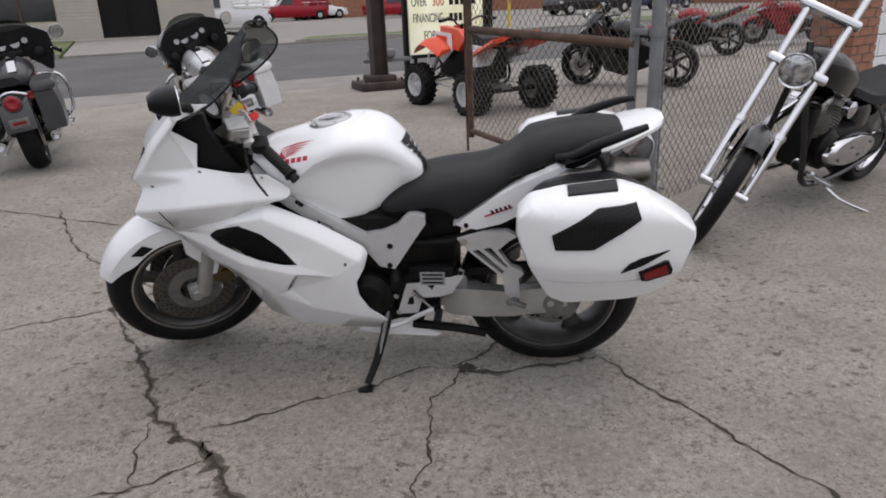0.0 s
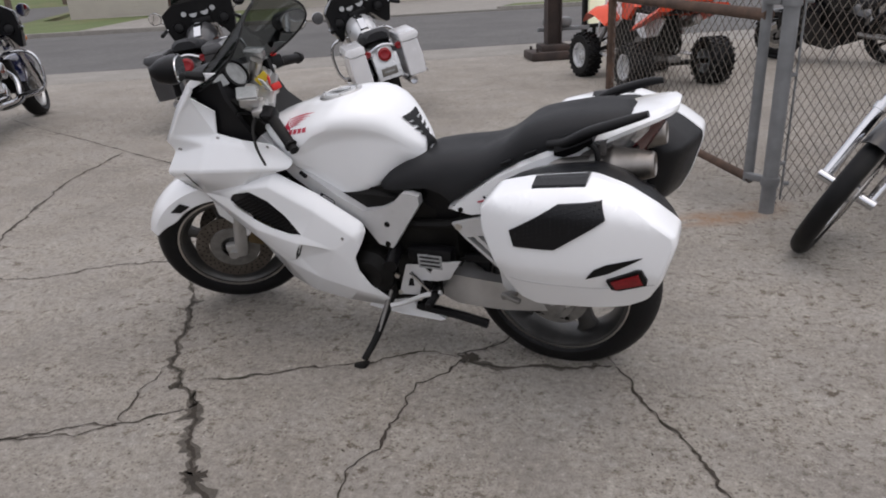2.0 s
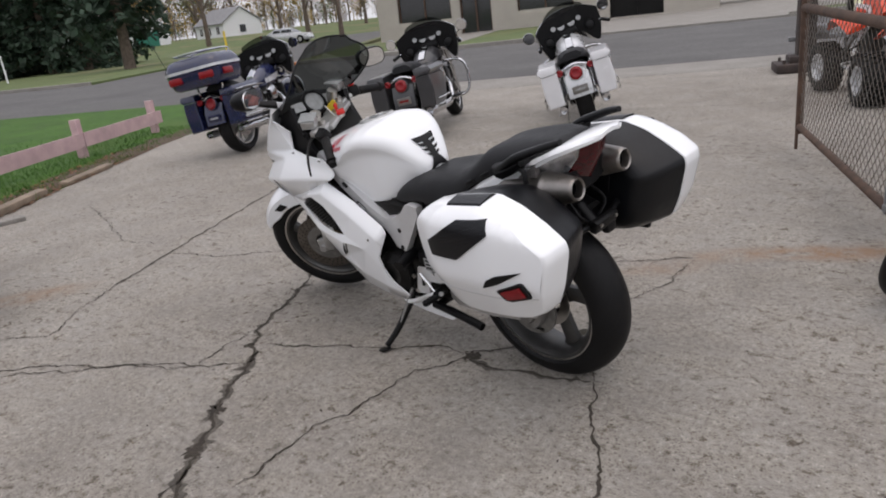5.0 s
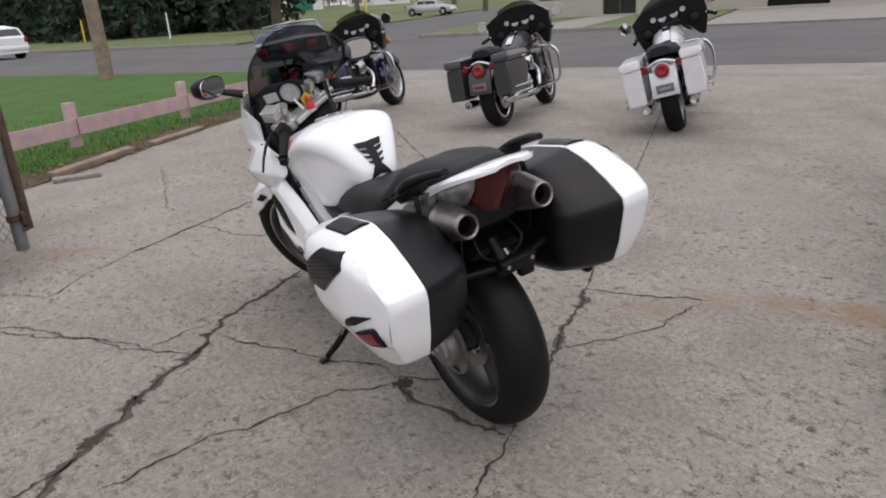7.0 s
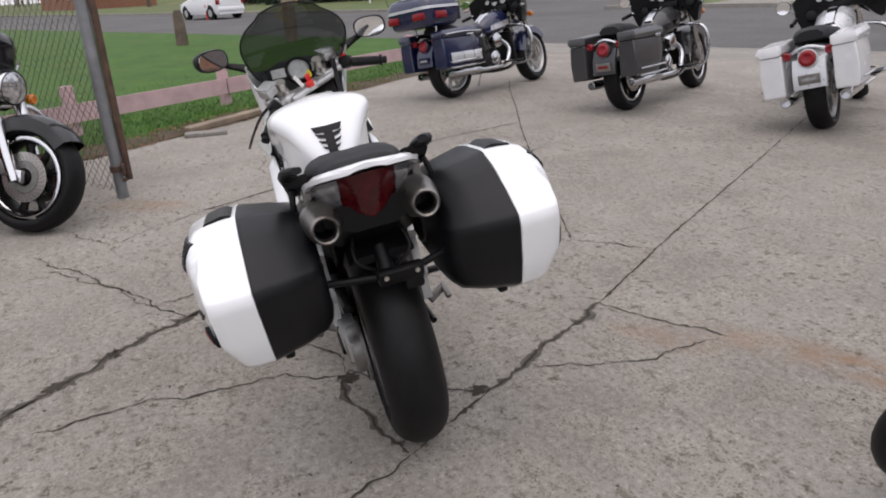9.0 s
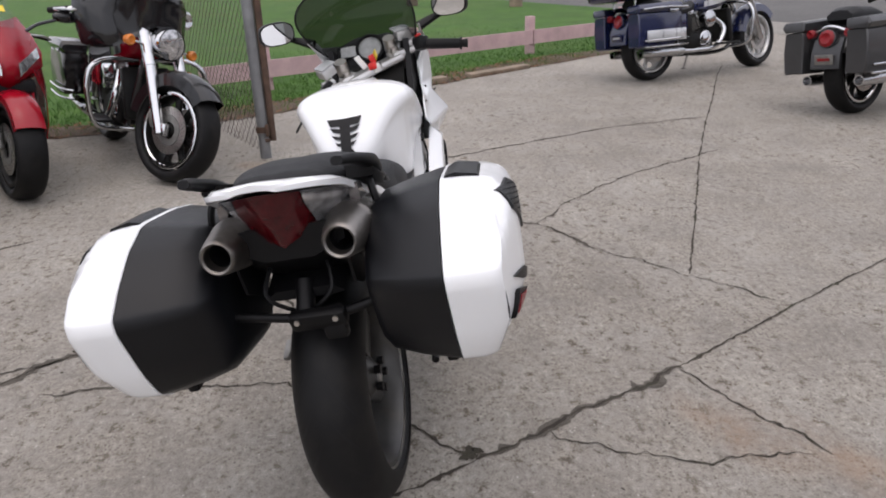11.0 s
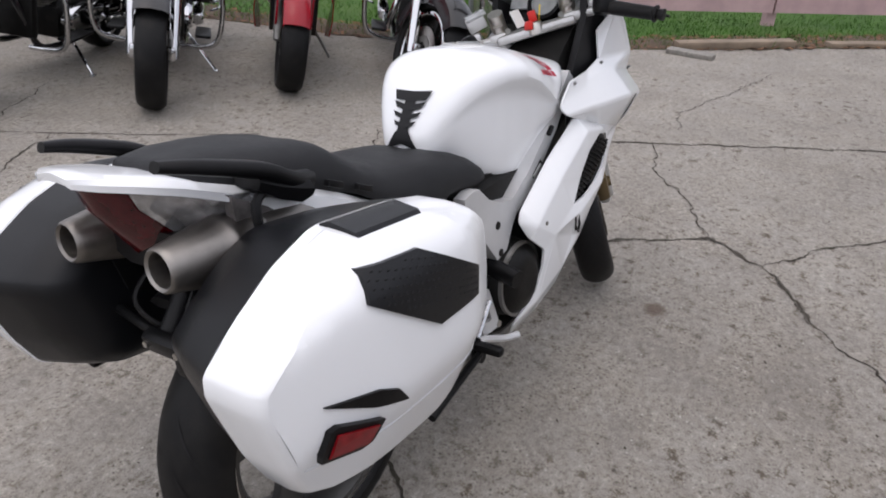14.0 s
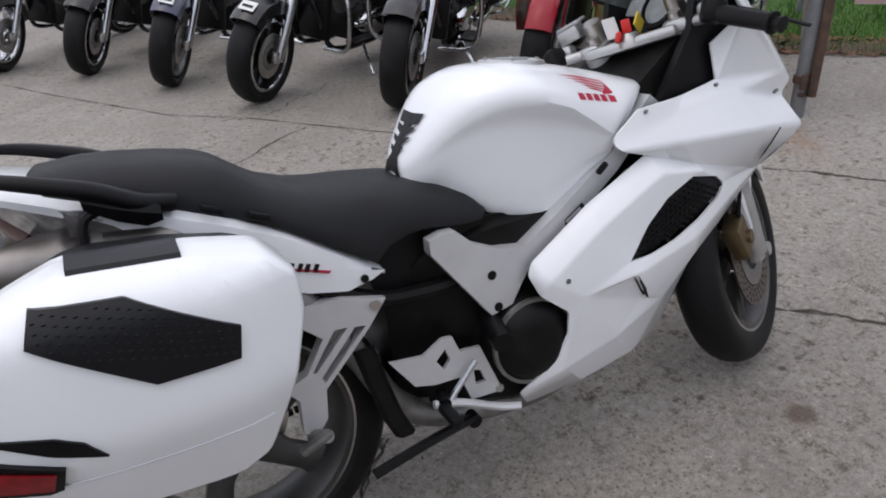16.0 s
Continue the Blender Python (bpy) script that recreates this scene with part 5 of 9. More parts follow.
def spoke_wheel(parent, at, r, w, spokes, rim_mat, twist=0.0, m=None, disc=(), hub_w=0.05, wire=False, disc_mat="gold", seg=40, fat=1.0, crown=0.0, lip=""):
    """Wheel in the bike's frame, axle along y: rim with tyre, hub, spokes and brake discs under it."""
    M0 = (m if m is not None else Matrix()) @ Matrix.Translation(at)
    rr = r * 0.735
    k = w * 0.40
    rim = lathe([(-k, rr), (-k, rr - 0.018), (-k * 0.75, rr - 0.03), (0, rr - 0.042), (k * 0.75, rr - 0.03), (k, rr - 0.018), (k, rr), (k * 0.8, rr - 0.004), (0, rr - 0.02), (-k * 0.8, rr - 0.004)], seg=seg, ring=True)
    wheel = part("wheel", rim, rim_mat, parent, m=M0)
    part("tyre", lathe(round_tyre(r, w, crown, rr) if crown else tyre_profile(r, w), seg=seg, ring=True), "rubber", wheel, "black road tyre with worn tread", m=M0, sharp=60)
    part("hub", lathe([(-hub_w, 0.0), (-hub_w, 0.03), (-hub_w * 0.6, 0.05), (hub_w * 0.6, 0.05), (hub_w, 0.03), (hub_w, 0.0)], seg=20), rim_mat, wheel, m=M0)
    if lip:
        for q in (1, -1):
            part("rim_lip", lathe([(q * (k + 0.001), rr + 0.002), (q * (k + 0.004), rr - 0.004), (q * (k + 0.003), rr - 0.018), (q * (k - 0.004), rr - 0.024), (q * (k - 0.012), rr - 0.018)], seg=seg, ring=True), lip, wheel, "bright machined rim lip", m=M0)
    n = spokes
    if wire:
        bm = bmesh.new()
        for i in range(40):
            a = 2 * math.pi * i / 40
            s = 1 if i % 2 else -1
            b = a + (0.55 if i % 4 < 2 else -0.55)
            cyl((0.03 * math.cos(b), s * 0.03, 0.03 * math.sin(b)), ((rr - 0.02) * math.cos(a), 0, (rr - 0.02) * math.sin(a)), 0.0022, seg=4, bm=bm)
        tagged(part("spokes", bm, "chrome", wheel, m=M0), kind="stuff")
    else:
        for i in range(n):
            a = 2 * math.pi * i / n + 0.3
            secs = []
            for t in (0.0, 0.35, 0.7, 1.0):
                q = 0.04 + (rr - 0.075) * t + 0.02
                aa = a + twist * t
                c, s = math.cos(aa), math.sin(aa)
                wd = (0.026 - 0.008 * math.sin(math.pi * t) + (0.012 if t == 1 else 0)) * fat
                dp = 0.022 - 0.004 * t
                secs.append([(q * c - e * s, f, q * s + e * c) for e, f in ((-wd, -dp * 0.5), (-wd * 0.5, -dp), (wd * 0.5, -dp), (wd, -dp * 0.5), (wd, dp * 0.5), (wd * 0.5, dp), (-wd * 0.5, dp), (-wd, dp * 0.5))])
            part("spoke", loft(secs), rim_mat, wheel, m=M0)
    for y, rd in disc:
        d = lathe([(-0.0025, rd * 0.66), (-0.0025, rd), (0.0025, rd), (0.0025, rd * 0.66)], (0, y, 0), seg=36, ring=True)
        brake = part("brake_disc", d, disc_mat, wheel, m=M0)
        if rd > 0.13:
            d = bmesh.new()
            for i in range(30):
                for k, q in enumerate((0.73, 0.82, 0.92)):
                    a = 2 * math.pi * (i + k / 3) / 30
                    cyl((rd * q * math.cos(a), y - 0.0034, rd * q * math.sin(a)), (rd * q * math.cos(a), y + 0.0034, rd * q * math.sin(a)), 0.0036, seg=5, bm=d)
            part("disc_carrier", lathe([(-0.004, rd * 0.36), (-0.004, rd * 0.64), (0.004, rd * 0.64), (0.004, rd * 0.36)], (0, y, 0), seg=30, ring=True), "engine_grey", brake, "dark disc carrier", m=M0)
            tagged(part("disc_drilling", d, "decal_black", brake, m=M0), kind="stuff")
    return wheel


def tread_grooves(wheel, at, r, w, m=None, crown=1.0):
    """Slanting sipes sunk into the tread, as thin dark wedges set just proud."""
    bm = bmesh.new()
    M0 = (m if m is not None else Matrix()) @ Matrix.Translation(at)
    for i in range(22):
        for s in (-1, 1):
            a0 = 2 * math.pi * (i + (0.5 if s > 0 else 0)) / 22
            rows = []
            for k in range(7):
                t = k / 6
                y = s * w * (0.07 + 0.36 * t)
                a = a0 + 0.34 * t
                rr = r - crown * 0.5 * w * (1 - math.sqrt(1 - (2 * y / w) ** 2)) + 0.0012
                wd = 0.012 * (1 - abs(2 * t - 0.9) * 0.75)
                rows.append([(math.cos(a - wd) * rr, y, math.sin(a - wd) * rr), (math.cos(a + wd) * rr, y, math.sin(a + wd) * rr)])
            loft(rows, bm, closed=False, cap=False)
    return tagged(part("tread_groove", bm, "decal_black", wheel, m=M0), kind="stuff")


LEAN_L, HEAD = 8.32, 173.16
hero = thing("sport_touring_motorcycle", "white sport touring motorcycle with panniers leaning on its side stand", "motorcycle",
             Matrix.Translation((0.419, 2.3545, 0.0)) @ Matrix.Rotation(radians(HEAD), 4, "Z") @ Matrix.Rotation(radians(-LEAN_L), 4, "X"))
WB = 1.382
# steering: turned to the left about the raked head
HEADPT, STEER = V(1.115, 0, 0.90), 31
RAKE = V(-math.sin(radians(25.5)), 0, math.cos(radians(25.5)))
ST = Matrix.Translation(HEADPT) @ Matrix.Rotation(radians(STEER), 4, RAKE) @ Matrix.Translation(-HEADPT)

REAR = (0.035, 0, 0.295)
rear = spoke_wheel(hero, REAR, 0.316, 0.168, 5, "grey_rim", 0.25, hub_w=0.055, disc=((0.03, 0.11),), disc_mat="steel", fat=1.45, crown=0.95, seg=56)
tread_grooves(rear, REAR, 0.316, 0.168, crown=0.95)
for k in (1.0, -1.0):
    part("rim_lip", lathe([(k * 0.066, 0.2255), (k * 0.071, 0.2255), (k * 0.071, 0.2335), (k * 0.066, 0.2335)], REAR, seg=56, ring=True), "steel", rear, "bright rim edge")
for i in range(5):
    a = 2 * math.pi * (i + 0.5) / 5 + 0.3
    part("wheel_nut", cyl((REAR[0] + 0.036 * math.cos(a), -0.052, REAR[2] + 0.036 * math.sin(a)), (REAR[0] + 0.036 * math.cos(a), -0.068, REAR[2] + 0.036 * math.sin(a)), 0.011, seg=10), "decal_black", rear)
front = spoke_wheel(hero, (WB, 0, 0.299), 0.301, 0.113, 6, "grey_rim", 0.15, m=ST, disc=((0.06, 0.15), (-0.06, 0.15)), crown=0.75, seg=48)
tread_grooves(front, (WB, 0, 0.299), 0.301, 0.113, ST, crown=0.75)
for k in (1.0, -1.0):
    part("rim_lip", lathe([(k * 0.044, 0.213), (k * 0.048, 0.213), (k * 0.048, 0.221), (k * 0.044, 0.221)], (WB, 0, 0.299), seg=48, ring=True), "steel", front, "bright rim edge", m=ST)

# front forks, calipers, fender
for s in (1, -1):
    leg = part("fork_leg", cyl((WB - 0.03, s * 0.085, 0.30), (1.26, s * 0.095, 0.62), 0.028, 0.028), "alloy", hero, "grey alloy fork leg", m=ST)
    part("fork_tube", cyl((1.26, s * 0.095, 0.62), (1.09, s * 0.10, 0.98), 0.0225), "steel", leg, m=ST)
    part("axle_clamp", merge(box((WB - 0.012, s * 0.082, 0.305), (0.075, 0.035, 0.07), 0.012), cyl((WB, s * 0.06, 0.298), (WB, s * 0.112, 0.298), 0.018)), "alloy", leg, m=ST)
    cal = part("brake_caliper", merge(box((WB - 0.12, s * 0.075, 0.37), (0.075, 0.05, 0.11), 0.014, (0, -28, 0)), cyl((WB - 0.12, s * 0.06, 0.37), (WB - 0.12, s * 0.11, 0.37), 0.017)), "brass", hero, "dull gold brake caliper", m=ST)
    part("brake_hose", tube([(WB - 0.13, s * 0.09, 0.42), (1.24, s * 0.11, 0.55), (1.17, s * 0.06, 0.75), (1.12, s * 0.03, 0.9)], 0.005, 6), "black_plastic", cal, m=ST)
    bm = panel([(1.37, 0.60), (1.28, 0.595), (1.235, 0.56), (1.25, 0.47), (1.29, 0.38), (1.315, 0.375), (1.33, 0.44), (1.37, 0.50)], lambda x, z: 0.105 - 0.1 * (z - 0.5) ** 2, 0.012, side=s)
    part("fork_cover", bm, "white", hero, m=ST)
secs = []
for i in range(19):
    a = radians(26 + 112 * i / 18)
    end = min(1.0, 0.35 + 1.1 * min(i, 18 - i) / 6)
    wd = 0.082 * (0.6 + 0.4 * end)
    r0 = 0.316 + 0.012 * math.sin(math.pi * i / 18)
    drop = 0.075 * end
    rows = [(-wd, r0 - drop), (-wd * 0.93, r0 - 0.018), (-wd * 0.55, r0 + 0.004), (0, r0 + 0.012), (wd * 0.55, r0 + 0.004), (wd * 0.93, r0 - 0.018), (wd, r0 - drop)]
    rows += [(y * 0.94, r - 0.005) for y, r in rows[::-1]]
    secs.append([(WB + math.cos(a) * r, y, 0.298 + math.sin(a) * r) for y, r in rows])
fender = part("front_fender", loft(secs), "white", hero, m=ST)
for s in (1, -1):
    bm = panel([(1.545, 0.535), (1.50, 0.565), (1.47, 0.545), (1.51, 0.525)], 0.0865, 0.004, side=s)
    part("fender_slot", bm, "decal_black", fender, m=ST)

# tank: skin over sections from rear to front: x, top, bottom, half width, shoulder height, depth of the scoop under it
TANK = [(0.459, 0.752, 0.722, 0.030, 0.728, 0.0), (0.463, 0.766, 0.720, 0.048, 0.735, 0.0), (0.472, 0.783, 0.716, 0.063, 0.745, 0.0), (0.49, 0.809, 0.706, 0.080, 0.765, 0.0), (0.52, 0.849, 0.692, 0.102, 0.797, 0.003), (0.55, 0.882, 0.674, 0.121, 0.823, 0.008), (0.58, 0.905, 0.658, 0.138, 0.842, 0.013), (0.62, 0.919, 0.638, 0.158, 0.856, 0.019), (0.66, 0.926, 0.622, 0.174, 0.862, 0.024), (0.72, 0.925, 0.602, 0.184, 0.856, 0.028), (0.78, 0.915, 0.638, 0.187, 0.832, 0.026), (0.83, 0.904, 0.674, 0.187, 0.795, 0.018), (0.88, 0.890, 0.712, 0.183, 0.758, 0.006), (0.93, 0.874, 0.765, 0.168, 0.795, 0.0), (0.98, 0.857, 0.812, 0.142, 0.824, 0.0), (1.015, 0.844, 0.826, 0.11, 0.831, 0.0), (1.03, 0.836, 0.828, 0.08, 0.831, 0.0)]


def tank_section(x):
    """Half outline at x, from the crown down: rounded roof, shoulder, scooped side, tucked rim."""
    top, bot, w, zs, dent = lerp_table(TANK, x)
    zs = max(bot + 0.004, min(zs, top - 0.006))
    e = float(np.interp(x, [0.5, 0.78], [0.70, 0.92]))
    half = []
    for a in (0, 14, 27, 39, 50, 60, 70, 80, 90):
        c, q = math.cos(radians(a)), math.sin(radians(a))
        half.append((w * q ** e, zs + (top - zs) * c ** (e - 0.04)))
    h = zs - bot
    k = min(1.0, h / 0.12)
    rim = min(0.034, 0.3 * h)
    lo = w - dent - 0.014 * k
    half += [(w - 0.16 * dent, zs - 0.04 * h), (w - 0.55 * dent, zs - 0.10 * h), (w - 0.90 * dent, zs - 0.17 * h), (w - dent, zs - 0.25 * h), (w - dent - 0.007 * k, zs - 0.62 * h), (lo, bot + rim), (lo - 0.002, bot + rim * 0.85), (lo - 0.006, bot + rim * 0.3), (lo - 0.016, bot)]
    return half


def tank_half(x, z):
    sec = tank_section(x)[::-1]
    return float(np.interp(z, [q[1] for q in sec], [q[0] for q in sec]))


secs = []
for i in range(45):
    t = i / 44
    x = 0.459 + 0.571 * t ** 1.5
    half = tank_section(x)
    secs.append([(x, y, z) for y, z in half] + [(x, -y, z) for y, z in half[:0:-1]])
tank = part("fuel_tank", loft(secs), "white", hero, "white fuel tank with a scooped side", sharp=34)
cap_m = Matrix.Translation((0.762, 0, 0.916)) @ Matrix.Rotation(radians(8), 4, "Y")
part("filler_ring", lathe([(-0.004, 0.073), (0.004, 0.07), (0.007, 0.058), (0.004, 0.055), (-0.004, 0.055)], axis=(0, 0, 1), seg=32, ring=True), "alloy", tank, m=cap_m)
part("filler_cap", merge(lathe([(0, 0.0), (0.006, 0.03), (0.005, 0.052), (-0.004, 0.055)], axis=(0, 0, 1), seg=28), box((0, 0, 0.006), (0.075, 0.02, 0.008), 0.003)), "gauge", tank, "grey filler cap", m=cap_m)
for i in range(6):
    a = 2 * math.pi * i / 6
    part("cap_bolt", cyl((0.064 * math.cos(a), 0.064 * math.sin(a), 0.004), (0.064 * math.cos(a), 0.064 * math.sin(a), 0.009), 0.0035, seg=8), "steel", tank, m=cap_m)


def on_tank(x, z, s, lift=0.0012):
    return V(x, s * (tank_half(x, z) + lift), z)


def tank_decal(strip_lo, strip_hi, s, n=10):
    """A thin sticker on the tank's side between two edges in x and z."""
    bm = bmesh.new()
    rows = []
    for i in range(n + 1):
        t = i / n
        a = smooth_path([V(p[0], 0, p[1]) for p in strip_lo], n)
        b = smooth_path([V(p[0], 0, p[1]) for p in strip_hi], n)
        p, q = a[min(len(a) - 1, round(t * (len(a) - 1)))], b[min(len(b) - 1, round(t * (len(b) - 1)))]
        rows.append([on_tank(p.x + (q.x - p.x) * k / 3, p.z + (q.z - p.z) * k / 3, s) for k in range(4)])
    return loft(rows, bm, closed=False, cap=False)


for s in (1, -1):
    # wing-shaped emblem: swept feathers, and a row of plain bars under it
    for i in range(5):
        x0, z0 = 0.897 - 0.001 * i, 0.862 - 0.0055 * i
        x1, z1 = 0.789 + 0.013 * i, 0.892 - 0.0085 * i
        xm, zm = 0.45 * x0 + 0.55 * x1, 0.45 * z0 + 0.55 * z1 + 0.001
        lo = [(x0, z0 - 0.0032), (xm, zm - 0.0022), (x1, z1 - 0.0005)]
        hi = [(x0 - 0.002, z0), (xm, zm + 0.0012), (x1, z1)]
        part("emblem_feather", tank_decal(lo, hi, s), "decal_red", tank)
    part("emblem_root", tank_decal([(0.906, 0.836), (0.893, 0.836), (0.880, 0.838)], [(0.899, 0.863), (0.895, 0.850), (0.882, 0.842)], s, 4), "decal_red", tank)
    for i in range(5):
        x0, z0 = 0.905 - 0.0215 * i, 0.818 + 0.0054 * i
        part("emblem_bar", tank_decal([(x0, z0), (x0 - 0.016, z0 + 0.004)], [(x0 - 0.001, z0 + 0.013), (x0 - 0.017, z0 + 0.017)], s, 2), "decal_red", tank)


# black rubber pad on the tank's back: a spine with five ribs
def on_back(y, z, lift=0.004):
    lo, hi = 0.4595, 0.75
    for _ in range(22):
        mid = (lo + hi) / 2
        sec = tank_section(mid)[:9][::-1]
        inside = z < sec[-1][1] and abs(y) < float(np.interp(z, [q[1] for q in sec], [q[0] for q in sec]))
        lo, hi = (lo, mid) if inside else (mid, hi)
    return V(hi - lift, y, z + lift * 0.5)


for zb, zt, w0, w1, dip in ((0.834, 0.853, 0.042, 0.052, 0.002), (0.8135, 0.826, 0.034, 0.045, 0.008), (0.7960, 0.8065, 0.030, 0.040, 0.008), (0.780, 0.789, 0.024, 0.031, 0.007), (0.747, 0.775, 0.044, 0.018, -0.014)):
    rows = []
    for i in range(13):
        q = -1 + i / 6
        row = []
        for k in range(4):
            t = k / 3
            y = q * (w0 + (w1 - w0) * t)
            row.append(on_back(y, zb + (zt - zb) * t + dip * abs(q) * (1 if dip > 0 else (1 - t) * 0.9), 0.0045))
        rows.append(row)
    part("tank_pad_rib", loft(rows, closed=False, cap=False), "decal_black", tank, "black rubber tank pad")
part("tank_pad_spine", loft([[on_back(y, z, 0.004) for y in (-0.015, -0.008, 0, 0.008, 0.015)] for z in [0.765 + 0.012 * i for i in range(7)]], closed=False, cap=False), "decal_black", tank)

# seat
SEAT = [(-0.180, 0.885, 0.876, 0.06), (-0.165, 0.897, 0.866, 0.09), (-0.1, 0.899, 0.845, 0.118), (-0.045, 0.893, 0.825, 0.127), (0.03, 0.880, 0.800, 0.132), (0.085, 0.867, 0.778, 0.134), (0.115, 0.855, 0.768, 0.135), (0.15, 0.828, 0.752, 0.137), (0.19, 0.798, 0.728, 0.142), (0.25, 0.774, 0.688, 0.150), (0.3, 0.764, 0.652, 0.155), (0.345, 0.759, 0.622, 0.156), (0.37, 0.756, 0.648, 0.155), (0.42, 0.748, 0.662, 0.153), (0.46, 0.741, 0.660, 0.150), (0.52, 0.722, 0.648, 0.146), (0.56, 0.703, 0.642, 0.142), (0.585, 0.682, 0.644, 0.136), (0.597, 0.665, 0.652, 0.124)]
secs = []
for i in range(53):
    x = -0.180 + 0.777 * i / 52
    top, bot, w = lerp_table(SEAT, x)
    h = top - bot
    k = min(1.0, h / 0.08)
    half = [(0, top - 0.002), (0.3 * w, top), (0.55 * w, top - 0.002), (0.74 * w, top - 0.009 * k), (0.86 * w, top - 0.021 * k), (0.93 * w, top - 0.4 * h), (0.98 * w, top - 0.65 * h), (w, bot + 0.12 * h), (0.985 * w, bot), (0.6 * w, bot + 0.004)]
    secs.append([(x, y, z) for y, z in half] + [(x, -y, z) for y, z in half[:0:-1]])
seat = part("seat", loft(secs), "seat", hero, "black vinyl dual seat", sharp=60)

# tail: white shell, lamp below
TAIL = [(-0.300, 0.914, 0.899, 0.045), (-0.285, 0.914, 0.895, 0.082), (-0.25, 0.906, 0.885, 0.112), (-0.19, 0.888, 0.864, 0.140), (-0.10, 0.852, 0.822, 0.150), (0.0, 0.820, 0.752, 0.154), (0.10, 0.776, 0.660, 0.155), (0.20, 0.722, 0.604, 0.152), (0.28, 0.668, 0.582, 0.149), (0.34, 0.622, 0.592, 0.146), (0.358, 0.606, 0.600, 0.145)]
secs = []
for i in range(34):
    x = -0.300 + 0.658 * (i / 33) ** 1.3
    top, bot, w = lerp_table(TAIL, x)
    crown = top + (0.004 if x < -0.15 else -0.012)
    half = [(0, crown), (0.5 * w, crown - 0.003), (0.84 * w, top - 0.002), (0.97 * w, top - 0.014), (w, (top + bot) / 2), (0.985 * w, bot), (0.7 * w, bot + 0.004), (0.3 * w, bot + 0.006)]
    secs.append([(x, y, z) for y, z in half] + [(x, -y, z) for y, z in half[:0:-1]])
tail = part("tail_cowl", loft(secs), "white", hero, "white pointed tail cowl", sharp=45)


def lens(w0, w1, name, mat, z_drop, label):
    secs = []
    for i in range(9):
        t = i / 8
        y = w0 + (w1 - w0) * t
        k = abs(y) / 0.165
        x = -0.272 + 0.17 * k ** 1.8
        top = 0.889 - 0.048 * k ** 1.6
        bot = top - 0.012 - z_drop * max(0.0, 1 - 0.95 * k) ** 0.85
        secs.append([(x, y, top), (x + 0.010, y, (top * 2 + bot) / 3), (x + 0.062, y, bot), (x + 0.10, y, bot + 0.012), (x + 0.05, y, top - 0.012)])
    part(name, loft(secs), mat, tail, label)


lens(-0.066, 0.066, "tail_lamp", "lens_red", 0.118, "dark red tail lamp lens")
for s in (1, -1):
    lens(s * 0.068, s * 0.150, "turn_lamp", "lens_lamp", 0.118, "clear turn signal lens")
    # side of the lamp cluster under the shell
    bm = panel([(-0.13, 0.845), (-0.04, 0.792), (0.04, 0.74), (0.02, 0.715), (-0.07, 0.748), (-0.13, 0.79)], 0.150, 0.02, side=s)
    part("lamp_side", bm, "lens_smoke", tail)
    # lettering stripe on the side, too small to read: plain bars
    for dx in (0.0, 0.015, 0.028, 0.043, 0.056):
        z = 0.646 + 0.34 * dx
        bm = panel([(0.236 - dx, z + 0.006), (0.229 - dx, z + 0.009), (0.221 - dx, z - 0.005), (0.229 - dx, z - 0.008)], 0.1535, 0.002, side=s)
        part("name_bar", bm, "decal_black", tail)
    part("name_underline", panel([(0.255, 0.634), (0.16, 0.668), (0.165, 0.663), (0.25, 0.630)], 0.1535, 0.002, side=s), "decal_red", tail)
    part("tail_bolt", cyl((0.315, s * 0.143, 0.598), (0.315, s * 0.151, 0.598), 0.008, seg=10), "engine", tail)
    for x, z in ((0.08, 0.797), (0.152, 0.766)):
        part("seat_clip", box((x, s * 0.152, z), (0.038, 0.014, 0.012), 0.002, (0, 24, 0)), "black_plastic", tail)
    # grab rail
    secs = []
    for q, w, h in zip(smooth_path([(0.03, s * 0.140, 0.822), (-0.02, s * 0.162, 0.838), (-0.08, s * 0.171, 0.872), (-0.145, s * 0.170, 0.896), (-0.195, s * 0.163, 0.912), (-0.236, s * 0.148, 0.922)], 5), [0.024 - 0.012 * (i / 25) ** 3 for i in range(26)], [0.0145 - 0.006 * (i / 25) ** 2 for i in range(26)]):
        secs.append([(q.x + 0.35 * b, q.y + a, q.z + b) for a, b in ((-w, 0), (-w * 0.8, h * 0.75), (0, h), (w * 0.8, h * 0.75), (w, 0), (w * 0.8, -h * 0.75), (0, -h), (-w * 0.8, -h * 0.75))])
    grab = part("grab_rail", loft(secs), "black_plastic", hero, "black plastic grab rail", sharp=60)
    part("grab_bracket", loft([[(x, s * y, z) for y, z in ((0.125, z0 - h), (0.178, z0 - h), (0.186, z0), (0.178, z0 + h), (0.125, z0 + h))] for x, z0, h in ((0.005, 0.818, 0.012), (-0.02, 0.826, 0.024), (-0.06, 0.842, 0.022), (-0.10, 0.862, 0.014))]), "black_plastic", grab)
    part("rack_stay", tube([(-0.075, s * 0.165, 0.842), (-0.104, s * 0.172, 0.83), (-0.112, s * 0.178, 0.79), (-0.10, s * 0.18, 0.72)], 0.008, 7), "black_plastic", grab)

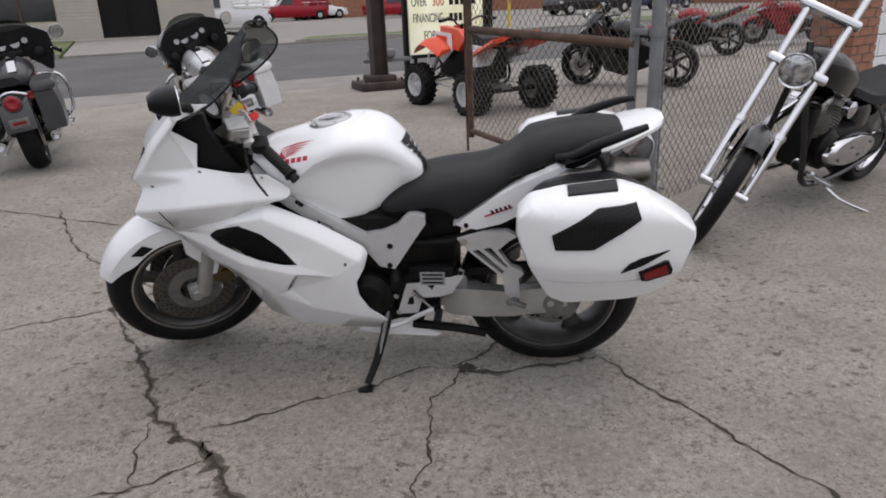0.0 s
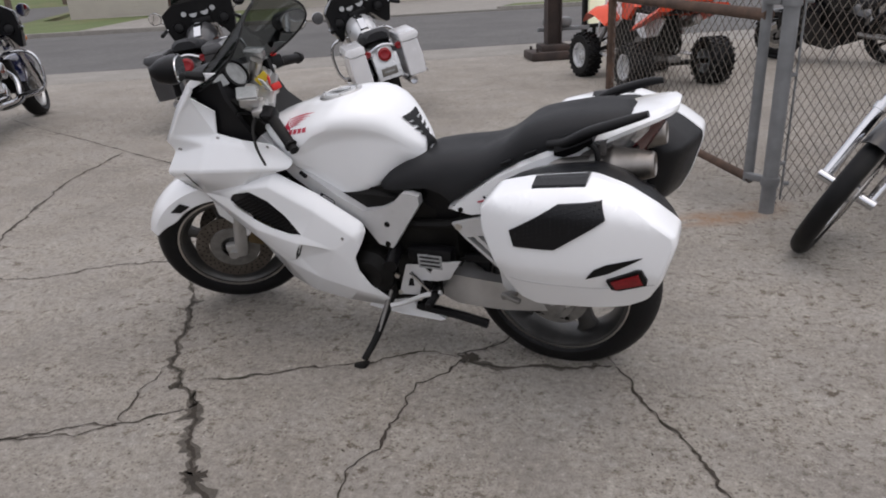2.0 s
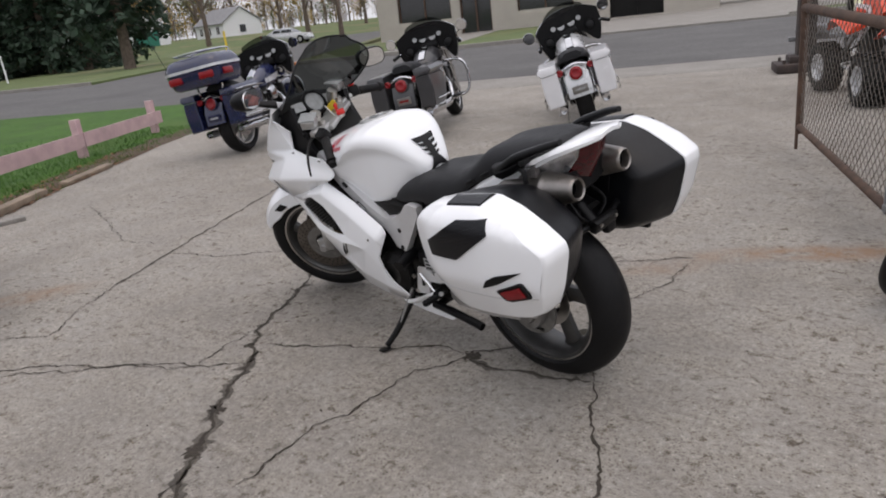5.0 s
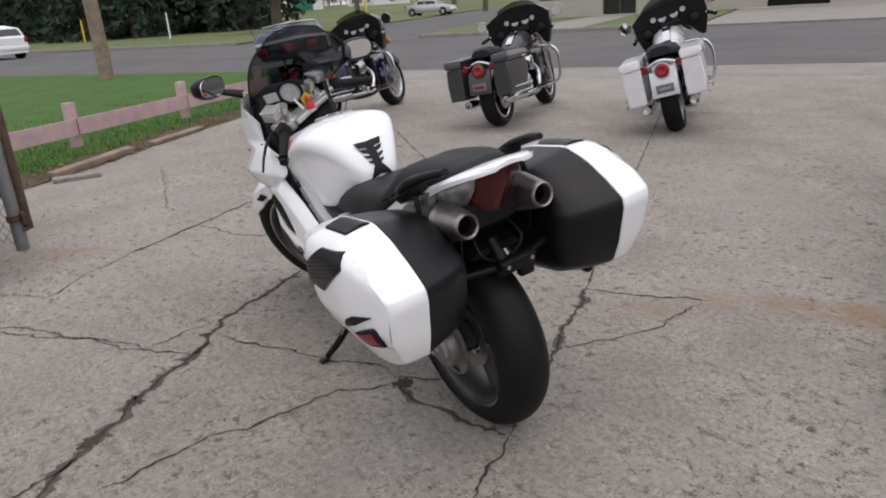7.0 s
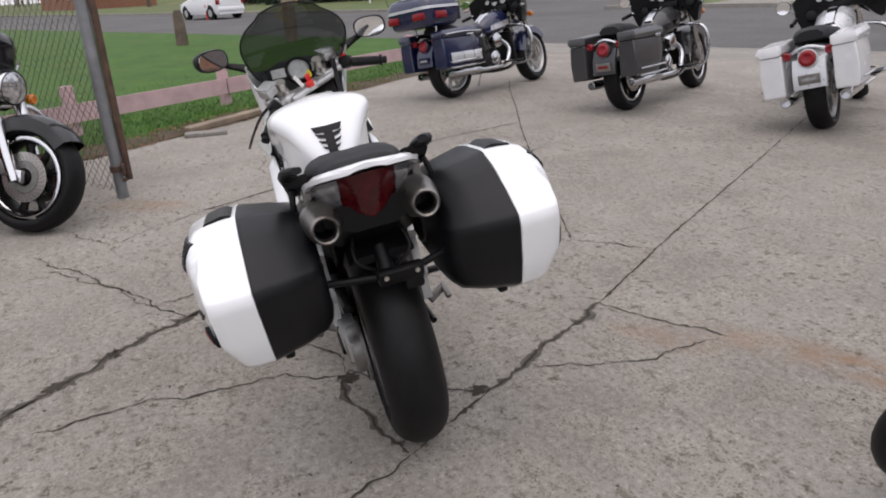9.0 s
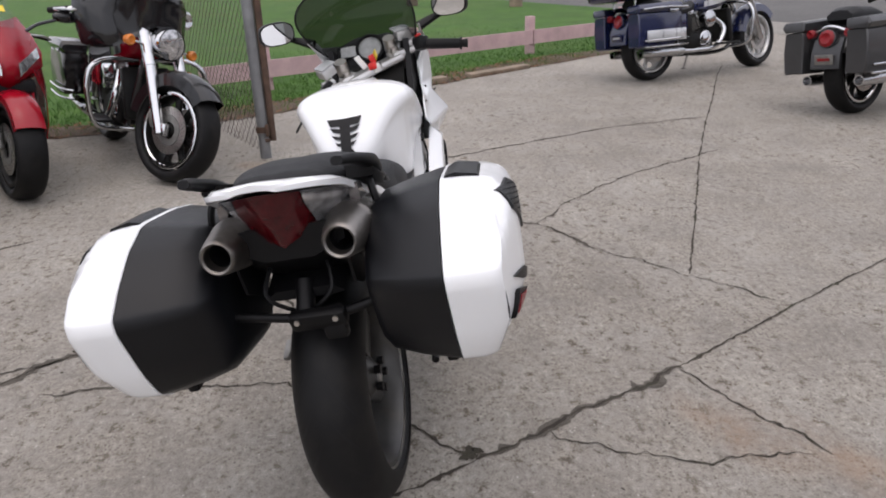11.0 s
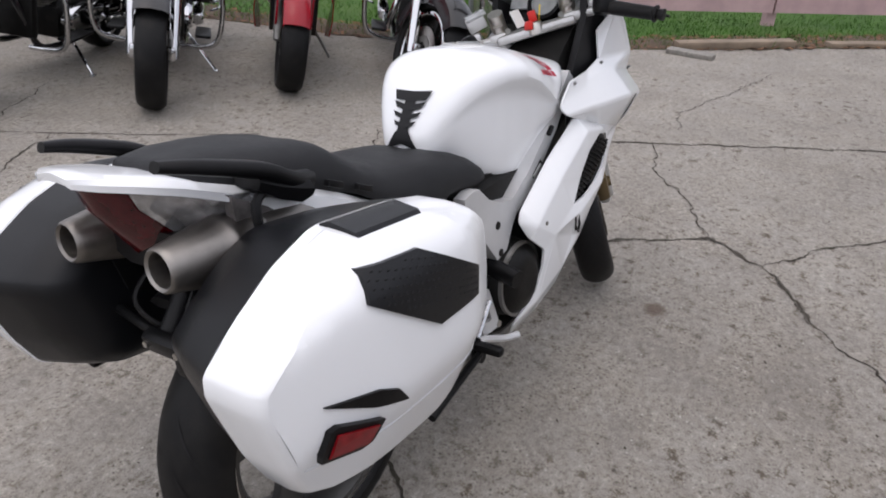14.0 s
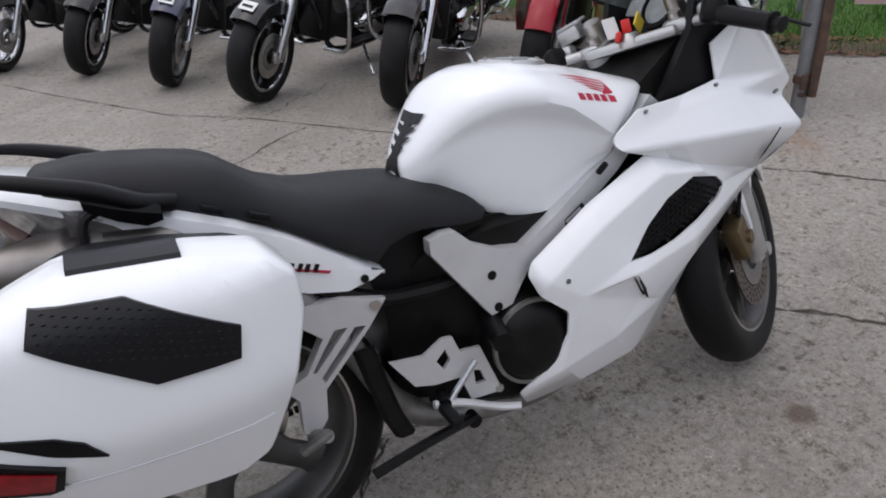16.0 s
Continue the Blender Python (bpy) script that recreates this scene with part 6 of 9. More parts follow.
# silencers
for s in (1, -1):
    d = V(1.0, 0, -0.10).normalized()
    o = V(-0.256, s * 0.122, 0.773)
    can = part("silencer", lathe([(0.03, 0.025), (0.004, 0.027), (0.0, 0.031), (0.004, 0.035), (0.012, 0.037), (0.085, 0.051), (0.10, 0.053), (0.102, 0.0545), (0.112, 0.0545), (0.114, 0.053), (0.25, 0.053), (0.30, 0.035)], o, d, 32), "dull_steel", hero, "brushed steel silencer")
    part("silencer_mouth", lathe([(0.028, 0.0255), (0.10, 0.025), (0.10, 0.0)], o, d, 28), "decal_black", can)
    part("silencer_strap", lathe([(0.15, 0.0535), (0.15, 0.0565), (0.166, 0.0565), (0.166, 0.0535)], o, d, 30, ring=True), "engine_grey", can)
part("tail_underside", loft([[(x, y, z) for y, z in ((0.12, t), (0.12, b), (0.05, b - 0.03), (-0.05, b - 0.03), (-0.12, b), (-0.12, t))] for x, t, b in ((-0.20, 0.80, 0.76), (-0.1, 0.78, 0.68), (0.05, 0.76, 0.64), (0.3, 0.62, 0.56))]), "black_plastic", hero, "black plastic under the tail")
part("rear_mudguard", loft([[(x, y, z) for y, z in ((0.085, z0), (0.06, z0 + 0.015), (-0.06, z0 + 0.015), (-0.085, z0), (-0.06, z0 - 0.006), (0.06, z0 - 0.006))] for x, z0 in ((-0.17, 0.635), (-0.10, 0.665), (0.02, 0.68), (0.15, 0.66), (0.3, 0.56))]), "black_plastic", hero, "black rear mudguard")
plate = part("plate_bracket", merge(box((-0.215, -0.03, 0.600), (0.03, 0.12, 0.045), 0.010, (0, -20, 0)), cyl((-0.20, 0.03, 0.60), (-0.19, 0.155, 0.615), 0.010), cyl((-0.20, -0.08, 0.60), (-0.19, -0.155, 0.615), 0.010), box((-0.21, -0.06, 0.575), (0.03, 0.05, 0.05), 0.01), cyl((-0.2, 0, 0.6), (-0.15, 0, 0.66), 0.02)), "black_plastic", hero, "black plate bracket with no plate")
for sy in (1, -1):
    part("hanging_cable", tube([(-0.13, sy * 0.05, 0.73), (-0.2, sy * 0.07, 0.66), (-0.19, sy * 0.02, 0.61), (-0.12, sy * 0.05, 0.58)], 0.005, 6), "black_plastic", plate)
    part("heat_plate", panel([(-0.20, 0.735), (-0.06, 0.72), (-0.06, 0.64), (-0.13, 0.63), (-0.185, 0.66)], 0.118, 0.006, side=sy), "black_plastic", plate)
for s in (1, -1):
    part("bracket_bolt", cyl((-0.238, -0.03 + s * 0.04, 0.605), (-0.228, -0.03 + s * 0.04, 0.605), 0.006, seg=8), "steel", plate)

# panniers
PROF = [(0.152, 0.690), (0.150, 0.748), (0.112, 0.788), (0.02, 0.810), (-0.135, 0.829), (-0.215, 0.801), (-0.290, 0.756), (-0.345, 0.714), (-0.349, 0.686), (-0.318, 0.575), (-0.288, 0.508), (-0.235, 0.476), (0.010, 0.446), (0.062, 0.472), (0.116, 0.589)]
pcx, pcz = -0.09, 0.665


def pan_sec(y, k, s, dz=0.0, kx=None, n=3):
    kx = kx or k
    return [(pcx + (x - pcx) * kx, s * y, pcz + dz + (z - pcz) * k) for x, z in rounded(PROF, n)]


def pan_top(x):
    return float(np.interp(x, [-0.345, -0.290, -0.215, -0.135, 0.02, 0.112, 0.150], [0.714, 0.756, 0.801, 0.829, 0.810, 0.788, 0.748]))


def pan_y(x, z):
    """The lid's outer face: flat, domed towards the top edge, chamfered below and to the rear."""
    bend = lambda v, r=0.020: 0.5 * (v + math.sqrt(v * v + r * r))
    dome = 4.5 * bend(z - pan_top(x) + 0.012, 0.006) * float(np.interp(x, [-0.32, -0.20, 0.08, 0.14], [0, 1, 1, 0]))
    return 0.462 - 0.80 * bend(z - 0.770) - dome - 0.50 * bend(0.605 - z) - 0.25 * bend(-0.165 - x, 0.03) - 0.5 * bend(x - 0.05, 0.03)


def pan_z(x, y):
    """Height of the dome where it is y from the bike's middle."""
    lo, hi = 0.70, 0.84
    for _ in range(24):
        mid = (lo + hi) / 2
        lo, hi = (mid, hi) if pan_y(x, mid) > y else (lo, mid)
    return lo


for s in (1, -1):
    pan = part("pannier", loft([pan_sec(0.150, 0.62, s, -0.006, 0.56), pan_sec(0.158, 0.74, s, -0.004, 0.70), pan_sec(0.178, 0.845, s, -0.003, 0.795), pan_sec(0.236, 0.925, s, -0.002, 0.895), pan_sec(0.312, 0.990, s, 0, 0.990)]), "lid_black", hero, "black and white hard pannier", sharp=32)
    secs = [pan_sec(0.314, 0.985, s), pan_sec(0.316, 1.0, s), pan_sec(0.340, 1.0, s)]
    for k, e in ((1.0, 0.026), (0.988, 0.010), (0.972, 0.002), (0.955, 0.0), (0.93, 0.0035), (0.90, 0.006)):
        secs.append([(x, s * (max(0.338, pan_y(x, z) - e)), z) for x, _, z in pan_sec(0.4, k, s)])
    face = panel([(x, z) for x, _, z in pan_sec(0.4, 0.955, s)], lambda x, z: max(0.338, pan_y(x, z)), 0, side=s, step=0.016)
    shell = merge(loft(secs, cap=False), face)
    bmesh.ops.remove_doubles(shell, verts=shell.verts, dist=0.0006)
    lid = part("pannier_lid", shell, "white", pan, "white pannier lid", sharp=50)
    f = pan_y
    hexa = [(0.053, 0.716), (0.043, 0.673), (-0.062, 0.676), (-0.186, 0.764), (-0.173, 0.802), (-0.070, 0.792)]
    part("pannier_pad", panel(hexa, lambda x, z: f(x, z) + 0.0055, 0.008, side=s, step=0.012), "lid_black", pan, "black hexagonal rubber pad")
    bm = bmesh.new()
    for i in range(19):
        for j in range(9):
            x, z = 0.036 - 0.0115 * i, 0.684 + 0.0105 * j + 0.0035 * i
            lo, hi = np.interp(x, [-0.188, -0.062, 0.043], [0.765, 0.676, 0.673]), np.interp(x, [-0.172, -0.065, 0.053], [0.807, 0.794, 0.716])
            ins = lo + 0.008 < z < hi - 0.008 and -0.172 < x < 0.04
            if ins:
                ball((x, s * (f(x, z) + 0.0058), z), (0.0032, 0.0012, 0.0016), 5, bm)
    tagged(part("pad_texture", bm, "lid_black", pan), kind="stuff")
    secs = []
    for i in range(9):
        x0 = 0.008 - 0.135 * i / 8
        zt = pan_top(x0)
        rows = [(0.322, zt - 0.016), (0.323, zt + 0.001), (0.330, zt + 0.004)]
        rows += [(y, pan_z(x0, y) + 0.005) for y in (0.345, 0.360, 0.375, 0.388)] + [(0.394, pan_z(x0, 0.394) - 0.002), (0.375, pan_z(x0, 0.394) - 0.012), (0.34, zt - 0.022)]
        secs.append([(x0, s * y, z) for y, z in rows])
    part("handle_cover", loft(secs), "lid_black", pan, "black handle cover", sharp=30)
    fin = [(-0.140, 0.599), (-0.160, 0.628), (-0.19, 0.644), (-0.272, 0.662), (-0.20, 0.622)]
    part("pannier_fin", panel(fin, lambda x, z: f(x, z) + 0.005, 0.008, side=s, step=0.03), "black_plastic", pan)
    rc = [(-0.190, 0.599), (-0.202, 0.564), (-0.219, 0.560), (-0.284, 0.581), (-0.286, 0.599), (-0.273, 0.628), (-0.261, 0.630)]
    part("reflector_base", panel(rc, lambda x, z: f(x, z) + 0.010, 0.02, side=s, step=0.03), "black_plastic", pan)
    rl = [(-0.201, 0.596), (-0.212, 0.568), (-0.276, 0.587), (-0.265, 0.620)]
    part("reflector", panel(rl, lambda x, z: f(x, z) + 0.013, 0.004, side=s, step=0.03), "lens_refl", pan, "red reflector")
    for fx, fz in ((-0.19, 0.482), (-0.01, 0.468)):
        part("pannier_foot", box((fx, s * 0.285, fz - 0.006), (0.05, 0.025, 0.03), 0.006), "black_plastic", pan)
    part("seam_line", tube([(xx, s * (pan_y(xx, 0.556 + 0.10 * max(0, -0.10 - xx)) + 0.0004), 0.556 + 0.10 * max(0, -0.10 - xx)) for xx in (-0.30, -0.22, -0.166, -0.05, 0.03, 0.07)], 0.0016, 5), "silver", pan)
    part("rack_frame", tube([(0.04, s * 0.15, 0.70), (-0.06, s * 0.168, 0.735), (-0.2, s * 0.168, 0.70), (-0.2, s * 0.165, 0.58), (-0.05, s * 0.165, 0.53), (0.08, s * 0.15, 0.56)], 0.009, 7), "black_plastic", hero, "black pannier rack tube")

# frame, engine and running gear
eng = part("engine", loft([[(x, y, z) for y, z in ((w, t), (w, b), (w * 0.7, b - 0.04), (-w * 0.7, b - 0.04), (-w, b), (-w, t), (-w * 0.6, t + 0.03), (w * 0.6, t + 0.03))] for x, t, b, w in ((0.36, 0.52, 0.34, 0.09), (0.45, 0.60, 0.26, 0.125), (0.6, 0.62, 0.22, 0.14), (0.8, 0.62, 0.22, 0.14), (1.0, 0.66, 0.25, 0.12), (1.09, 0.68, 0.40, 0.10))]), "engine", hero, "dark engine block")
part("upper_frame", loft([[(x, y, z) for y, z in ((0.12, t), (0.12, b), (-0.12, b), (-0.12, t))] for x, t, b in ((0.46, 0.66, 0.58), (0.7, 0.63, 0.55), (0.95, 0.80, 0.62), (1.12, 0.92, 0.72))]), "engine", hero)
for s in (1, -1):
    beam = [(1.0, 0.815), (1.03, 0.79), (0.905, 0.676), (0.791, 0.600), (0.674, 0.532), (0.648, 0.571), (0.758, 0.636), (0.88, 0.712)]
    fb = part("frame_beam", panel(beam, lambda x, z: 0.172 - 0.06 * abs(x - 0.72), 0.035, side=s), "frame_silver", hero, "silver aluminium frame beam")
    tri = [(0.447, 0.640), (0.478, 0.648), (0.504, 0.646), (0.538, 0.611), (0.591, 0.584), (0.648, 0.573), (0.676, 0.536), (0.651, 0.512), (0.61, 0.456), (0.558, 0.448), (0.446, 0.612)]
    part("frame_plate", panel(tri, lambda x, z: 0.168 + 0.006 * math.exp(-((x - 0.56) / 0.05) ** 2), 0.03, side=s), "frame_silver", fb)
    part("beam_slot", panel([(0.80, 0.628), (0.745, 0.598), (0.752, 0.588), (0.807, 0.618)], 0.170, 0.004, side=s), "decal_black", fb)
    part("beam_plate", panel([(0.792, 0.621), (0.755, 0.600), (0.758, 0.595), (0.796, 0.616)], 0.1725, 0.004, side=s), "frame_silver", fb)
    for x, z in ((0.568, 0.535), (0.575, 0.462)):
        part("frame_bolt", cyl((x, s * 0.162, z), (x, s * 0.1755, z), 0.010, seg=12), "engine", fb)
    part("tank_latch", box((0.855, s * 0.170, 0.690), (0.030, 0.012, 0.012), 0.004, (0, -38, 0)), "black_plastic", fb)
    part("side_cover", panel([(0.47, 0.665), (0.39, 0.66), (0.33, 0.60), (0.34, 0.545), (0.45, 0.52), (0.55, 0.47), (0.55, 0.60)], 0.112, 0.05, side=s), "black_plastic", hero)
    part("subframe_tube", tube([(0.56, s * 0.13, 0.535), (0.44, s * 0.135, 0.53), (0.30, s * 0.13, 0.56), (0.05, s * 0.12, 0.72)], 0.016, 8), "engine", hero)
    br = [(0.150, 0.560), (0.182, 0.580), (0.262, 0.577), (0.346, 0.552), (0.305, 0.504), (0.199, 0.406), (0.190, 0.345), (0.165, 0.318), (0.140, 0.330), (0.146, 0.40), (0.129, 0.422), (0.141, 0.437), (0.170, 0.448), (0.212, 0.510), (0.176, 0.545)]
    hole1 = [(0.236, 0.520), (0.262, 0.517), (0.188, 0.446), (0.180, 0.448)]
    hole2 = [(0.276, 0.513), (0.298, 0.509), (0.200, 0.420), (0.193, 0.430)]
    pb = part("footrest_hanger", panel(br, 0.158, 0.028, holes=(hole1, hole2), side=s), "frame_silver", hero, "silver cast footrest hanger")
    part("pillion_peg", merge(cyl((0.155, s * 0.15, 0.315), (0.175, s * 0.20, 0.335), 0.013), box((0.15, s * 0.205, 0.335), (0.066, 0.020, 0.016), 0.006, (0, -20, 0))), "engine_grey", pb)
    part("hanger_bolt", cyl((0.322, s * 0.155, 0.545), (0.322, s * 0.164, 0.545), 0.011, seg=10), "steel", pb)
    hp = [(0.328, 0.416), (0.40, 0.406), (0.445, 0.430), (0.467, 0.427), (0.480, 0.388), (0.526, 0.383), (0.567, 0.262), (0.492, 0.268), (0.473, 0.330), (0.415, 0.334), (0.372, 0.347)]
    heel = part("heel_plate", panel(hp, 0.165, 0.010, side=s, holes=([(0.425, 0.385), (0.447, 0.405), (0.456, 0.378), (0.44, 0.360)], [(0.505, 0.300), (0.53, 0.298), (0.52, 0.33), (0.505, 0.335)])), "frame_silver", hero, "silver heel guard plate")
    part("foot_peg", merge(cyl((0.43, s * 0.15, 0.30), (0.42, s * 0.19, 0.298), 0.014), box((0.415, s * 0.225, 0.295), (0.026, 0.075, 0.022), 0.008)), "black_plastic", heel)
    part("foot_lever", tube([(0.40, s * 0.180, 0.300), (0.46, s * 0.186, 0.285), (0.54, s * 0.19, 0.245), (0.585, s * 0.205, 0.236)], 0.009, 8), "frame_silver", heel)
    part("lever_link", cyl((0.505, s * 0.178, 0.365), (0.425, s * 0.18, 0.285), 0.007, seg=8), "chrome", heel)
    for x, z in ((0.565, 0.335), (0.56, 0.27), (0.45, 0.29)):
        part("heel_bolt", cyl((x, s * 0.16, z), (x, s * 0.168, z), 0.009, seg=10), "steel", heel)
    part("crash_stub", cyl((0.565, s * 0.13, 0.43), (0.545, s * 0.235, 0.415), 0.024, 0.022, 16), "black_plastic", hero, "black rubber frame slider")
cover = part("clutch_cover", lathe([(0.0, 0.0), (0.012, 0.04), (0.0, 0.075), (-0.02, 0.095), (-0.06, 0.105)], (0.645, -0.198, 0.362), (0, -1, 0), 30), "engine", hero, "dark round clutch cover")
part("clutch_ring", lathe([(-0.022, 0.098), (-0.012, 0.098), (-0.012, 0.09), (-0.022, 0.09)], (0.645, -0.198, 0.362), (0, -1, 0), 30, ring=True), "engine_grey", cover)
part("generator_cover", lathe([(0.0, 0.0), (0.01, 0.05), (-0.01, 0.085), (-0.05, 0.095)], (0.66, 0.185, 0.34), (0, 1, 0), 28), "engine", hero)
part("sprocket_cover", box((0.50, 0.135, 0.34), (0.14, 0.05, 0.16), 0.02), "engine", hero)
lab = part("warning_label", box((0.435, 0.164, 0.405), (0.085, 0.003, 0.05), 0.0), "gauge", hero, "grey printed warning label")
for i in range(3):
    part("label_bar", box((0.435, 0.1665, 0.421 - 0.015 * i), (0.07, 0.002, 0.006)), "decal_black", lab)
part("label_backing", box((0.44, 0.135, 0.405), (0.16, 0.05, 0.085), 0.012), "black_plastic", hero)

# swingarm, chain side and hub on the left
sw = part("swingarm", loft([[(x, y, z) for y, z in ((y1, t), (y1, b), (y0, b), (y0, t))] for x, t, b, y0, y1 in ((0.42, 0.35, 0.25, -0.10, 0.12), (0.36, 0.355, 0.245, 0.0, 0.145), (0.27, 0.352, 0.245, 0.10, 0.150), (0.18, 0.345, 0.245, 0.105, 0.148), (0.06, 0.36, 0.26, 0.105, 0.145), (-0.02, 0.34, 0.285, 0.105, 0.14))]), "alloy", hero, "silver single-sided swingarm", sharp=30)
part("hub_carrier", lathe([(-0.03, 0.070), (0.0, 0.072), (0.010, 0.066), (0.012, 0.046), (0.022, 0.040), (0.024, 0.018), (0.016, 0.0)], (REAR[0], 0.122, REAR[2]), (0, 1, 0), 30), "engine_grey", sw)
part("sprocket", lathe([(-0.004, 0.06), (-0.004, 0.105), (0.004, 0.105), (0.004, 0.06)], (REAR[0], 0.098, REAR[2]), (0, 1, 0), 36, ring=True), "engine_grey", sw)
bm = bmesh.new()
for zc in (0.413, 0.213):
    for i in range(26):
        t = i / 25
        box((0.0 + 0.48 * t, 0.098, zc + (0.335 - zc) * t * 0.45), (0.015, 0.014, 0.011), bm=bm)
tagged(part("chain", bm, "engine", sw), kind="stuff")
part("chain_guard", box((0.16, 0.112, 0.425), (0.34, 0.03, 0.03), 0.008, (0, 6, 0)), "black_plastic", sw)
part("hugger", loft([[(math.cos(a) * 0.34, y, 0.313 + math.sin(a) * (0.34 + q)) for y, q in ((-0.1, -0.03), (-0.09, 0.0), (0, 0.012), (0.09, 0.0), (0.1, -0.03), (0.0, -0.004))] for a in [radians(20 + 60 * i / 8) for i in range(9)]]), "black_plastic", hero)
part("axle_nut", lathe([(0, 0.0), (0.0, 0.020), (-0.006, 0.026), (-0.02, 0.03)], (REAR[0], -0.058, REAR[2]), (0, -1, 0), 12), "engine_grey", rear)
part("exhaust_header", tube([(0.95, -0.05, 0.30), (0.75, -0.10, 0.19), (0.5, -0.10, 0.20), (0.36, -0.10, 0.27), (0.27, -0.12, 0.45), (0.15, -0.12, 0.66), (0.08, -0.124, 0.735)], 0.027, 12), "engine_grey", hero, "sooty exhaust pipe")
part("heat_shield", loft([[(x, -0.15 - e, z) for x, e, z in ((x0 - 0.022, 0, z0), (x0 - 0.012, 0.012, z0), (x0 + 0.012, 0.012, z0), (x0 + 0.022, 0, z0))] for x0, z0 in ((0.285, 0.46), (0.30, 0.38), (0.32, 0.29), (0.34, 0.24))]), "engine", hero)
part("centre_stand", merge(tube([(0.50, -0.14, 0.205), (0.38, -0.155, 0.20), (0.255, -0.165, 0.185)], 0.011, 8), tube([(0.52, 0.13, 0.20), (0.36, 0.14, 0.19), (0.26, 0.14, 0.17)], 0.016, 8), cyl((0.5, -0.15, 0.2), (0.5, 0.14, 0.2), 0.016)), "black_plastic", hero, "black centre stand folded up")
stand = part("side_stand", merge(tube([(0.60, 0.145, 0.265), (0.615, 0.19, 0.20), (0.64, 0.25, 0.12), (0.668, 0.305, 0.062)], [0.016, 0.012], 8), box((0.675, 0.322, 0.050), (0.065, 0.035, 0.012), 0.005, (0, 20, 0)), box((0.60, 0.14, 0.275), (0.05, 0.04, 0.06), 0.012)), "engine", hero, "black side stand swung down")
part("stand_spring", cyl((0.60, 0.16, 0.27), (0.63, 0.24, 0.14), 0.007, seg=8), "engine_grey", stand)

# lower fairing
def creases(*lines):
    """Control points along fold lines, each given as x, z, y."""
    out = []
    for ln in lines:
        for p, q in zip(ln, ln[1:]):
            n = max(1, round(math.dist(p[:2], q[:2]) / 0.022))
            out += [tuple(p[i] + (q[i] - p[i]) * k / n for i in range(3)) for k in range(n)]
        out.append(ln[-1])
    keep = []
    for p in out:
        if all(math.dist(p[:2], q[:2]) > 0.010 for q in keep):
            keep.append(p)
    return keep


LOW = field(creases(
    [(1.285, 0.575, 0.158), (1.10, 0.660, 0.196), (0.957, 0.705, 0.180), (0.80, 0.628, 0.182), (0.655, 0.54, 0.184), (0.640, 0.515, 0.188)],
    [(1.20, 0.595, 0.198), (1.10, 0.640, 0.222), (0.975, 0.655, 0.220), (0.80, 0.580, 0.222), (0.685, 0.508, 0.222)],
    [(1.285, 0.575, 0.158), (1.18, 0.475, 0.148), (1.105, 0.395, 0.128), (1.06, 0.245, 0.104), (0.94, 0.208, 0.128), (0.776, 0.196, 0.142), (0.625, 0.205, 0.156), (0.585, 0.235, 0.182)],
    [(1.21, 0.568, 0.200), (1.04, 0.505, 0.228), (0.90, 0.466, 0.238), (0.752, 0.447, 0.232)],
    [(0.915, 0.395, 0.196), (0.82, 0.420, 0.205), (0.758, 0.436, 0.222)],
    [(1.09, 0.46, 0.192), (0.99, 0.36, 0.186), (0.85, 0.30, 0.190), (0.70, 0.27, 0.196)],
    [(0.585, 0.235, 0.182), (0.655, 0.305, 0.198), (0.69, 0.365, 0.206), (0.685, 0.42, 0.208), (0.655, 0.475, 0.200), (0.640, 0.515, 0.188)]), 1.5)
VENT = [(1.178, 0.583), (1.14, 0.612), (1.057, 0.634), (0.985, 0.604), (0.925, 0.556), (0.868, 0.486), (0.93, 0.490), (1.0, 0.504), (1.075, 0.530), (1.15, 0.560)]
SKIRT = dict(
    T0=(1.292, 0.172, 0.588), T1=(1.090, 0.205, 0.650), T2=(0.957, 0.194, 0.702), T3=(0.800, 0.190, 0.628), T4=(0.655, 0.190, 0.540), B0=(1.085, 0.220, 0.641), B1=(0.972, 0.224, 0.660), B2=(0.800, 0.228, 0.583),
    B3=(0.672, 0.226, 0.503), Q=(0.643, 0.192, 0.515), E1=(0.655, 0.212, 0.472), E2=(0.685, 0.218, 0.420), E3=(0.690, 0.213, 0.365), E4=(0.655, 0.202, 0.305), E5=(0.598, 0.186, 0.250), F0=(0.625, 0.160, 0.203),
    F1=(0.776, 0.148, 0.194), F2=(0.940, 0.134, 0.206), F3=(1.045, 0.112, 0.236), G0=(1.125, 0.135, 0.390), G1=(1.208, 0.150, 0.475), R1=(1.205, 0.188, 0.548), R2=(1.060, 0.229, 0.494), S0=(0.884, 0.239, 0.458),
    W=(0.749, 0.232, 0.447), D0=(1.090, 0.197, 0.445), D1=(0.990, 0.194, 0.360), D2=(0.850, 0.199, 0.305), D3=(0.700, 0.203, 0.278), S1=(0.932, 0.214, 0.380), S2=(0.878, 0.221, 0.451), S3=(0.924, 0.197, 0.378),
    V0=(1.178, 0.188, 0.583), V1=(1.140, 0.204, 0.612), V2=(1.057, 0.219, 0.633), V3=(0.985, 0.221, 0.604), V4=(0.925, 0.224, 0.556), V5=(0.868, 0.226, 0.486), V6=(0.930, 0.229, 0.490), V7=(1.000, 0.227, 0.504), V8=(1.075, 0.219, 0.530), V9=(1.150, 0.201, 0.560))
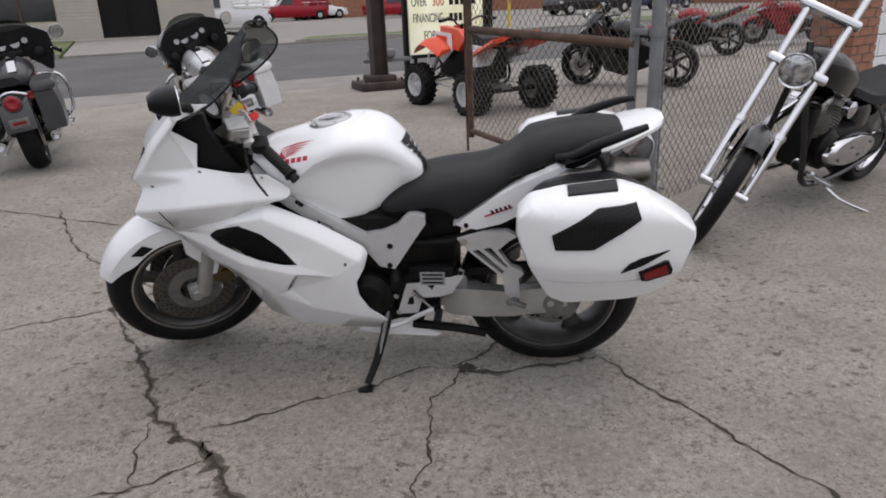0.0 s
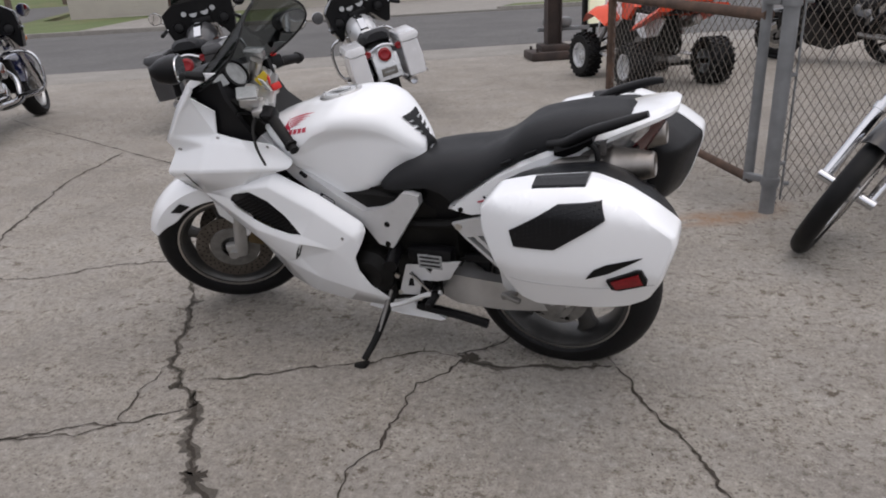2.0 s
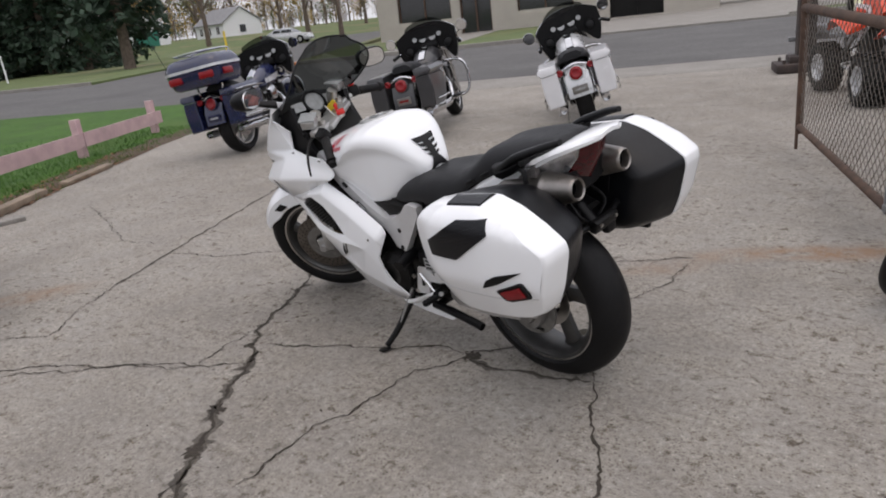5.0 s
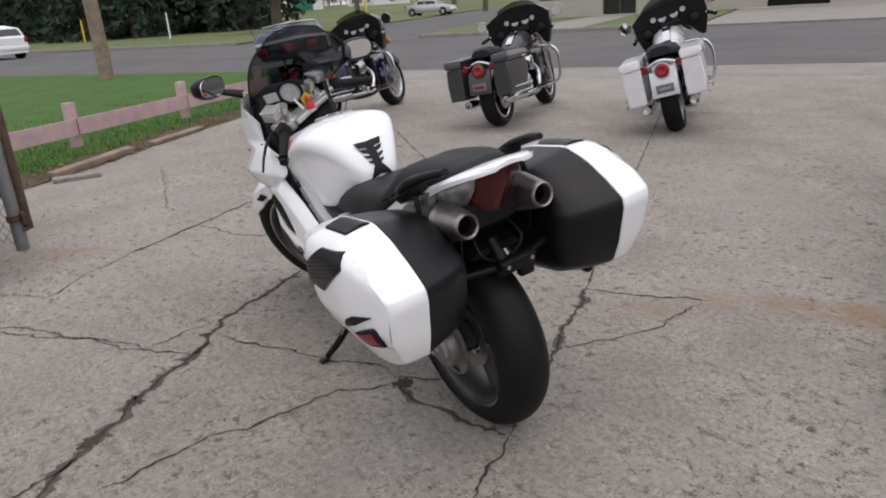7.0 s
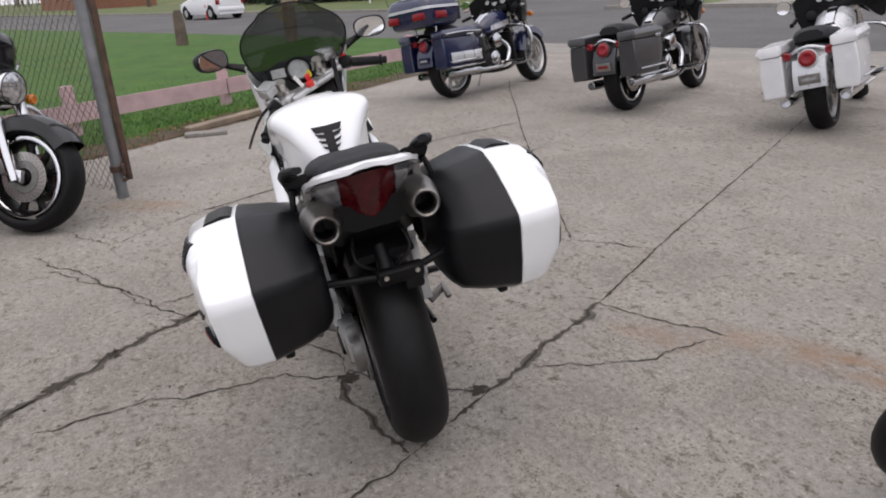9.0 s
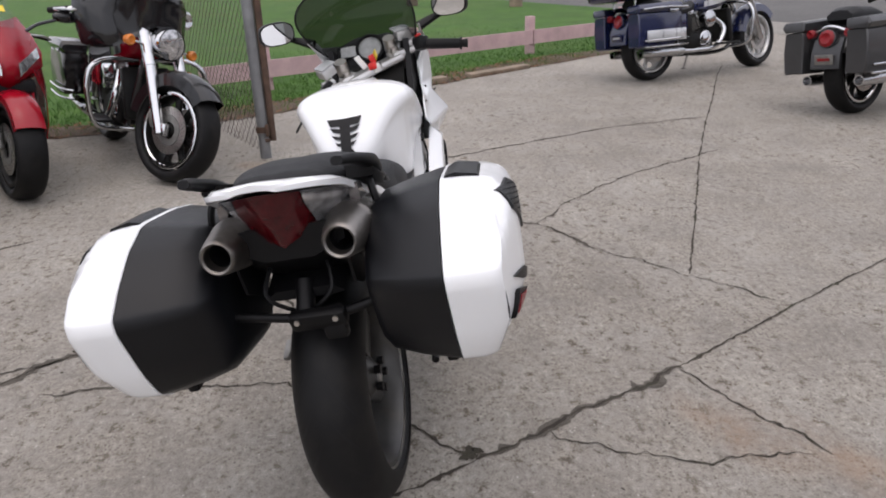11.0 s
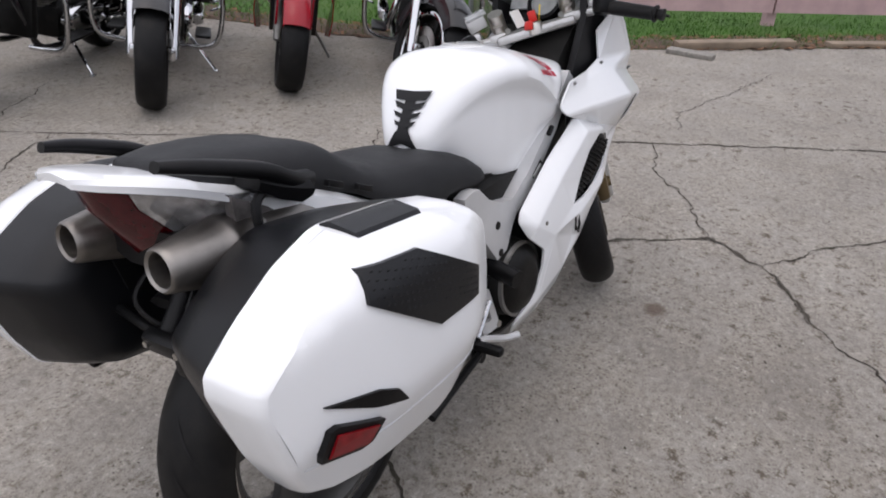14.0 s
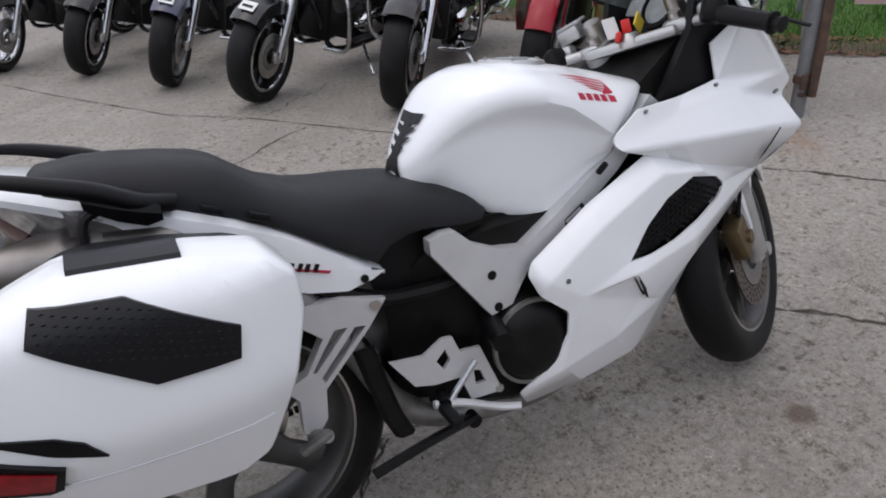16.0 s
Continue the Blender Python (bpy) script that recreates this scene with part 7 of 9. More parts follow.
SKIRT_FACES = ("T0 T1 B0 V1 V0", "T1 T2 B1 B0", "T2 T3 B2 B1", "T3 T4 B3 B2", "T4 Q B3", "B0 V2 V1", "B0 B1 V3 V2", "B1 B2 V4 V3", "B2 V5 V4", "B2 B3 W V5", "V5 W S0", "B3 Q E1", "B3 E1 E2 W", "V5 S0 V6", "V6 S0 R2 V7", "V7 R2 V8", "V8 R2 R1 V9",
               "V9 R1 T0 V0", "R1 G1 T0", "R1 R2 D0 G1", "R2 S0 S1 D0", "W S2 S3", "W S0 S2", "S0 S1 S3 S2", "S1 D1 D0", "S3 S1 D1 D2", "W S3 D2", "W D2 D3 E3", "W E3 E2", "D3 E4 E3", "D3 E5 E4", "G1 D0 G0", "G0 D0 D1 F3", "D1 D2 F2 F3", "D2 D3 F1 F2", "D3 E5 F0 F1")
COWL = dict(
    A=(1.412, 0.165, 0.780), B=(1.315, 0.172, 0.905), C=(1.215, 0.190, 1.000), D=(1.150, 0.198, 1.033), E=(1.080, 0.203, 1.034), A2=(1.365, 0.190, 0.806), B2=(1.270, 0.206, 0.905), C2=(1.195, 0.206, 0.975),
    D2=(1.125, 0.203, 1.012), F=(1.232, 0.190, 0.938), F2=(1.160, 0.166, 0.895), G=(1.190, 0.165, 0.814), H=(1.060, 0.180, 0.802), N=(0.938, 0.190, 0.798), I=(0.862, 0.196, 0.748), A3=(1.376, 0.168, 0.748), K=(1.205, 0.196, 0.786), L=(1.030, 0.196, 0.762),
    R0=(1.410, 0.205, 0.676), R1=(1.230, 0.246, 0.704), R2=(1.030, 0.226, 0.716), R3=(0.880, 0.208, 0.722), U0=(1.395, 0.192, 0.650), U1=(1.292, 0.172, 0.588), U2=(1.090, 0.205, 0.650), U3=(0.957, 0.196, 0.702))
COWL_FACES = ("A B B2 A2", "B C C2 B2", "C D D2 C2", "D E D2", "A2 B2 F G", "B2 C2 F", "F F2 G", "A2 G K", "A A2 K A3", "K G H L", "L H N I", "A3 K R1 R0", "K L R2 R1", "L I R3 R2", "R0 R1 U1 U0", "R1 R2 U2 U1", "R2 R3 U3 U2")


def facets(verts, faces, side, th=0.005, soft=0.012):
    """A folded sheet from named corners, its folds rounded, with thickness."""
    bm = bmesh.new()
    vs = {k: bm.verts.new((x, y, z)) for k, (x, y, z) in verts.items()}
    for f in faces:
        bm.faces.new([vs[k] for k in f.split()])
    bmesh.ops.recalc_face_normals(bm, faces=bm.faces)
    bmesh.ops.bevel(bm, geom=[e for e in bm.edges if not e.is_boundary], offset=soft, segments=3, profile=0.5, affect="EDGES", clamp_overlap=True)
    bmesh.ops.triangulate(bm, faces=[f for f in bm.faces if len(f.verts) > 4])
    vl, rim = list(bm.verts), [e for e in bm.edges if e.is_boundary]
    fl = list(bm.faces)
    dup = {v: bm.verts.new((v.co.x, v.co.y - th, v.co.z)) for v in vl}
    for f in fl:
        bm.faces.new([dup[v] for v in reversed(f.verts)])
    for e in rim:
        p, q = e.verts
        bm.faces.new((p, q, dup[q], dup[p]))
    if side < 0:
        bmesh.ops.scale(bm, vec=(1, -1, 1), verts=bm.verts)
    return bm


for s in (1, -1):
    skirt = {k: ((v[0] + 0.030, *v[1:]) if s < 0 and k in ("E2", "E3", "E4") else v) for k, v in SKIRT.items()}
    low = part("lower_fairing", facets(skirt, SKIRT_FACES, s, 0.006, 0.006), "white", hero, "white lower fairing with mesh vent", sharp=60)
    part("vent_mesh", panel([(x, z) for x, z in VENT], lambda x, z: LOW(x, z) - 0.028, 0.004, side=s), "decal_black", low, "black vent mesh")
    bm = bmesh.new()
    for i in range(22):
        for j in range(9):
            x, z = 0.885 + 0.0135 * i, 0.502 + 0.014 * j + (0.007 if i % 2 else 0)
            up, dn = np.interp(x, [0.868, 0.925, 0.985, 1.057, 1.178], [0.486, 0.556, 0.604, 0.634, 0.583]), np.interp(x, [0.868, 0.93, 1.0, 1.075, 1.178], [0.486, 0.490, 0.504, 0.53, 0.583])
            if dn + 0.006 < z < up - 0.006:
                box((x, s * (LOW(x, z) - 0.022), z), (0.0095, 0.004, 0.0055), bm=bm)
    tagged(part("mesh_grille", bm, "black_plastic", low), kind="stuff")
    part("slot_back", loft([[(0.880, s * 0.226, 0.452), (0.887, s * 0.236, 0.454)], [(0.903, s * 0.214, 0.415), (0.912, s * 0.228, 0.417)], [(0.924, s * 0.201, 0.381), (0.930, s * 0.214, 0.383)]], closed=False, cap=False), "decal_black", low)
    part("fairing_bolt", cyl((0.712, s * 0.222, 0.495), (0.712, s * 0.2305, 0.495), 0.0055, seg=12), "engine_grey", low)
    if s > 0:
        part("belly_panel", panel([(0.70, 0.225), (0.60, 0.235), (0.42, 0.155), (0.44, 0.145), (0.60, 0.150), (0.72, 0.165)], 0.128, 0.02, side=s), "white", low)
    up = part("upper_fairing", facets(COWL, COWL_FACES, s), "white", hero, "white folded upper fairing", sharp=60)
    for q in ((1.165, 0.174, 0.806), (0.955, 0.190, 0.790), (1.33, 0.192, 0.765)):
        part("fairing_screw", cyl((q[0], s * (q[1] - 0.004), q[2] - 0.004), (q[0], s * (q[1] + 0.006), q[2] + 0.003), 0.004, seg=10), "engine_grey", up)
    part("panel_gap", tube([(1.31, s * 0.2265, 0.689), (1.30, s * 0.202, 0.640), (1.285, s * 0.1605, 0.578)], 0.0016, 5), "decal_black", up)
    # black cockpit liner
    liner = [(1.36, 0.79), (1.28, 0.89), (1.20, 0.965), (1.13, 0.99), (1.12, 0.93), (1.04, 0.80), (0.97, 0.74), (0.97, 0.71), (1.15, 0.66), (1.32, 0.70)]
    part("cockpit_liner", panel(liner, lambda x, z: 0.146 + 0.02 * (z - 0.8), 0.02, side=s), "decal_black", hero)
part("belly_pan", loft([[(x, y, z) for y, z in ((w, z0 + 0.05), (w * 0.8, z0), (-w * 0.8, z0), (-w, z0 + 0.05), (-w * 0.9, z0 + 0.06), (w * 0.9, z0 + 0.06))] for x, w, z0 in ((1.06, 0.095, 0.215), (0.94, 0.12, 0.175), (0.75, 0.13, 0.165), (0.62, 0.125, 0.17))]), "white", hero)
# nose between the two sides, with a pair of swept headlamps
secs = []
for x, y, z, bulge in ((1.297, 0.165, 0.584, 0.05), (1.345, 0.180, 0.612, 0.06), (1.398, 0.194, 0.655, 0.065), (1.408, 0.200, 0.680, 0.065), (1.378, 0.166, 0.748, 0.07), (1.413, 0.163, 0.782, 0.055), (1.315, 0.168, 0.905, 0.10), (1.213, 0.186, 1.000, 0.12)):
    secs.append([(x + bulge * (1 - abs(k / 8) ** 1.25), y * k / 8, z - 0.02 * (1 - (k / 8) ** 2)) for k in range(-8, 9)])
nose = part("nose", loft(secs, closed=False, cap=False), "white", hero, "white nose cowl")
for s in (1, -1):
    rows = []
    for i in range(7):
        t = i / 6
        x, y, z, bulge = 1.413 - 0.085 * t, 0.163 + 0.005 * t, 0.782 + 0.10 * t, 0.055 + 0.04 * t
        rows.append([(x + 0.004 + bulge * (1 - k ** 1.25), s * y * k, z - 0.02 * (1 - k * k)) for k in (0.25 + 0.3 * t, 0.5 + 0.15 * t, 0.75, 0.97)])
    part("headlamp", loft(rows, closed=False, cap=False), "window", nose, "dark swept headlamp lens")

# smoked screen: leaning back, round-topped
scr = bmesh.new()
rows = []
for i in range(15):
    v = i / 14
    wid = (0.155 + 0.045 * math.sin(math.pi * min(1, v * 1.15) * 0.75)) * (1 if v < 0.5 else max(0.22, 1 - ((v - 0.5) / 0.5) ** 2.8) ** 0.42)
    row = []
    for k in range(-10, 11):
        q = k / 10
        row.append((1.345 - 0.355 * v ** 0.9 - 0.155 * (q * wid / 0.19) ** 2 * (1 - 0.35 * v), q * wid, 0.945 + 0.272 * v ** 1.05 + 0.017 * (1 - q * q)))
    rows.append(row)
loft(rows, scr, closed=False, cap=False)
screen = part("windscreen", scr, "screen", hero, "dark smoked windscreen", sharp=80)
screen.visible_shadow = False
edge = [rows[i][-1] for i in range(1, 15)] + [rows[14][k] for k in range(19, 0, -3)] + [rows[i][0] for i in range(14, 0, -1)]
part("screen_rim", tube(edge, 0.0035, 6, n=2), "decal_black", screen)

# mirrors
for s in (1, -1):
    o = V(1.125, s * 0.316, 1.081)
    tilt = Matrix.Translation(o) @ Matrix.Rotation(radians(30 if s > 0 else -14), 4, "Z") @ Matrix.Rotation(radians(-1), 4, "Y")
    prof = [(math.copysign(abs(math.cos(a)) ** 0.7, math.cos(a)) * 0.064, math.copysign(abs(math.sin(a)) ** 0.75, math.sin(a)) * 0.040) for a in [2 * math.pi * i / 24 for i in range(24)]]
    mir = part("mirror", loft([[(-0.012, y, z) for y, z in prof], [(0.01, y * 1.02, z * 1.03) for y, z in prof], [(0.045, y * 0.86, z * 0.82) for y, z in prof], [(0.068, y * 0.45, z * 0.42) for y, z in prof]]), "black_plastic", hero, "black handlebar-height mirror", m=tilt)
    part("mirror_glass", loft([[(-0.0125, y * 0.93, z * 0.92) for y, z in prof], [(-0.0155, y * 0.91, z * 0.90) for y, z in prof]]), "mirror", mir, m=tilt)
    part("mirror_stalk", tube([(1.165, s * 0.275, 1.05), (1.155, s * 0.238, 1.038), (1.14, s * 0.195, 1.022)], [0.012, 0.02], 8, flat=0.7), "black_plastic", mir)

# cockpit
dash = part("dashboard", loft([[(x, y, z) for y, z in ((0.135 * k, z0 - 0.06), (0.135 * k, z0), (0.07 * k, z0 + 0.022), (-0.07 * k, z0 + 0.022), (-0.135 * k, z0), (-0.135 * k, z0 - 0.06))] for x, z0, k in ((1.165, 0.905, 0.9), (1.185, 0.945, 1.0), (1.24, 0.985, 1.0), (1.30, 0.985, 0.8))]), "black_plastic", hero, "black instrument panel")
gm = Matrix.Translation((1.175, 0.0, 0.972)) @ Matrix.Rotation(radians(-58), 4, "Y")
g = part("tachometer", lathe([(0, 0.0), (0.0, 0.036), (0.006, 0.041), (0.0, 0.045), (-0.02, 0.045)], axis=(0, 0, 1), seg=28), "gauge", dash, "round grey tachometer", m=gm)
for s in (1, -1):
    part("display", box((0, s * 0.082, -0.002), (0.042, 0.06, 0.012), 0.005), "gauge", dash, m=gm)
part("gauge_surround", lathe([(0.002, 0.043), (0.012, 0.046), (0.008, 0.054), (-0.02, 0.056)], axis=(0, 0, 1), seg=28), "black_plastic", dash, m=gm)
clamp = part("top_clamp", merge(box((1.085, 0, 0.905), (0.10, 0.22, 0.026), 0.01), cyl((1.105, 0.10, 0.87), (1.085, 0.10, 0.925), 0.032), cyl((1.105, -0.10, 0.87), (1.085, -0.10, 0.925), 0.032)), "alloy", hero, "silver top clamp", m=ST)
for s in (1, -1):
    part("fork_cap", cyl((1.092, s * 0.10, 0.915), (1.079, s * 0.10, 0.945), 0.02, 0.014, 12), "steel", clamp, m=ST)
    bar = part("handlebar", merge(cyl((1.085, s * 0.10, 0.912), (1.038, s * 0.199, 0.911), 0.0125), box((1.085, s * 0.105, 0.912), (0.06, 0.05, 0.03), 0.01)), "alloy", hero, "silver clip-on handlebar", m=ST)
    part("bar_grip", lathe([(0, 0.0), (0.0, 0.017), (0.01, 0.019), (0.118, 0.0175), (0.122, 0.022), (0.128, 0.022), (0.128, 0.013), (0.148, 0.016), (0.15, 0.0)], V(1.035, s * 0.205, 0.908), V(-0.067, s * 0.136, -0.061), 16), "rubber", bar, m=ST)
    part("switch_box", box((1.045, s * 0.190, 0.918), (0.05, 0.05, 0.05), 0.012, (s * -22, 0, s * -26)), "black_plastic", bar, m=ST)
    part("lever", tube([(1.085, s * 0.185, 0.925), (1.10, s * 0.235, 0.905), (1.095, s * 0.295, 0.87), (1.072, s * 0.355, 0.836)], [0.007, 0.0045], 8, flat=0.7), "engine", bar, m=ST)
    part("lever_perch", box((1.078, s * 0.175, 0.930), (0.04, 0.05, 0.03), 0.01), "alloy", bar, m=ST)
    res = part("fluid_reservoir", box((1.10, s * 0.158, 0.970), (0.06, 0.055, 0.035), 0.007, (s * -10, -10, s * 8)), "alloy", bar, "grey fluid reservoir", m=ST)
    part("reservoir_cap", box((1.10, s * 0.155, 0.991), (0.066, 0.06, 0.008), 0.003, (s * -10, -10, s * 8)), "gauge", res, m=ST)
    part("control_cable", tube([(1.06, s * 0.185, 0.92), (1.14, s * 0.17, 0.93), (1.16, s * 0.10, 0.87), (1.10, s * 0.04, 0.80)], 0.0045, 6), "black_plastic", bar, m=ST)
part("kill_switch", box((1.045, -0.190, 0.947), (0.02, 0.02, 0.012), 0.003), "red_tag", hero, m=ST)
key = part("ignition_lock", lathe([(0, 0), (0.0, 0.02), (-0.01, 0.024), (-0.03, 0.024)], (1.05, 0, 0.928), (0, 0, 1), 16), "steel", hero, m=ST)
part("key", merge(box((1.05, 0, 0.945), (0.006, 0.022, 0.03), 0.003), box((1.03, 0.015, 0.925), (0.035, 0.012, 0.025), 0.005, (20, 0, 30))), "red_tag", key, "red-headed key", m=ST)
part("key_tag", box((1.075, -0.02, 0.945), (0.045, 0.004, 0.03), 0.0, (20, 30, 10)), "yellow", key, "yellow key tag", m=ST)
part("paper_tag", box((1.06, 0.04, 0.95), (0.004, 0.03, 0.05), 0.0, (0, 20, 40)), "paper", key, "white paper tag", m=ST)

# ---- other motorcycles ----
def stood(rear, front, lean):
    """Pose of a bike from the places where its tyres touch the ground; lean to its left in degrees."""
    a = math.atan2(front[1] - rear[1], front[0] - rear[0])
    return Matrix.Translation((*rear, 0)) @ Matrix.Rotation(a, 4, "Z") @ Matrix.Rotation(radians(-lean), 4, "X"), math.hypot(front[0] - rear[0], front[1] - rear[1])


def fender_arc(parent, name, mat, at, r, w, a0, a1, m=None, label="", drop=0.05, n=14):
    secs = []
    for i in range(n + 1):
        a = radians(a0 + (a1 - a0) * i / n)
        rows = [(-w, r - drop), (-w * 0.96, r - 0.012), (-w * 0.6, r + 0.008), (0, r + 0.016), (w * 0.6, r + 0.008), (w * 0.96, r - 0.012), (w, r - drop)]
        rows += [(y * 0.95, q - 0.006) for y, q in rows[::-1]]
        secs.append([(at[0] + math.cos(a) * q, y, at[2] + math.sin(a) * q) for y, q in rows])
    return part(name, loft(secs), mat, parent, label, m=m)


def v_twin(parent, x, chrome="chrome", dark="engine", fins="engine_grey"):
    eng = part("engine", merge(lathe([(-0.13, 0.0), (-0.13, 0.09), (-0.10, 0.125), (0.10, 0.125), (0.13, 0.09), (0.13, 0.0)], (x, 0, 0.36), (0, 1, 0), 22), box((x - 0.27, 0, 0.37), (0.26, 0.22, 0.20), 0.03)), dark, parent, "dark v-twin engine")
    for s in (-1, 1):
        d = V(s * math.sin(radians(23)), 0, math.cos(radians(23)))
        prof = []
        for i in range(10):
            a = 0.09 + 0.017 * i
            prof += [(a, 0.066), (a, 0.088), (a + 0.008, 0.088), (a + 0.008, 0.066)]
        part("cylinder", lathe([(0.05, 0.0), (0.05, 0.066), *prof, (0.29, 0.066), (0.29, 0.0)], (x, 0, 0.36), d, 18), fins, eng, "finned engine cylinder")
        part("rocker_box", box(tuple(V(x, 0, 0.36) + d * 0.315), (0.13, 0.15, 0.065), 0.02, (0, s * 23, 0)), chrome, eng)
        part("pushrod_tube", cyl((x + s * 0.03, -0.09, 0.42), tuple(V(x, -0.085, 0.36) + d * 0.29), 0.012, seg=8), chrome, eng)
        part("intake", tube([(x, -0.06, 0.56), (x + s * 0.05, -0.04, 0.58)], 0.025, 8), chrome, eng)
    part("air_cleaner", lathe([(0.0, 0.0), (0.008, 0.06), (0.0, 0.082), (-0.05, 0.085)], (x + 0.0, -0.19, 0.56), (0, -1, 0), 22), chrome, eng, "round chrome air cleaner")
    part("cam_cover", lathe([(0, 0), (0.006, 0.06), (-0.006, 0.085), (-0.03, 0.09)], (x, -0.14, 0.36), (0, -1, 0), 20), chrome, eng)
    secs = [[(x + dx * k - 0.18, 0.135 + e, 0.355 + dz * k) for dx, dz in [(0.30 * math.cos(a), 0.095 * math.sin(a)) for a in [2 * math.pi * i / 20 for i in range(20)]]] for k, e in ((1, 0), (1, 0.03), (0.9, 0.05), (0.5, 0.055))]
    part("primary_cover", loft(secs), chrome, eng, "polished primary cover")
    return eng


def cruiser(rear, front, label, group="", lean=8.0, paint="gloss_black", bag_paint=None, fairing=None, tour=False, bars=True, steer=0.0, wire=False, rim="alloy", fender_paint=None, shield=False, tank_panel=None, fork="chrome", tag=False):
    m, wb = stood(rear, front, lean)
    fp = fender_paint or paint
    b = thing("cruiser_motorcycle", label, "motorcycle", m, group)
    hp = V(wb - 0.40, 0, 0.93)
    ax = V(-math.sin(radians(28)), 0, math.cos(radians(28)))
    S = Matrix.Translation(hp) @ Matrix.Rotation(radians(steer), 4, ax) @ Matrix.Translation(-hp)
    spoke_wheel(b, (0, 0, 0.315), 0.315, 0.16, 9, rim, hub_w=0.09, disc=((-0.085, 0.14),), wire=wire, disc_mat="steel", seg=32, lip="chrome" if rim == "engine" else "")
    spoke_wheel(b, (wb, 0, 0.32), 0.32, 0.160, 9, rim, m=S, hub_w=0.07, disc=((0.062, 0.145), (-0.062, 0.145)), wire=wire, disc_mat="steel", seg=32, lip="chrome" if rim == "engine" else "")
    ff = fender_arc(b, "front_fender", fp, (wb, 0, 0.32), 0.355, 0.095, 40 if fairing else 50, 168, S, drop=0.085)
    if tag:
        t = part("price_tag", box((wb + 0.16, 0.0, 0.665), (0.075, 0.10, 0.003), 0.0, (0, 27, 0)), "paper", ff, "white tag on the fender", m=S)
        part("tag_bar", box((wb + 0.166, 0.0, 0.666), (0.02, 0.07, 0.003), 0.0, (0, 27, 0)), "decal_black", t, m=S)
    rf = fender_arc(b, "rear_fender", fp, (0, 0, 0.315), 0.36, 0.11, -8 if not tour else 10, 150, drop=0.10)
    fa, fb = V(wb, 0, 0.32), V(wb - 0.36, 0, 1.0)
    for s in (1, -1):
        lo = fa.lerp(fb, 0.52)
        leg = part("fork_slider", merge(cyl((fa.x - 0.02, s * 0.108, fa.z - 0.03), (lo.x, s * 0.115, lo.z), 0.031, 0.034), box((fa.x, s * 0.10, fa.z), (0.06, 0.045, 0.08), 0.015)), fork, b, m=S)
        top = fa.lerp(fb, 0.80 if fairing else 1.0)
        part("fork_tube", cyl((lo.x, s * 0.115, lo.z), (top.x, s * 0.115, top.z), 0.036 if fairing or shield else 0.024), fork if (fairing or shield) else "chrome", leg, m=S)
        part("caliper", box((wb - 0.11, s * 0.085, 0.37), (0.07, 0.05, 0.10), 0.014, (0, -30, 0)), "engine_grey", leg, m=S)
        part("turn_signal", lathe([(0, 0.0), (0.012, 0.025), (0.0, 0.034), (-0.03, 0.03), (-0.05, 0.0)], (wb - 0.24, s * 0.235, 1.02 if shield else (0.80 if fairing else 0.88)), (1, 0, 0), 14), "lens_amber", b, "amber turn signal", m=S)
        part("signal_stalk", cyl((wb - 0.26, s * 0.22, 1.02 if shield else (0.80 if fairing else 0.88)), (wb - 0.27, s * 0.11, 1.02 if shield else (0.80 if fairing else 0.88)), 0.009, seg=8), "chrome", b, m=S)
    part("triple_clamp", merge(box((wb - 0.30, 0, 0.86), (0.07, 0.28, 0.05), 0.015, (0, -28, 0)), box((wb - 0.37, 0, 1.0), (0.08, 0.28, 0.035), 0.012, (0, -28, 0))), "chrome" if fork == "chrome" else "gloss_black", b, m=S)
    lz = 0.83 if fairing else 0.895
    hl = part("headlight", lathe([(0.0, 0.10), (-0.02, 0.105), (-0.08, 0.10), (-0.15, 0.06), (-0.17, 0.0)], (wb - 0.165, 0, lz), (1, 0, 0), 24), "chrome", b, "round chrome headlight", m=S)
    part("headlight_lens", lathe([(0.024, 0.0), (0.018, 0.05), (0.0, 0.092), (-0.004, 0.0)], (wb - 0.165, 0, lz), (1, 0, 0), 22), "lens_lamp", hl, "clear headlight lens", m=S)
    for i in range(3 if shield else 0):
        a = 2 * math.pi * i / 3 + 0.5
        part("lamp_element", lathe([(0.012, 0.0), (0.010, 0.026), (0.0, 0.032)], (wb - 0.15, 0.042 * math.cos(a), lz + 0.042 * math.sin(a)), (1, 0, 0), 12), "gauge", hl, m=S)
    hz = -0.16 if fairing else 0.0
    BT = S @ Matrix.Translation((0, 0, hz))
    bar = part("handlebar", tube([(wb - 0.78, 0.40, 1.03), (wb - 0.66, 0.37, 1.06), (wb - 0.50, 0.20, 1.13), (wb - 0.44, 0.08, 1.04), (wb - 0.44, -0.08, 1.04), (wb - 0.50, -0.20, 1.13), (wb - 0.66, -0.37, 1.06), (wb - 0.78, -0.40, 1.03)], 0.0135, 8), "chrome", b, m=BT)
    for s in (1, -1):
        part("grip", cyl((wb - 0.79, s * 0.402, 1.028), (wb - 0.655, s * 0.365, 1.06), 0.019, seg=12), "rubber", bar, m=BT)
        part("lever", tube([(wb - 0.62, s * 0.34, 1.07), (wb - 0.60, s * 0.37, 1.06), (wb - 0.72, s * 0.42, 1.04)], 0.008, 6), "chrome", bar, m=BT)
        mz, my, mx = (1.20, 0.44, wb - 0.60)
        mir = part("mirror", lathe([(0, 0.0), (0.02, 0.045), (0.0, 0.065), (-0.01, 0.062)], (mx, s * my, mz), (1, 0, 0.1), 18), "chrome", b, "chrome mirror", m=BT)
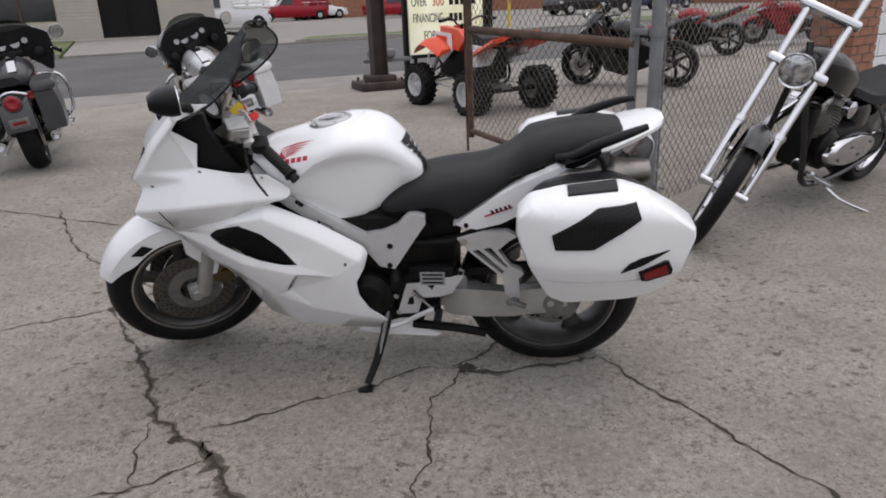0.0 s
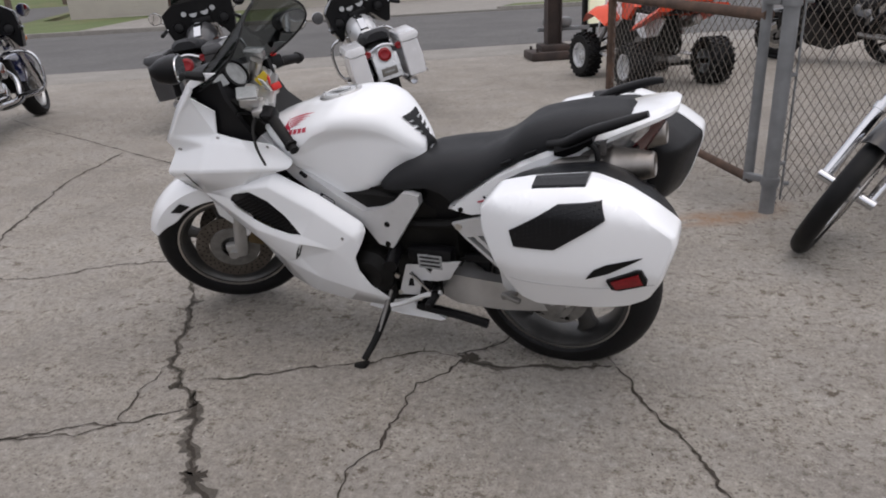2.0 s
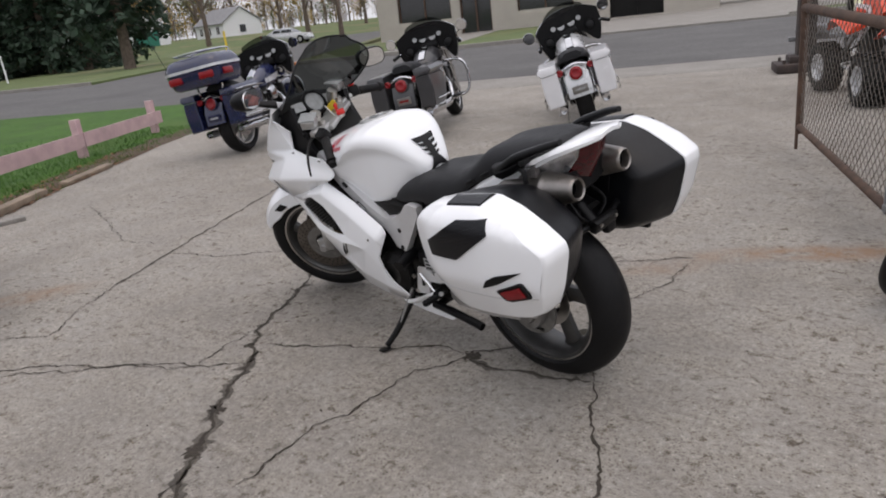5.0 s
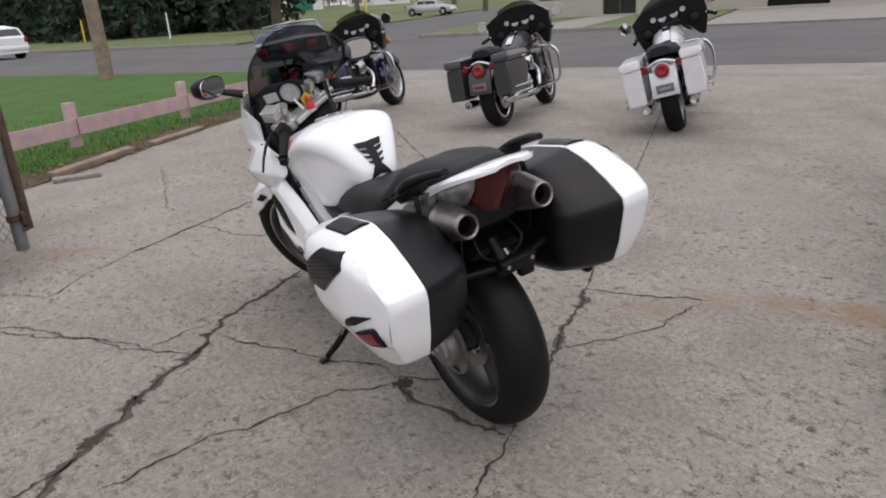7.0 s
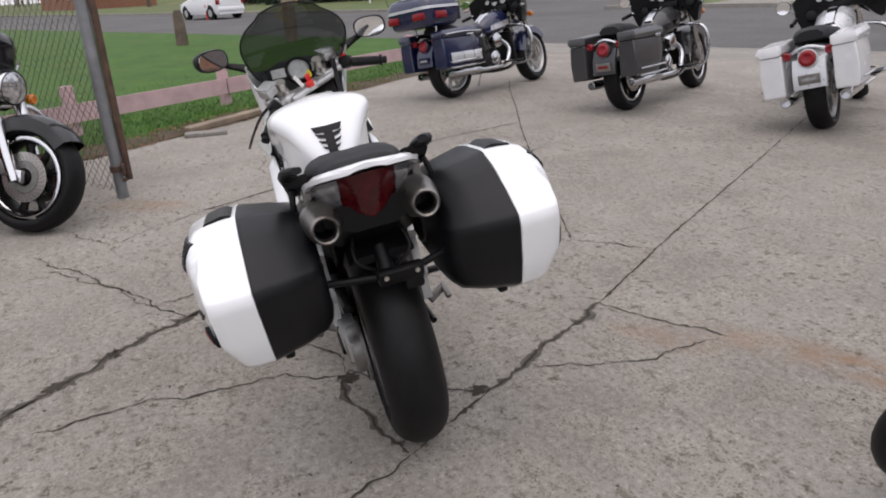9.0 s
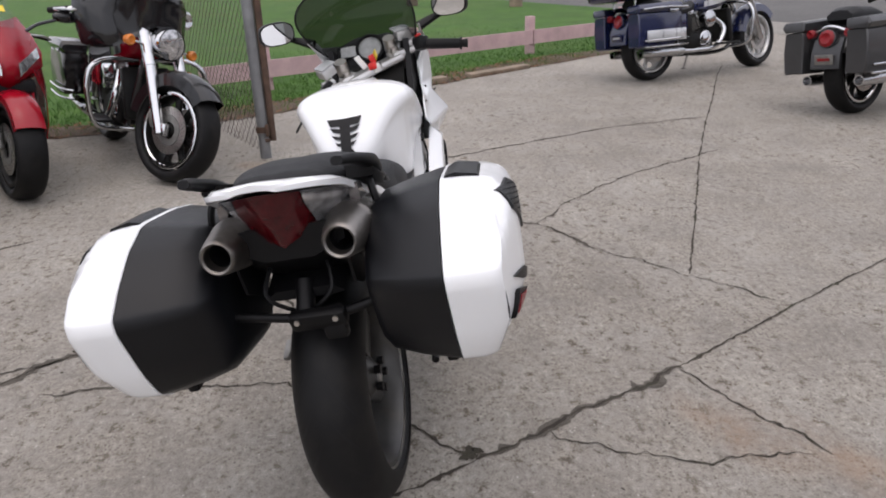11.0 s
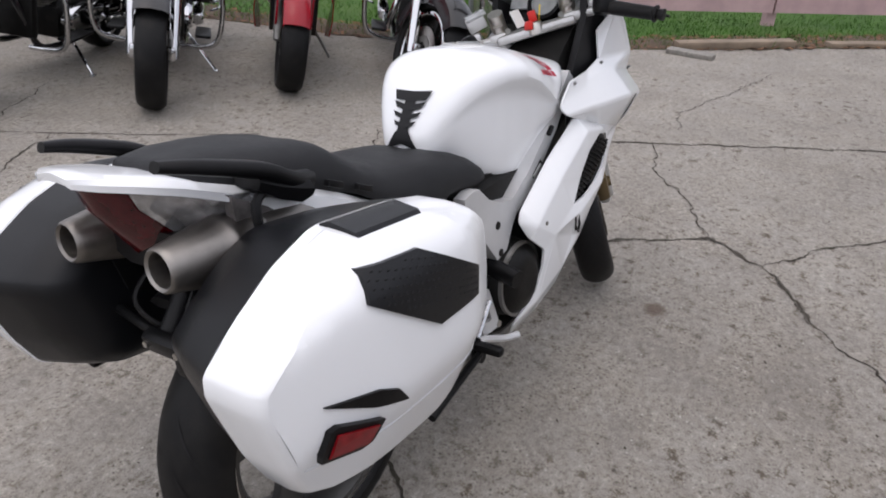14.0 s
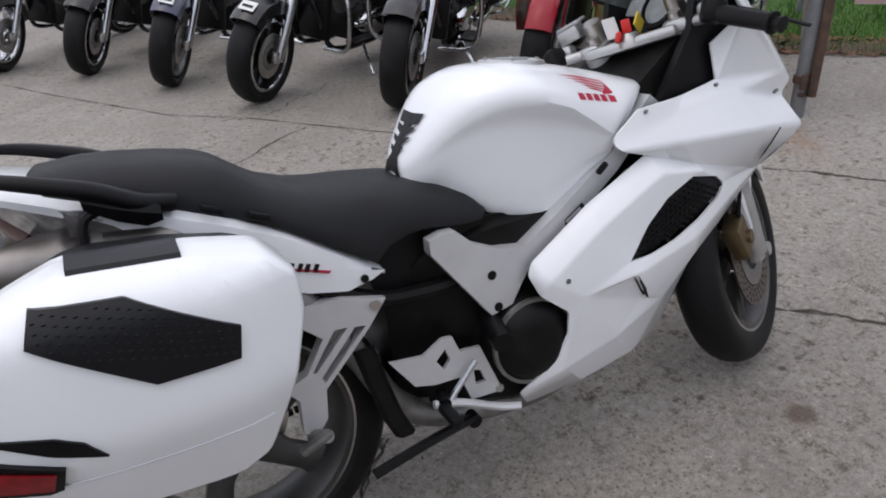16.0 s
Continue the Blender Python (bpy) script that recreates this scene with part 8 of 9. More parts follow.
        part("mirror_glass", lathe([(-0.008, 0.0), (-0.008, 0.058), (-0.012, 0.058), (-0.012, 0.0)], (mx, s * my, mz), (1, 0, 0.1), 18), "mirror", mir, m=BT)
        part("mirror_stem", tube([(wb - 0.60, s * 0.33, 1.08), (wb - 0.59, s * 0.37, 1.13), (mx, s * my, mz - 0.03)], 0.006, 6), "chrome", mir, m=BT)
    # tank, seat, frame
    T = [(0.52, 0.745, 0.67, 0.05), (0.58, 0.80, 0.645, 0.10), (0.70, 0.865, 0.64, 0.145), (0.85, 0.905, 0.66, 0.162), (0.98, 0.905, 0.69, 0.145), (1.06, 0.885, 0.73, 0.105), (1.10, 0.85, 0.77, 0.06)]
    k = (wb - 0.42) / 1.15
    secs = []
    for i in range(19):
        x = 0.52 + 0.58 * i / 18
        top, bot, w = lerp_table(T, x)
        half = [(0.012, top - 0.004), (0.45 * w, top - 0.006), (0.8 * w, top - 0.04), (w, (top * 0.55 + bot * 0.45)), (0.93 * w, bot + 0.02), (0.75 * w, bot)]
        secs.append([(x * k, y, z) for y, z in half] + [(x * k, -y, z) for y, z in half[::-1]])
    tank = part("fuel_tank", loft(secs), paint, b, sharp=60)
    part("tank_console", loft([[(x * k, y, lerp_table(T, x)[0] + e) for y, e in ((0.045, -0.01), (0.035, 0.012), (-0.035, 0.012), (-0.045, -0.01))] for x in (0.56, 0.7, 0.85, 0.98, 1.05)]), "chrome", tank, "chrome tank console")
    if tank_panel:
        for s in (1, -1):
            bm = bmesh.new()
            rows = [[(x * k, s * (lerp_table(T, x)[2] + 0.004), lerp_table(T, x)[1] * (1 - f) + lerp_table(T, x)[0] * f) for f in (0.18, 0.32, 0.45)] for x in (0.66, 0.75, 0.85, 0.95, 1.0)]
            part("tank_panel", loft(rows, bm, closed=False, cap=False), tank_panel, tank)
    SE = [(-0.24, 0.80, 0.73, 0.10), (-0.16, 0.825, 0.71, 0.13), (0.02, 0.81, 0.69, 0.145), (0.10, 0.78, 0.67, 0.15), (0.16, 0.725, 0.65, 0.17), (0.30, 0.70, 0.63, 0.18), (0.44, 0.715, 0.64, 0.155), (0.55, 0.76, 0.67, 0.10)]
    secs = []
    for i in range(22):
        x = -0.24 + 0.79 * i / 21
        top, bot, w = lerp_table(SE, x)
        half = [(0, top), (0.6 * w, top - 0.006), (0.9 * w, top - 0.03), (w, (top + bot) / 2), (0.95 * w, bot), (0.5 * w, bot)]
        secs.append([(x, y, z) for y, z in half] + [(x, -y, z) for y, z in half[:0:-1]])
    part("seat", loft(secs), "seat", b, "black leather seat", sharp=60)
    fr = part("frame", tube([(wb - 0.42, 0, 0.92), (wb - 0.46, 0.0, 0.72), (wb - 0.50, 0.10, 0.42), (wb - 0.60, 0.14, 0.24), (0.5, 0.14, 0.22), (0.30, 0.13, 0.30), (0.25, 0.12, 0.52), (0.45, 0.05, 0.68), (wb - 0.44, 0, 0.86)], 0.02, 8), "gloss_black", b)
    part("frame_rail", tube([(wb - 0.46, -0.02, 0.72), (wb - 0.50, -0.10, 0.42), (wb - 0.60, -0.14, 0.24), (0.5, -0.14, 0.22), (0.30, -0.13, 0.30), (0.25, -0.12, 0.52), (0.45, -0.05, 0.68)], 0.02, 8), "gloss_black", fr)
    for s in (1, -1):
        part("swing_rail", cyl((0.36, s * 0.125, 0.34), (0, s * 0.125, 0.315), 0.02, seg=8), "gloss_black", b)
        part("shock", cyl((0.02, s * 0.14, 0.38), (0.18, s * 0.14, 0.66), 0.028, seg=10), "chrome", b)
        part("side_panel", box((0.28, s * 0.15, 0.55), (0.22, 0.02, 0.17), 0.02), paint, b)
        part("floorboard", box((0.86, s * 0.26, 0.30), (0.28, 0.10, 0.02), 0.008), "black_plastic", b)
    part("oil_tank", box((0.40, 0, 0.50), (0.22, 0.27, 0.26), 0.05), "engine", b, "black oil tank")
    # added block: stands in for the dark engine mass behind the forks
    part("front_gap_filler", box((wb - 0.535, 0, 0.48), (0.07, 0.30, 0.34), 0.02, (0, -8, 0)), "engine", b, "added dark block filling the gap behind the forks")
    part("gearbox", box((0.50, 0, 0.34), (0.62, 0.26, 0.22), 0.05), "engine", b, "dark gearbox")
    v_twin(b, 0.68, "chrome")
    # pipes
    pm = "chrome"
    ex = part("exhaust_pipe", tube([(0.78, -0.10, 0.60), (0.90, -0.17, 0.45), (0.75, -0.20, 0.28), (0.45, -0.20, 0.26), (0.20, -0.20, 0.27)], 0.024, 10), pm, b)
    part("muffler", lathe([(0, 0.0), (0.0, 0.03), (0.02, 0.045), (0.50, 0.044), (0.57, 0.040), (0.57, 0.033), (0.45, 0.032), (0.45, 0.0)], (0.28, -0.21, 0.27), (-1, 0, 0.02), 18), pm, ex, "long chrome muffler")
    if bag_paint:
        part("muffler", lathe([(0, 0.0), (0.0, 0.03), (0.02, 0.045), (0.50, 0.044), (0.57, 0.040), (0.57, 0.033), (0.45, 0.032), (0.45, 0.0)], (0.28, 0.21, 0.27), (-1, 0, 0.02), 18), pm, ex)
        for s in (1, -1):
            def bsec(x, y0, y1, z0, z1, r=0.016):
                x, y1 = x * 0.94, y1 * 0.95
                return [(x, s * y, z) for y, z in ((y0, z0 + r), (y0 + r, z0), (y1 - r, z0), (y1, z0 + r), (y1 + 0.012, (z0 + z1) / 2), (y1, z1 - r), (y1 - r, z1), (y0 + r, z1), (y0, z1 - r))]
            bag = part("saddlebag", loft([bsec(-0.44, 0.180, 0.335, 0.355, 0.655, 0.010), bsec(-0.43, 0.172, 0.345, 0.345, 0.660, 0.010), bsec(-0.2, 0.168, 0.352, 0.335, 0.660, 0.010), bsec(0.03, 0.168, 0.352, 0.350, 0.660, 0.010), bsec(0.13, 0.168, 0.345, 0.44, 0.660, 0.010), bsec(0.15, 0.175, 0.335, 0.50, 0.655, 0.010)]), bag_paint, b, "hard saddlebag", sharp=30)
            part("bag_lid", loft([bsec(-0.446, 0.178, 0.343, 0.664, 0.722, 0.010), bsec(-0.435, 0.166, 0.358, 0.664, 0.738, 0.012), bsec(0.04, 0.164, 0.366, 0.664, 0.752, 0.012), bsec(0.138, 0.166, 0.360, 0.664, 0.742, 0.012), bsec(0.160, 0.174, 0.348, 0.664, 0.718, 0.010)]), bag_paint, bag, sharp=30)
            part("bag_latch", box((0.02, s * 0.352, 0.665), (0.11, 0.012, 0.028), 0.004), "chrome", bag)
            part("bag_guard", tube([(-0.36, s * 0.352, 0.40), (-0.2, s * 0.364, 0.40), (0.1, s * 0.364, 0.40), (0.26, s * 0.30, 0.40)], 0.009, 6), "chrome", bag)
            part("bag_guard", tube([(-0.36, s * 0.352, 0.34), (-0.2, s * 0.364, 0.34), (0.1, s * 0.364, 0.34), (0.26, s * 0.30, 0.34)], 0.009, 6), "chrome", bag)
    tl = part("tail_lamp", lathe([(0, 0.0), (0.012, 0.040), (0.0, 0.062), (-0.05, 0.058), (-0.06, 0)], (-0.385, 0, 0.605), (-1, 0, 0.15), 18), "lens_refl", b, "red tail lamp")
    part("lamp_shell", lathe([(-0.002, 0.063), (-0.004, 0.070), (-0.06, 0.064), (-0.07, 0.0)], (-0.385, 0, 0.605), (-1, 0, 0.15), 18), fp, tl)
    part("fender_tip", loft([[(x, y, z) for x, y in ((x0 + 0.02, 0.12), (x0, 0.115), (x0 - 0.008, 0), (x0, -0.115), (x0 + 0.02, -0.12), (x0 + 0.03, 0))] for x0, z in ((-0.345, 0.60), (-0.385, 0.50), (-0.395, 0.38))]), fp, b)
    pl = part("plate_holder", box((-0.405, 0, 0.45), (0.008, 0.15, 0.075), 0.003, (0, -8, 0)), "engine_grey" if not tour else "navy", b)
    part("plate_bar", box((-0.411, 0, 0.45), (0.004, 0.10, 0.02), 0.0, (0, -8, 0)), "lens_refl" if paint == "dark_grey" else "gauge", pl)
    part("light_bar", tube([(-0.33, 0.15, 0.64), (-0.35, 0, 0.69), (-0.33, -0.15, 0.64)], 0.011, 8), "chrome", b)
    for s in (1, -1):
        part("rear_signal", lathe([(0, 0.0), (0.012, 0.022), (0.0, 0.034), (-0.045, 0.03), (-0.06, 0)], (-0.36, s * 0.15, 0.64), (-1, 0, 0), 14), "lens_refl", b, "red rear signal")
        if bars:
            part("crash_bar", tube([(wb - 0.50, s * 0.05, 0.70), (wb - 0.48, s * 0.25, 0.70), (wb - 0.465, s * 0.355, 0.63), (wb - 0.46, s * 0.375, 0.46), (wb - 0.48, s * 0.325, 0.29), (wb - 0.53, s * 0.10, 0.25)], 0.0165, 10), "chrome", b, "chrome crash bar")
    part("kickstand", merge(cyl((0.75, 0.16, 0.26), (0.84, 0.34, 0.055), 0.011, seg=8), box((0.845, 0.345, 0.05), (0.05, 0.03, 0.014), 0.004)), "chrome", b)
    if fairing:
        FS = S @ Matrix.Translation((-0.02, 0, -0.065))
        def wing(k, x, e):
            out = []
            for i in range(25):
                q = -1 + i / 12
                top = 1.245 - 0.13 * abs(q) ** 2.4
                out.append((x - 0.16 * abs(q) ** 2.2 - 0.10 * (top - 1.0), 0.36 * k * q, 1.03 + (top - 1.03) * k + e))
            for i in range(25):
                q = 1 - i / 12
                bot = 0.945 - 0.17 * math.exp(-((abs(q) - 0.78) / 0.24) ** 2) + 0.10 * max(0, abs(q) - 0.85) / 0.15
                out.append((x - 0.16 * abs(q) ** 2.2, 0.36 * k * q, 1.03 + (bot - 1.03) * k + e))
            return out
        x0 = wb - 0.43
        fa2 = part("front_fairing", loft([wing(1.0, x0 - 0.04, 0), wing(1.02, x0, 0), wing(0.99, x0 + 0.08, 0), wing(0.88, x0 + 0.17, 0), wing(0.6, x0 + 0.22, 0)]), paint if fairing != "batwing_black" else "gloss_black", b, "large handlebar fairing", m=FS, sharp=50)
        part("fairing_liner", loft([wing(0.985, x0 - 0.043, 0), wing(0.95, x0 - 0.030, 0)]), "black_plastic", fa2, m=FS)
        for y, z, r in ((0.060, 1.075, 0.046), (-0.060, 1.075, 0.046), (0.150, 1.085, 0.030), (-0.150, 1.085, 0.030), (0.24, 0.97, 0.055), (-0.24, 0.97, 0.055)):
            c = (x0 - 0.092 - 0.13 * (abs(y) / 0.33) ** 2.2, y, z)
            dial = part("dial", lathe([(0.0, 0.0), (0.0, r * 0.85), (-0.002, r * 0.9)], c, (-1, 0, 0.15), 18), "gauge" if r < 0.05 else "black_plastic", fa2, m=FS)
            part("dial_ring", lathe([(0.0, r * 0.86), (0.008, r * 0.95), (0.0, r), (-0.03, r)], c, (-1, 0, 0.15), 18), "chrome" if r < 0.05 else "black_plastic", dial, m=FS)
        part("dash_panel", box((x0 - 0.080, 0, 0.985), (0.05, 0.20, 0.07), 0.015), "black_plastic", fa2, m=FS)
        part("tank_dash", loft([[(x, y * 0.04, z + e) for y, e in ((-1, 0), (-0.6, 0.015), (0.6, 0.015), (1, 0))] for x, z in ((x0 - 0.10, 0.965), (x0 - 0.22, 0.92), (x0 - 0.36, 0.905))]), "chrome", fa2, "chrome bar clamp cover", m=FS)
        rows = [[(x0 + 0.06 - 0.12 * v - 0.12 * q * q, 0.28 * q * (1 - 0.22 * v), 1.225 + 0.075 * v - 0.07 * abs(q) ** 2.2) for q in [j / 6 for j in range(-6, 7)]] for v in (0, 0.35, 0.7, 1.0)]
        bm = bmesh.new()
        loft(rows, bm, closed=False, cap=False)
        ws = part("wind_deflector", bm, "screen", fa2, "low smoked deflector", m=FS)
        ws.visible_shadow = False
    if shield:
        rows = [[(wb - 0.22 - 0.20 * v - 0.13 * q * q, 0.29 * q * (1 + 0.05 * math.sin(3 * v)), 0.98 + 0.52 * v - 0.05 * q ** 4 * v) for q in [j / 8 for j in range(-8, 9)]] for v in [i / 7 for i in range(8)]]
        bm = bmesh.new()
        loft(rows, bm, closed=False, cap=False)
        ws = part("windshield", bm, "clear", b, "clear plastic windshield", m=S)
        ws.visible_shadow = False
        rim = [rows[i][-1] for i in range(8)] + [rows[7][j] for j in range(14, 1, -3)] + [rows[i][0] for i in range(7, -1, -1)]
        part("shield_rim", tube(rim, 0.005, 6, n=2), "gauge", ws, "pale windshield edge", m=S)
        for y in (0.13, -0.13):
            part("shield_strut", tube([(wb - 0.235, y, 0.96), (wb - 0.30, y, 1.2), (wb - 0.40, y, 1.46)], 0.011, 6, flat=0.5), "chrome", ws, m=S)
        for s in (1, -1):
            pz = part("passing_lamp", lathe([(0.0, 0.055), (-0.01, 0.06), (-0.05, 0.05), (-0.08, 0.0)], (wb - 0.18, s * 0.215, 0.895), (1, 0, 0), 18), "chrome", b, "chrome passing lamp", m=S)
            part("passing_lens", lathe([(0.012, 0.0), (0.006, 0.035), (0.0, 0.05), (-0.003, 0)], (wb - 0.18, s * 0.215, 0.895), (1, 0, 0), 16), "lens_lamp", pz, m=S)
        part("nacelle", loft([[(x, y * w, 0.80 + (z - 0.80)) for y, z in ((-1, 0.79), (-1, 0.97), (-0.5, 1.02), (0.5, 1.02), (1, 0.97), (1, 0.79))] for x, w in ((wb - 0.20, 0.12), (wb - 0.26, 0.16), (wb - 0.38, 0.15))]), "chrome", b, m=S)
    if tour:
        def tsec(z, k, kx):
            return [(-0.30 + x * kx, y * k, z) for x, y in rounded([(0.24, 0.25), (0.19, 0.32), (-0.20, 0.32), (-0.27, 0.24), (-0.27, -0.24), (-0.20, -0.32), (0.19, -0.32), (0.24, -0.25)], 3)]
        tp = part("tour_trunk", loft([tsec(0.795, 0.84, 0.88), tsec(0.82, 0.95, 0.97), tsec(0.90, 1.04, 1.03), tsec(0.965, 1.06, 1.05)]), paint, b, "hard top trunk", sharp=50)
        part("trunk_lid", loft([tsec(0.968, 1.06, 1.05), tsec(0.972, 1.08, 1.07), tsec(1.04, 1.05, 1.03), tsec(1.10, 0.92, 0.88), tsec(1.115, 0.7, 0.7)]), paint, tp, sharp=50)
        part("trunk_band", loft([tsec(0.972, 1.085, 1.075), tsec(1.0, 1.08, 1.07)]), tank_panel or paint, tp)
        for s in (1, -1):
            part("trunk_lamp", box((-0.572, s * 0.19, 0.905), (0.04, 0.17, 0.075), 0.015), "lens_refl", tp, "red trunk lamp")
            part("trunk_side_lamp", box((-0.38, s * 0.335, 0.905), (0.17, 0.03, 0.07), 0.012), "lens_refl", tp)
        rack = part("luggage_rack", tube([(-0.08, 0.22, 1.10), (-0.10, 0.22, 1.15), (-0.45, 0.20, 1.15), (-0.52, 0.12, 1.15), (-0.52, -0.12, 1.15), (-0.45, -0.20, 1.15), (-0.10, -0.22, 1.15), (-0.08, -0.22, 1.10)], 0.009, 6), "chrome", tp, "chrome luggage rack")
        for x in (-0.16, -0.26, -0.36, -0.44):
            part("rack_bar", tube([(x, -0.21, 1.15), (x, 0, 1.16), (x, 0.21, 1.15)], 0.007, 6), "chrome", rack)
        part("backrest", loft([[(-0.05 + e, y * 0.24, z) for y, z in ((-1, 0.84), (-1, 1.02), (-0.7, 1.08), (0.7, 1.08), (1, 1.02), (1, 0.84))] for e in (-0.03, 0.0, 0.06, 0.08)]), "seat", b, "black passenger backrest")
        part("aerial", cyl((-0.45, 0.30, 0.9), (-0.68, 0.32, 1.55), 0.003, seg=5), "decal_black", b)
        for s in (1, -1):
            part("trunk_stay", tube([(-0.30, s * 0.16, 0.84), (-0.28, s * 0.15, 0.70), (-0.1, s * 0.15, 0.62)], 0.012, 6), "chrome", b)
            part("bag_panel", box((-0.08, s * 0.356, 0.44), (0.50, 0.012, 0.11), 0.004), "silver", b, "silver lower bag panel")
            part("bag_top_rail", tube([(-0.38, s * 0.355, 0.69), (-0.1, s * 0.374, 0.70), (0.2, s * 0.355, 0.69)], 0.009, 6), "chrome", b)
    return b


def sport_bike(rear, front, label, paint="red", lean=9.0, group="", steer=0.0, full=True):
    m, wb = stood(rear, front, lean)
    b = thing("sport_motorcycle", label, "motorcycle", m, group)
    hp = V(wb - 0.31, 0, 0.9)
    S = Matrix.Translation(hp) @ Matrix.Rotation(radians(steer), 4, V(-0.41, 0, 0.91)) @ Matrix.Translation(-hp)
    spoke_wheel(b, (0, 0, 0.315), 0.315, 0.18, 6, "engine", 0.2, hub_w=0.08, seg=30)
    spoke_wheel(b, (wb, 0, 0.30), 0.30, 0.165, 6, "engine", 0.2, m=S, disc=((0.06, 0.15), (-0.06, 0.15)), disc_mat="steel", seg=30)
    fender_arc(b, "front_fender", paint, (wb, 0, 0.30), 0.325, 0.08, 30, 150, S, drop=0.07)
    for s in (1, -1):
        part("fork_leg", merge(cyl((wb - 0.02, s * 0.09, 0.30), (wb - 0.30, s * 0.10, 0.92), 0.025), box((wb - 0.10, s * 0.09, 0.38), (0.07, 0.05, 0.1), 0.014)), "engine_grey", b, m=S)
        part("fender_skirt", panel([(wb - 0.20, 0.62), (wb - 0.04, 0.62), (wb - 0.02, 0.42), (wb - 0.06, 0.36), (wb - 0.12, 0.44)], 0.112, 0.012, side=s), paint, b, m=S)
    secs = []
    for x, t, bo, w in ((0.40, 0.78, 0.73, 0.08), (0.46, 0.84, 0.68, 0.13), (0.60, 0.90, 0.64, 0.17), (0.78, 0.92, 0.66, 0.18), (0.92, 0.88, 0.72, 0.15), (1.0, 0.84, 0.76, 0.10)):
        secs.append([(x * wb / 1.42, y * w, z) for y, z in ((0, t), (0.5, t - 0.01), (0.9, t - 0.06), (1, (t + bo) / 2), (0.85, bo), (-0.85, bo), (-1, (t + bo) / 2), (-0.9, t - 0.06), (-0.5, t - 0.01))])
    part("fuel_tank", loft(secs), paint, b, sharp=50)
    part("seat", loft([[(x, y * w, z) for y, z in ((-1, z0), (-0.9, z0 + 0.05), (0, z0 + 0.07), (0.9, z0 + 0.05), (1, z0))] for x, z0, w in ((-0.18, 0.88, 0.08), (-0.02, 0.82, 0.12), (0.10, 0.76, 0.14), (0.28, 0.70, 0.15), (0.44, 0.72, 0.11))]), "seat", b, "black seat", sharp=60)
    tl = part("tail_cowl", loft([[(x, y * w, z) for y, z in ((-1, z0), (-1, z0 + h), (0, z0 + h + 0.02), (1, z0 + h), (1, z0))] for x, z0, h, w in ((-0.32, 0.90, 0.03, 0.03), (-0.2, 0.85, 0.06, 0.08), (0.0, 0.76, 0.09, 0.12), (0.25, 0.66, 0.08, 0.13), (0.34, 0.64, 0.05, 0.13))]), paint, b, sharp=40)
    part("tail_lamp", box((-0.315, 0, 0.905), (0.02, 0.07, 0.03), 0.008), "lens_refl", tl)
    part("engine", loft([[(x, y * w, z) for y, z in ((-1, bo), (-1, t), (1, t), (1, bo))] for x, t, bo, w in ((0.30, 0.55, 0.3, 0.10), (0.5, 0.64, 0.24, 0.16), (0.85, 0.66, 0.24, 0.16), (1.0, 0.66, 0.35, 0.13))]), "engine", b, "dark engine")
    part("swingarm", merge(cyl((0.36, 0.11, 0.36), (0, 0.11, 0.315), 0.03, seg=8), cyl((0.36, -0.11, 0.36), (0, -0.11, 0.315), 0.03, seg=8)), "engine_grey", b)
    part("silencer", lathe([(0, 0.0), (0, 0.03), (0.02, 0.055), (0.36, 0.06), (0.40, 0.045), (0.38, 0.03), (0.3, 0.0)], (0.28, -0.16, 0.35), (-1, -0.05, 0.35), 16), "steel", b)
    part("exhaust_pipe", tube([(0.9, -0.05, 0.32), (0.7, -0.1, 0.22), (0.45, -0.13, 0.25), (0.28, -0.16, 0.35)], 0.025, 8), "engine_grey", b)
    for s in (1, -1):
        part("clip_on", tube([(wb - 0.36, s * 0.10, 0.93), (wb - 0.42, s * 0.22, 0.93), (wb - 0.47, s * 0.33, 0.91)], 0.013, 8), "rubber", b, m=S)
        part("lever", tube([(wb - 0.36, s * 0.18, 0.935), (wb - 0.36, s * 0.27, 0.93), (wb - 0.42, s * 0.33, 0.91)], 0.007, 6), "alloy", b, m=S)
        if full:
            y0 = lambda x, z: 0.262 - 0.55 * max(0, x - (wb - 0.42)) ** 1.5 - 0.25 * max(0, z - 0.62) ** 1.3 - 0.15 * max(0, 0.38 - z)
            out = [(wb - 0.20, 0.90), (wb - 0.05, 0.78), (wb - 0.13, 0.66), (wb - 0.36, 0.50), (wb - 0.42, 0.28), (0.62, 0.20), (0.50, 0.26), (0.60, 0.42), (0.74, 0.52), (0.72, 0.66), (wb - 0.45, 0.80), (wb - 0.34, 0.94)]
            sf = part("side_fairing", panel(out, y0, 0.006, side=s, step=0.06), paint, b, sharp=30)
            part("headlight", loft([[(wb + 0.040 + e - 0.62 * max(0.0, dz2) - 0.20 * ((0.045 + k * 0.135) / 0.21) ** 1.5, s * (0.045 + k * 0.135), 0.748 + k * 0.085 + dz * 1.1) for e, dz, dz2 in ((0.010, -0.030 + 0.014 * k, 0), (0.016, 0.0, 0.01 + 0.04 * k), (0.010, 0.034, 0.03 + 0.05 * k), (-0.03, 0.02, 0.02), (-0.03, -0.02, 0))] for k in (0.0, 0.35, 0.7, 1.0)]), "lens_lamp", b, "clear angular headlight")
            mm = part("mirror", ball((wb - 0.20, s * 0.36, 1.05), (0.03, 0.075, 0.036), 14), "gloss_black", b, "black mirror")
            part("mirror_glass", ball((wb - 0.222, s * 0.36, 1.05), (0.012, 0.066, 0.030), 12), "mirror", mm)
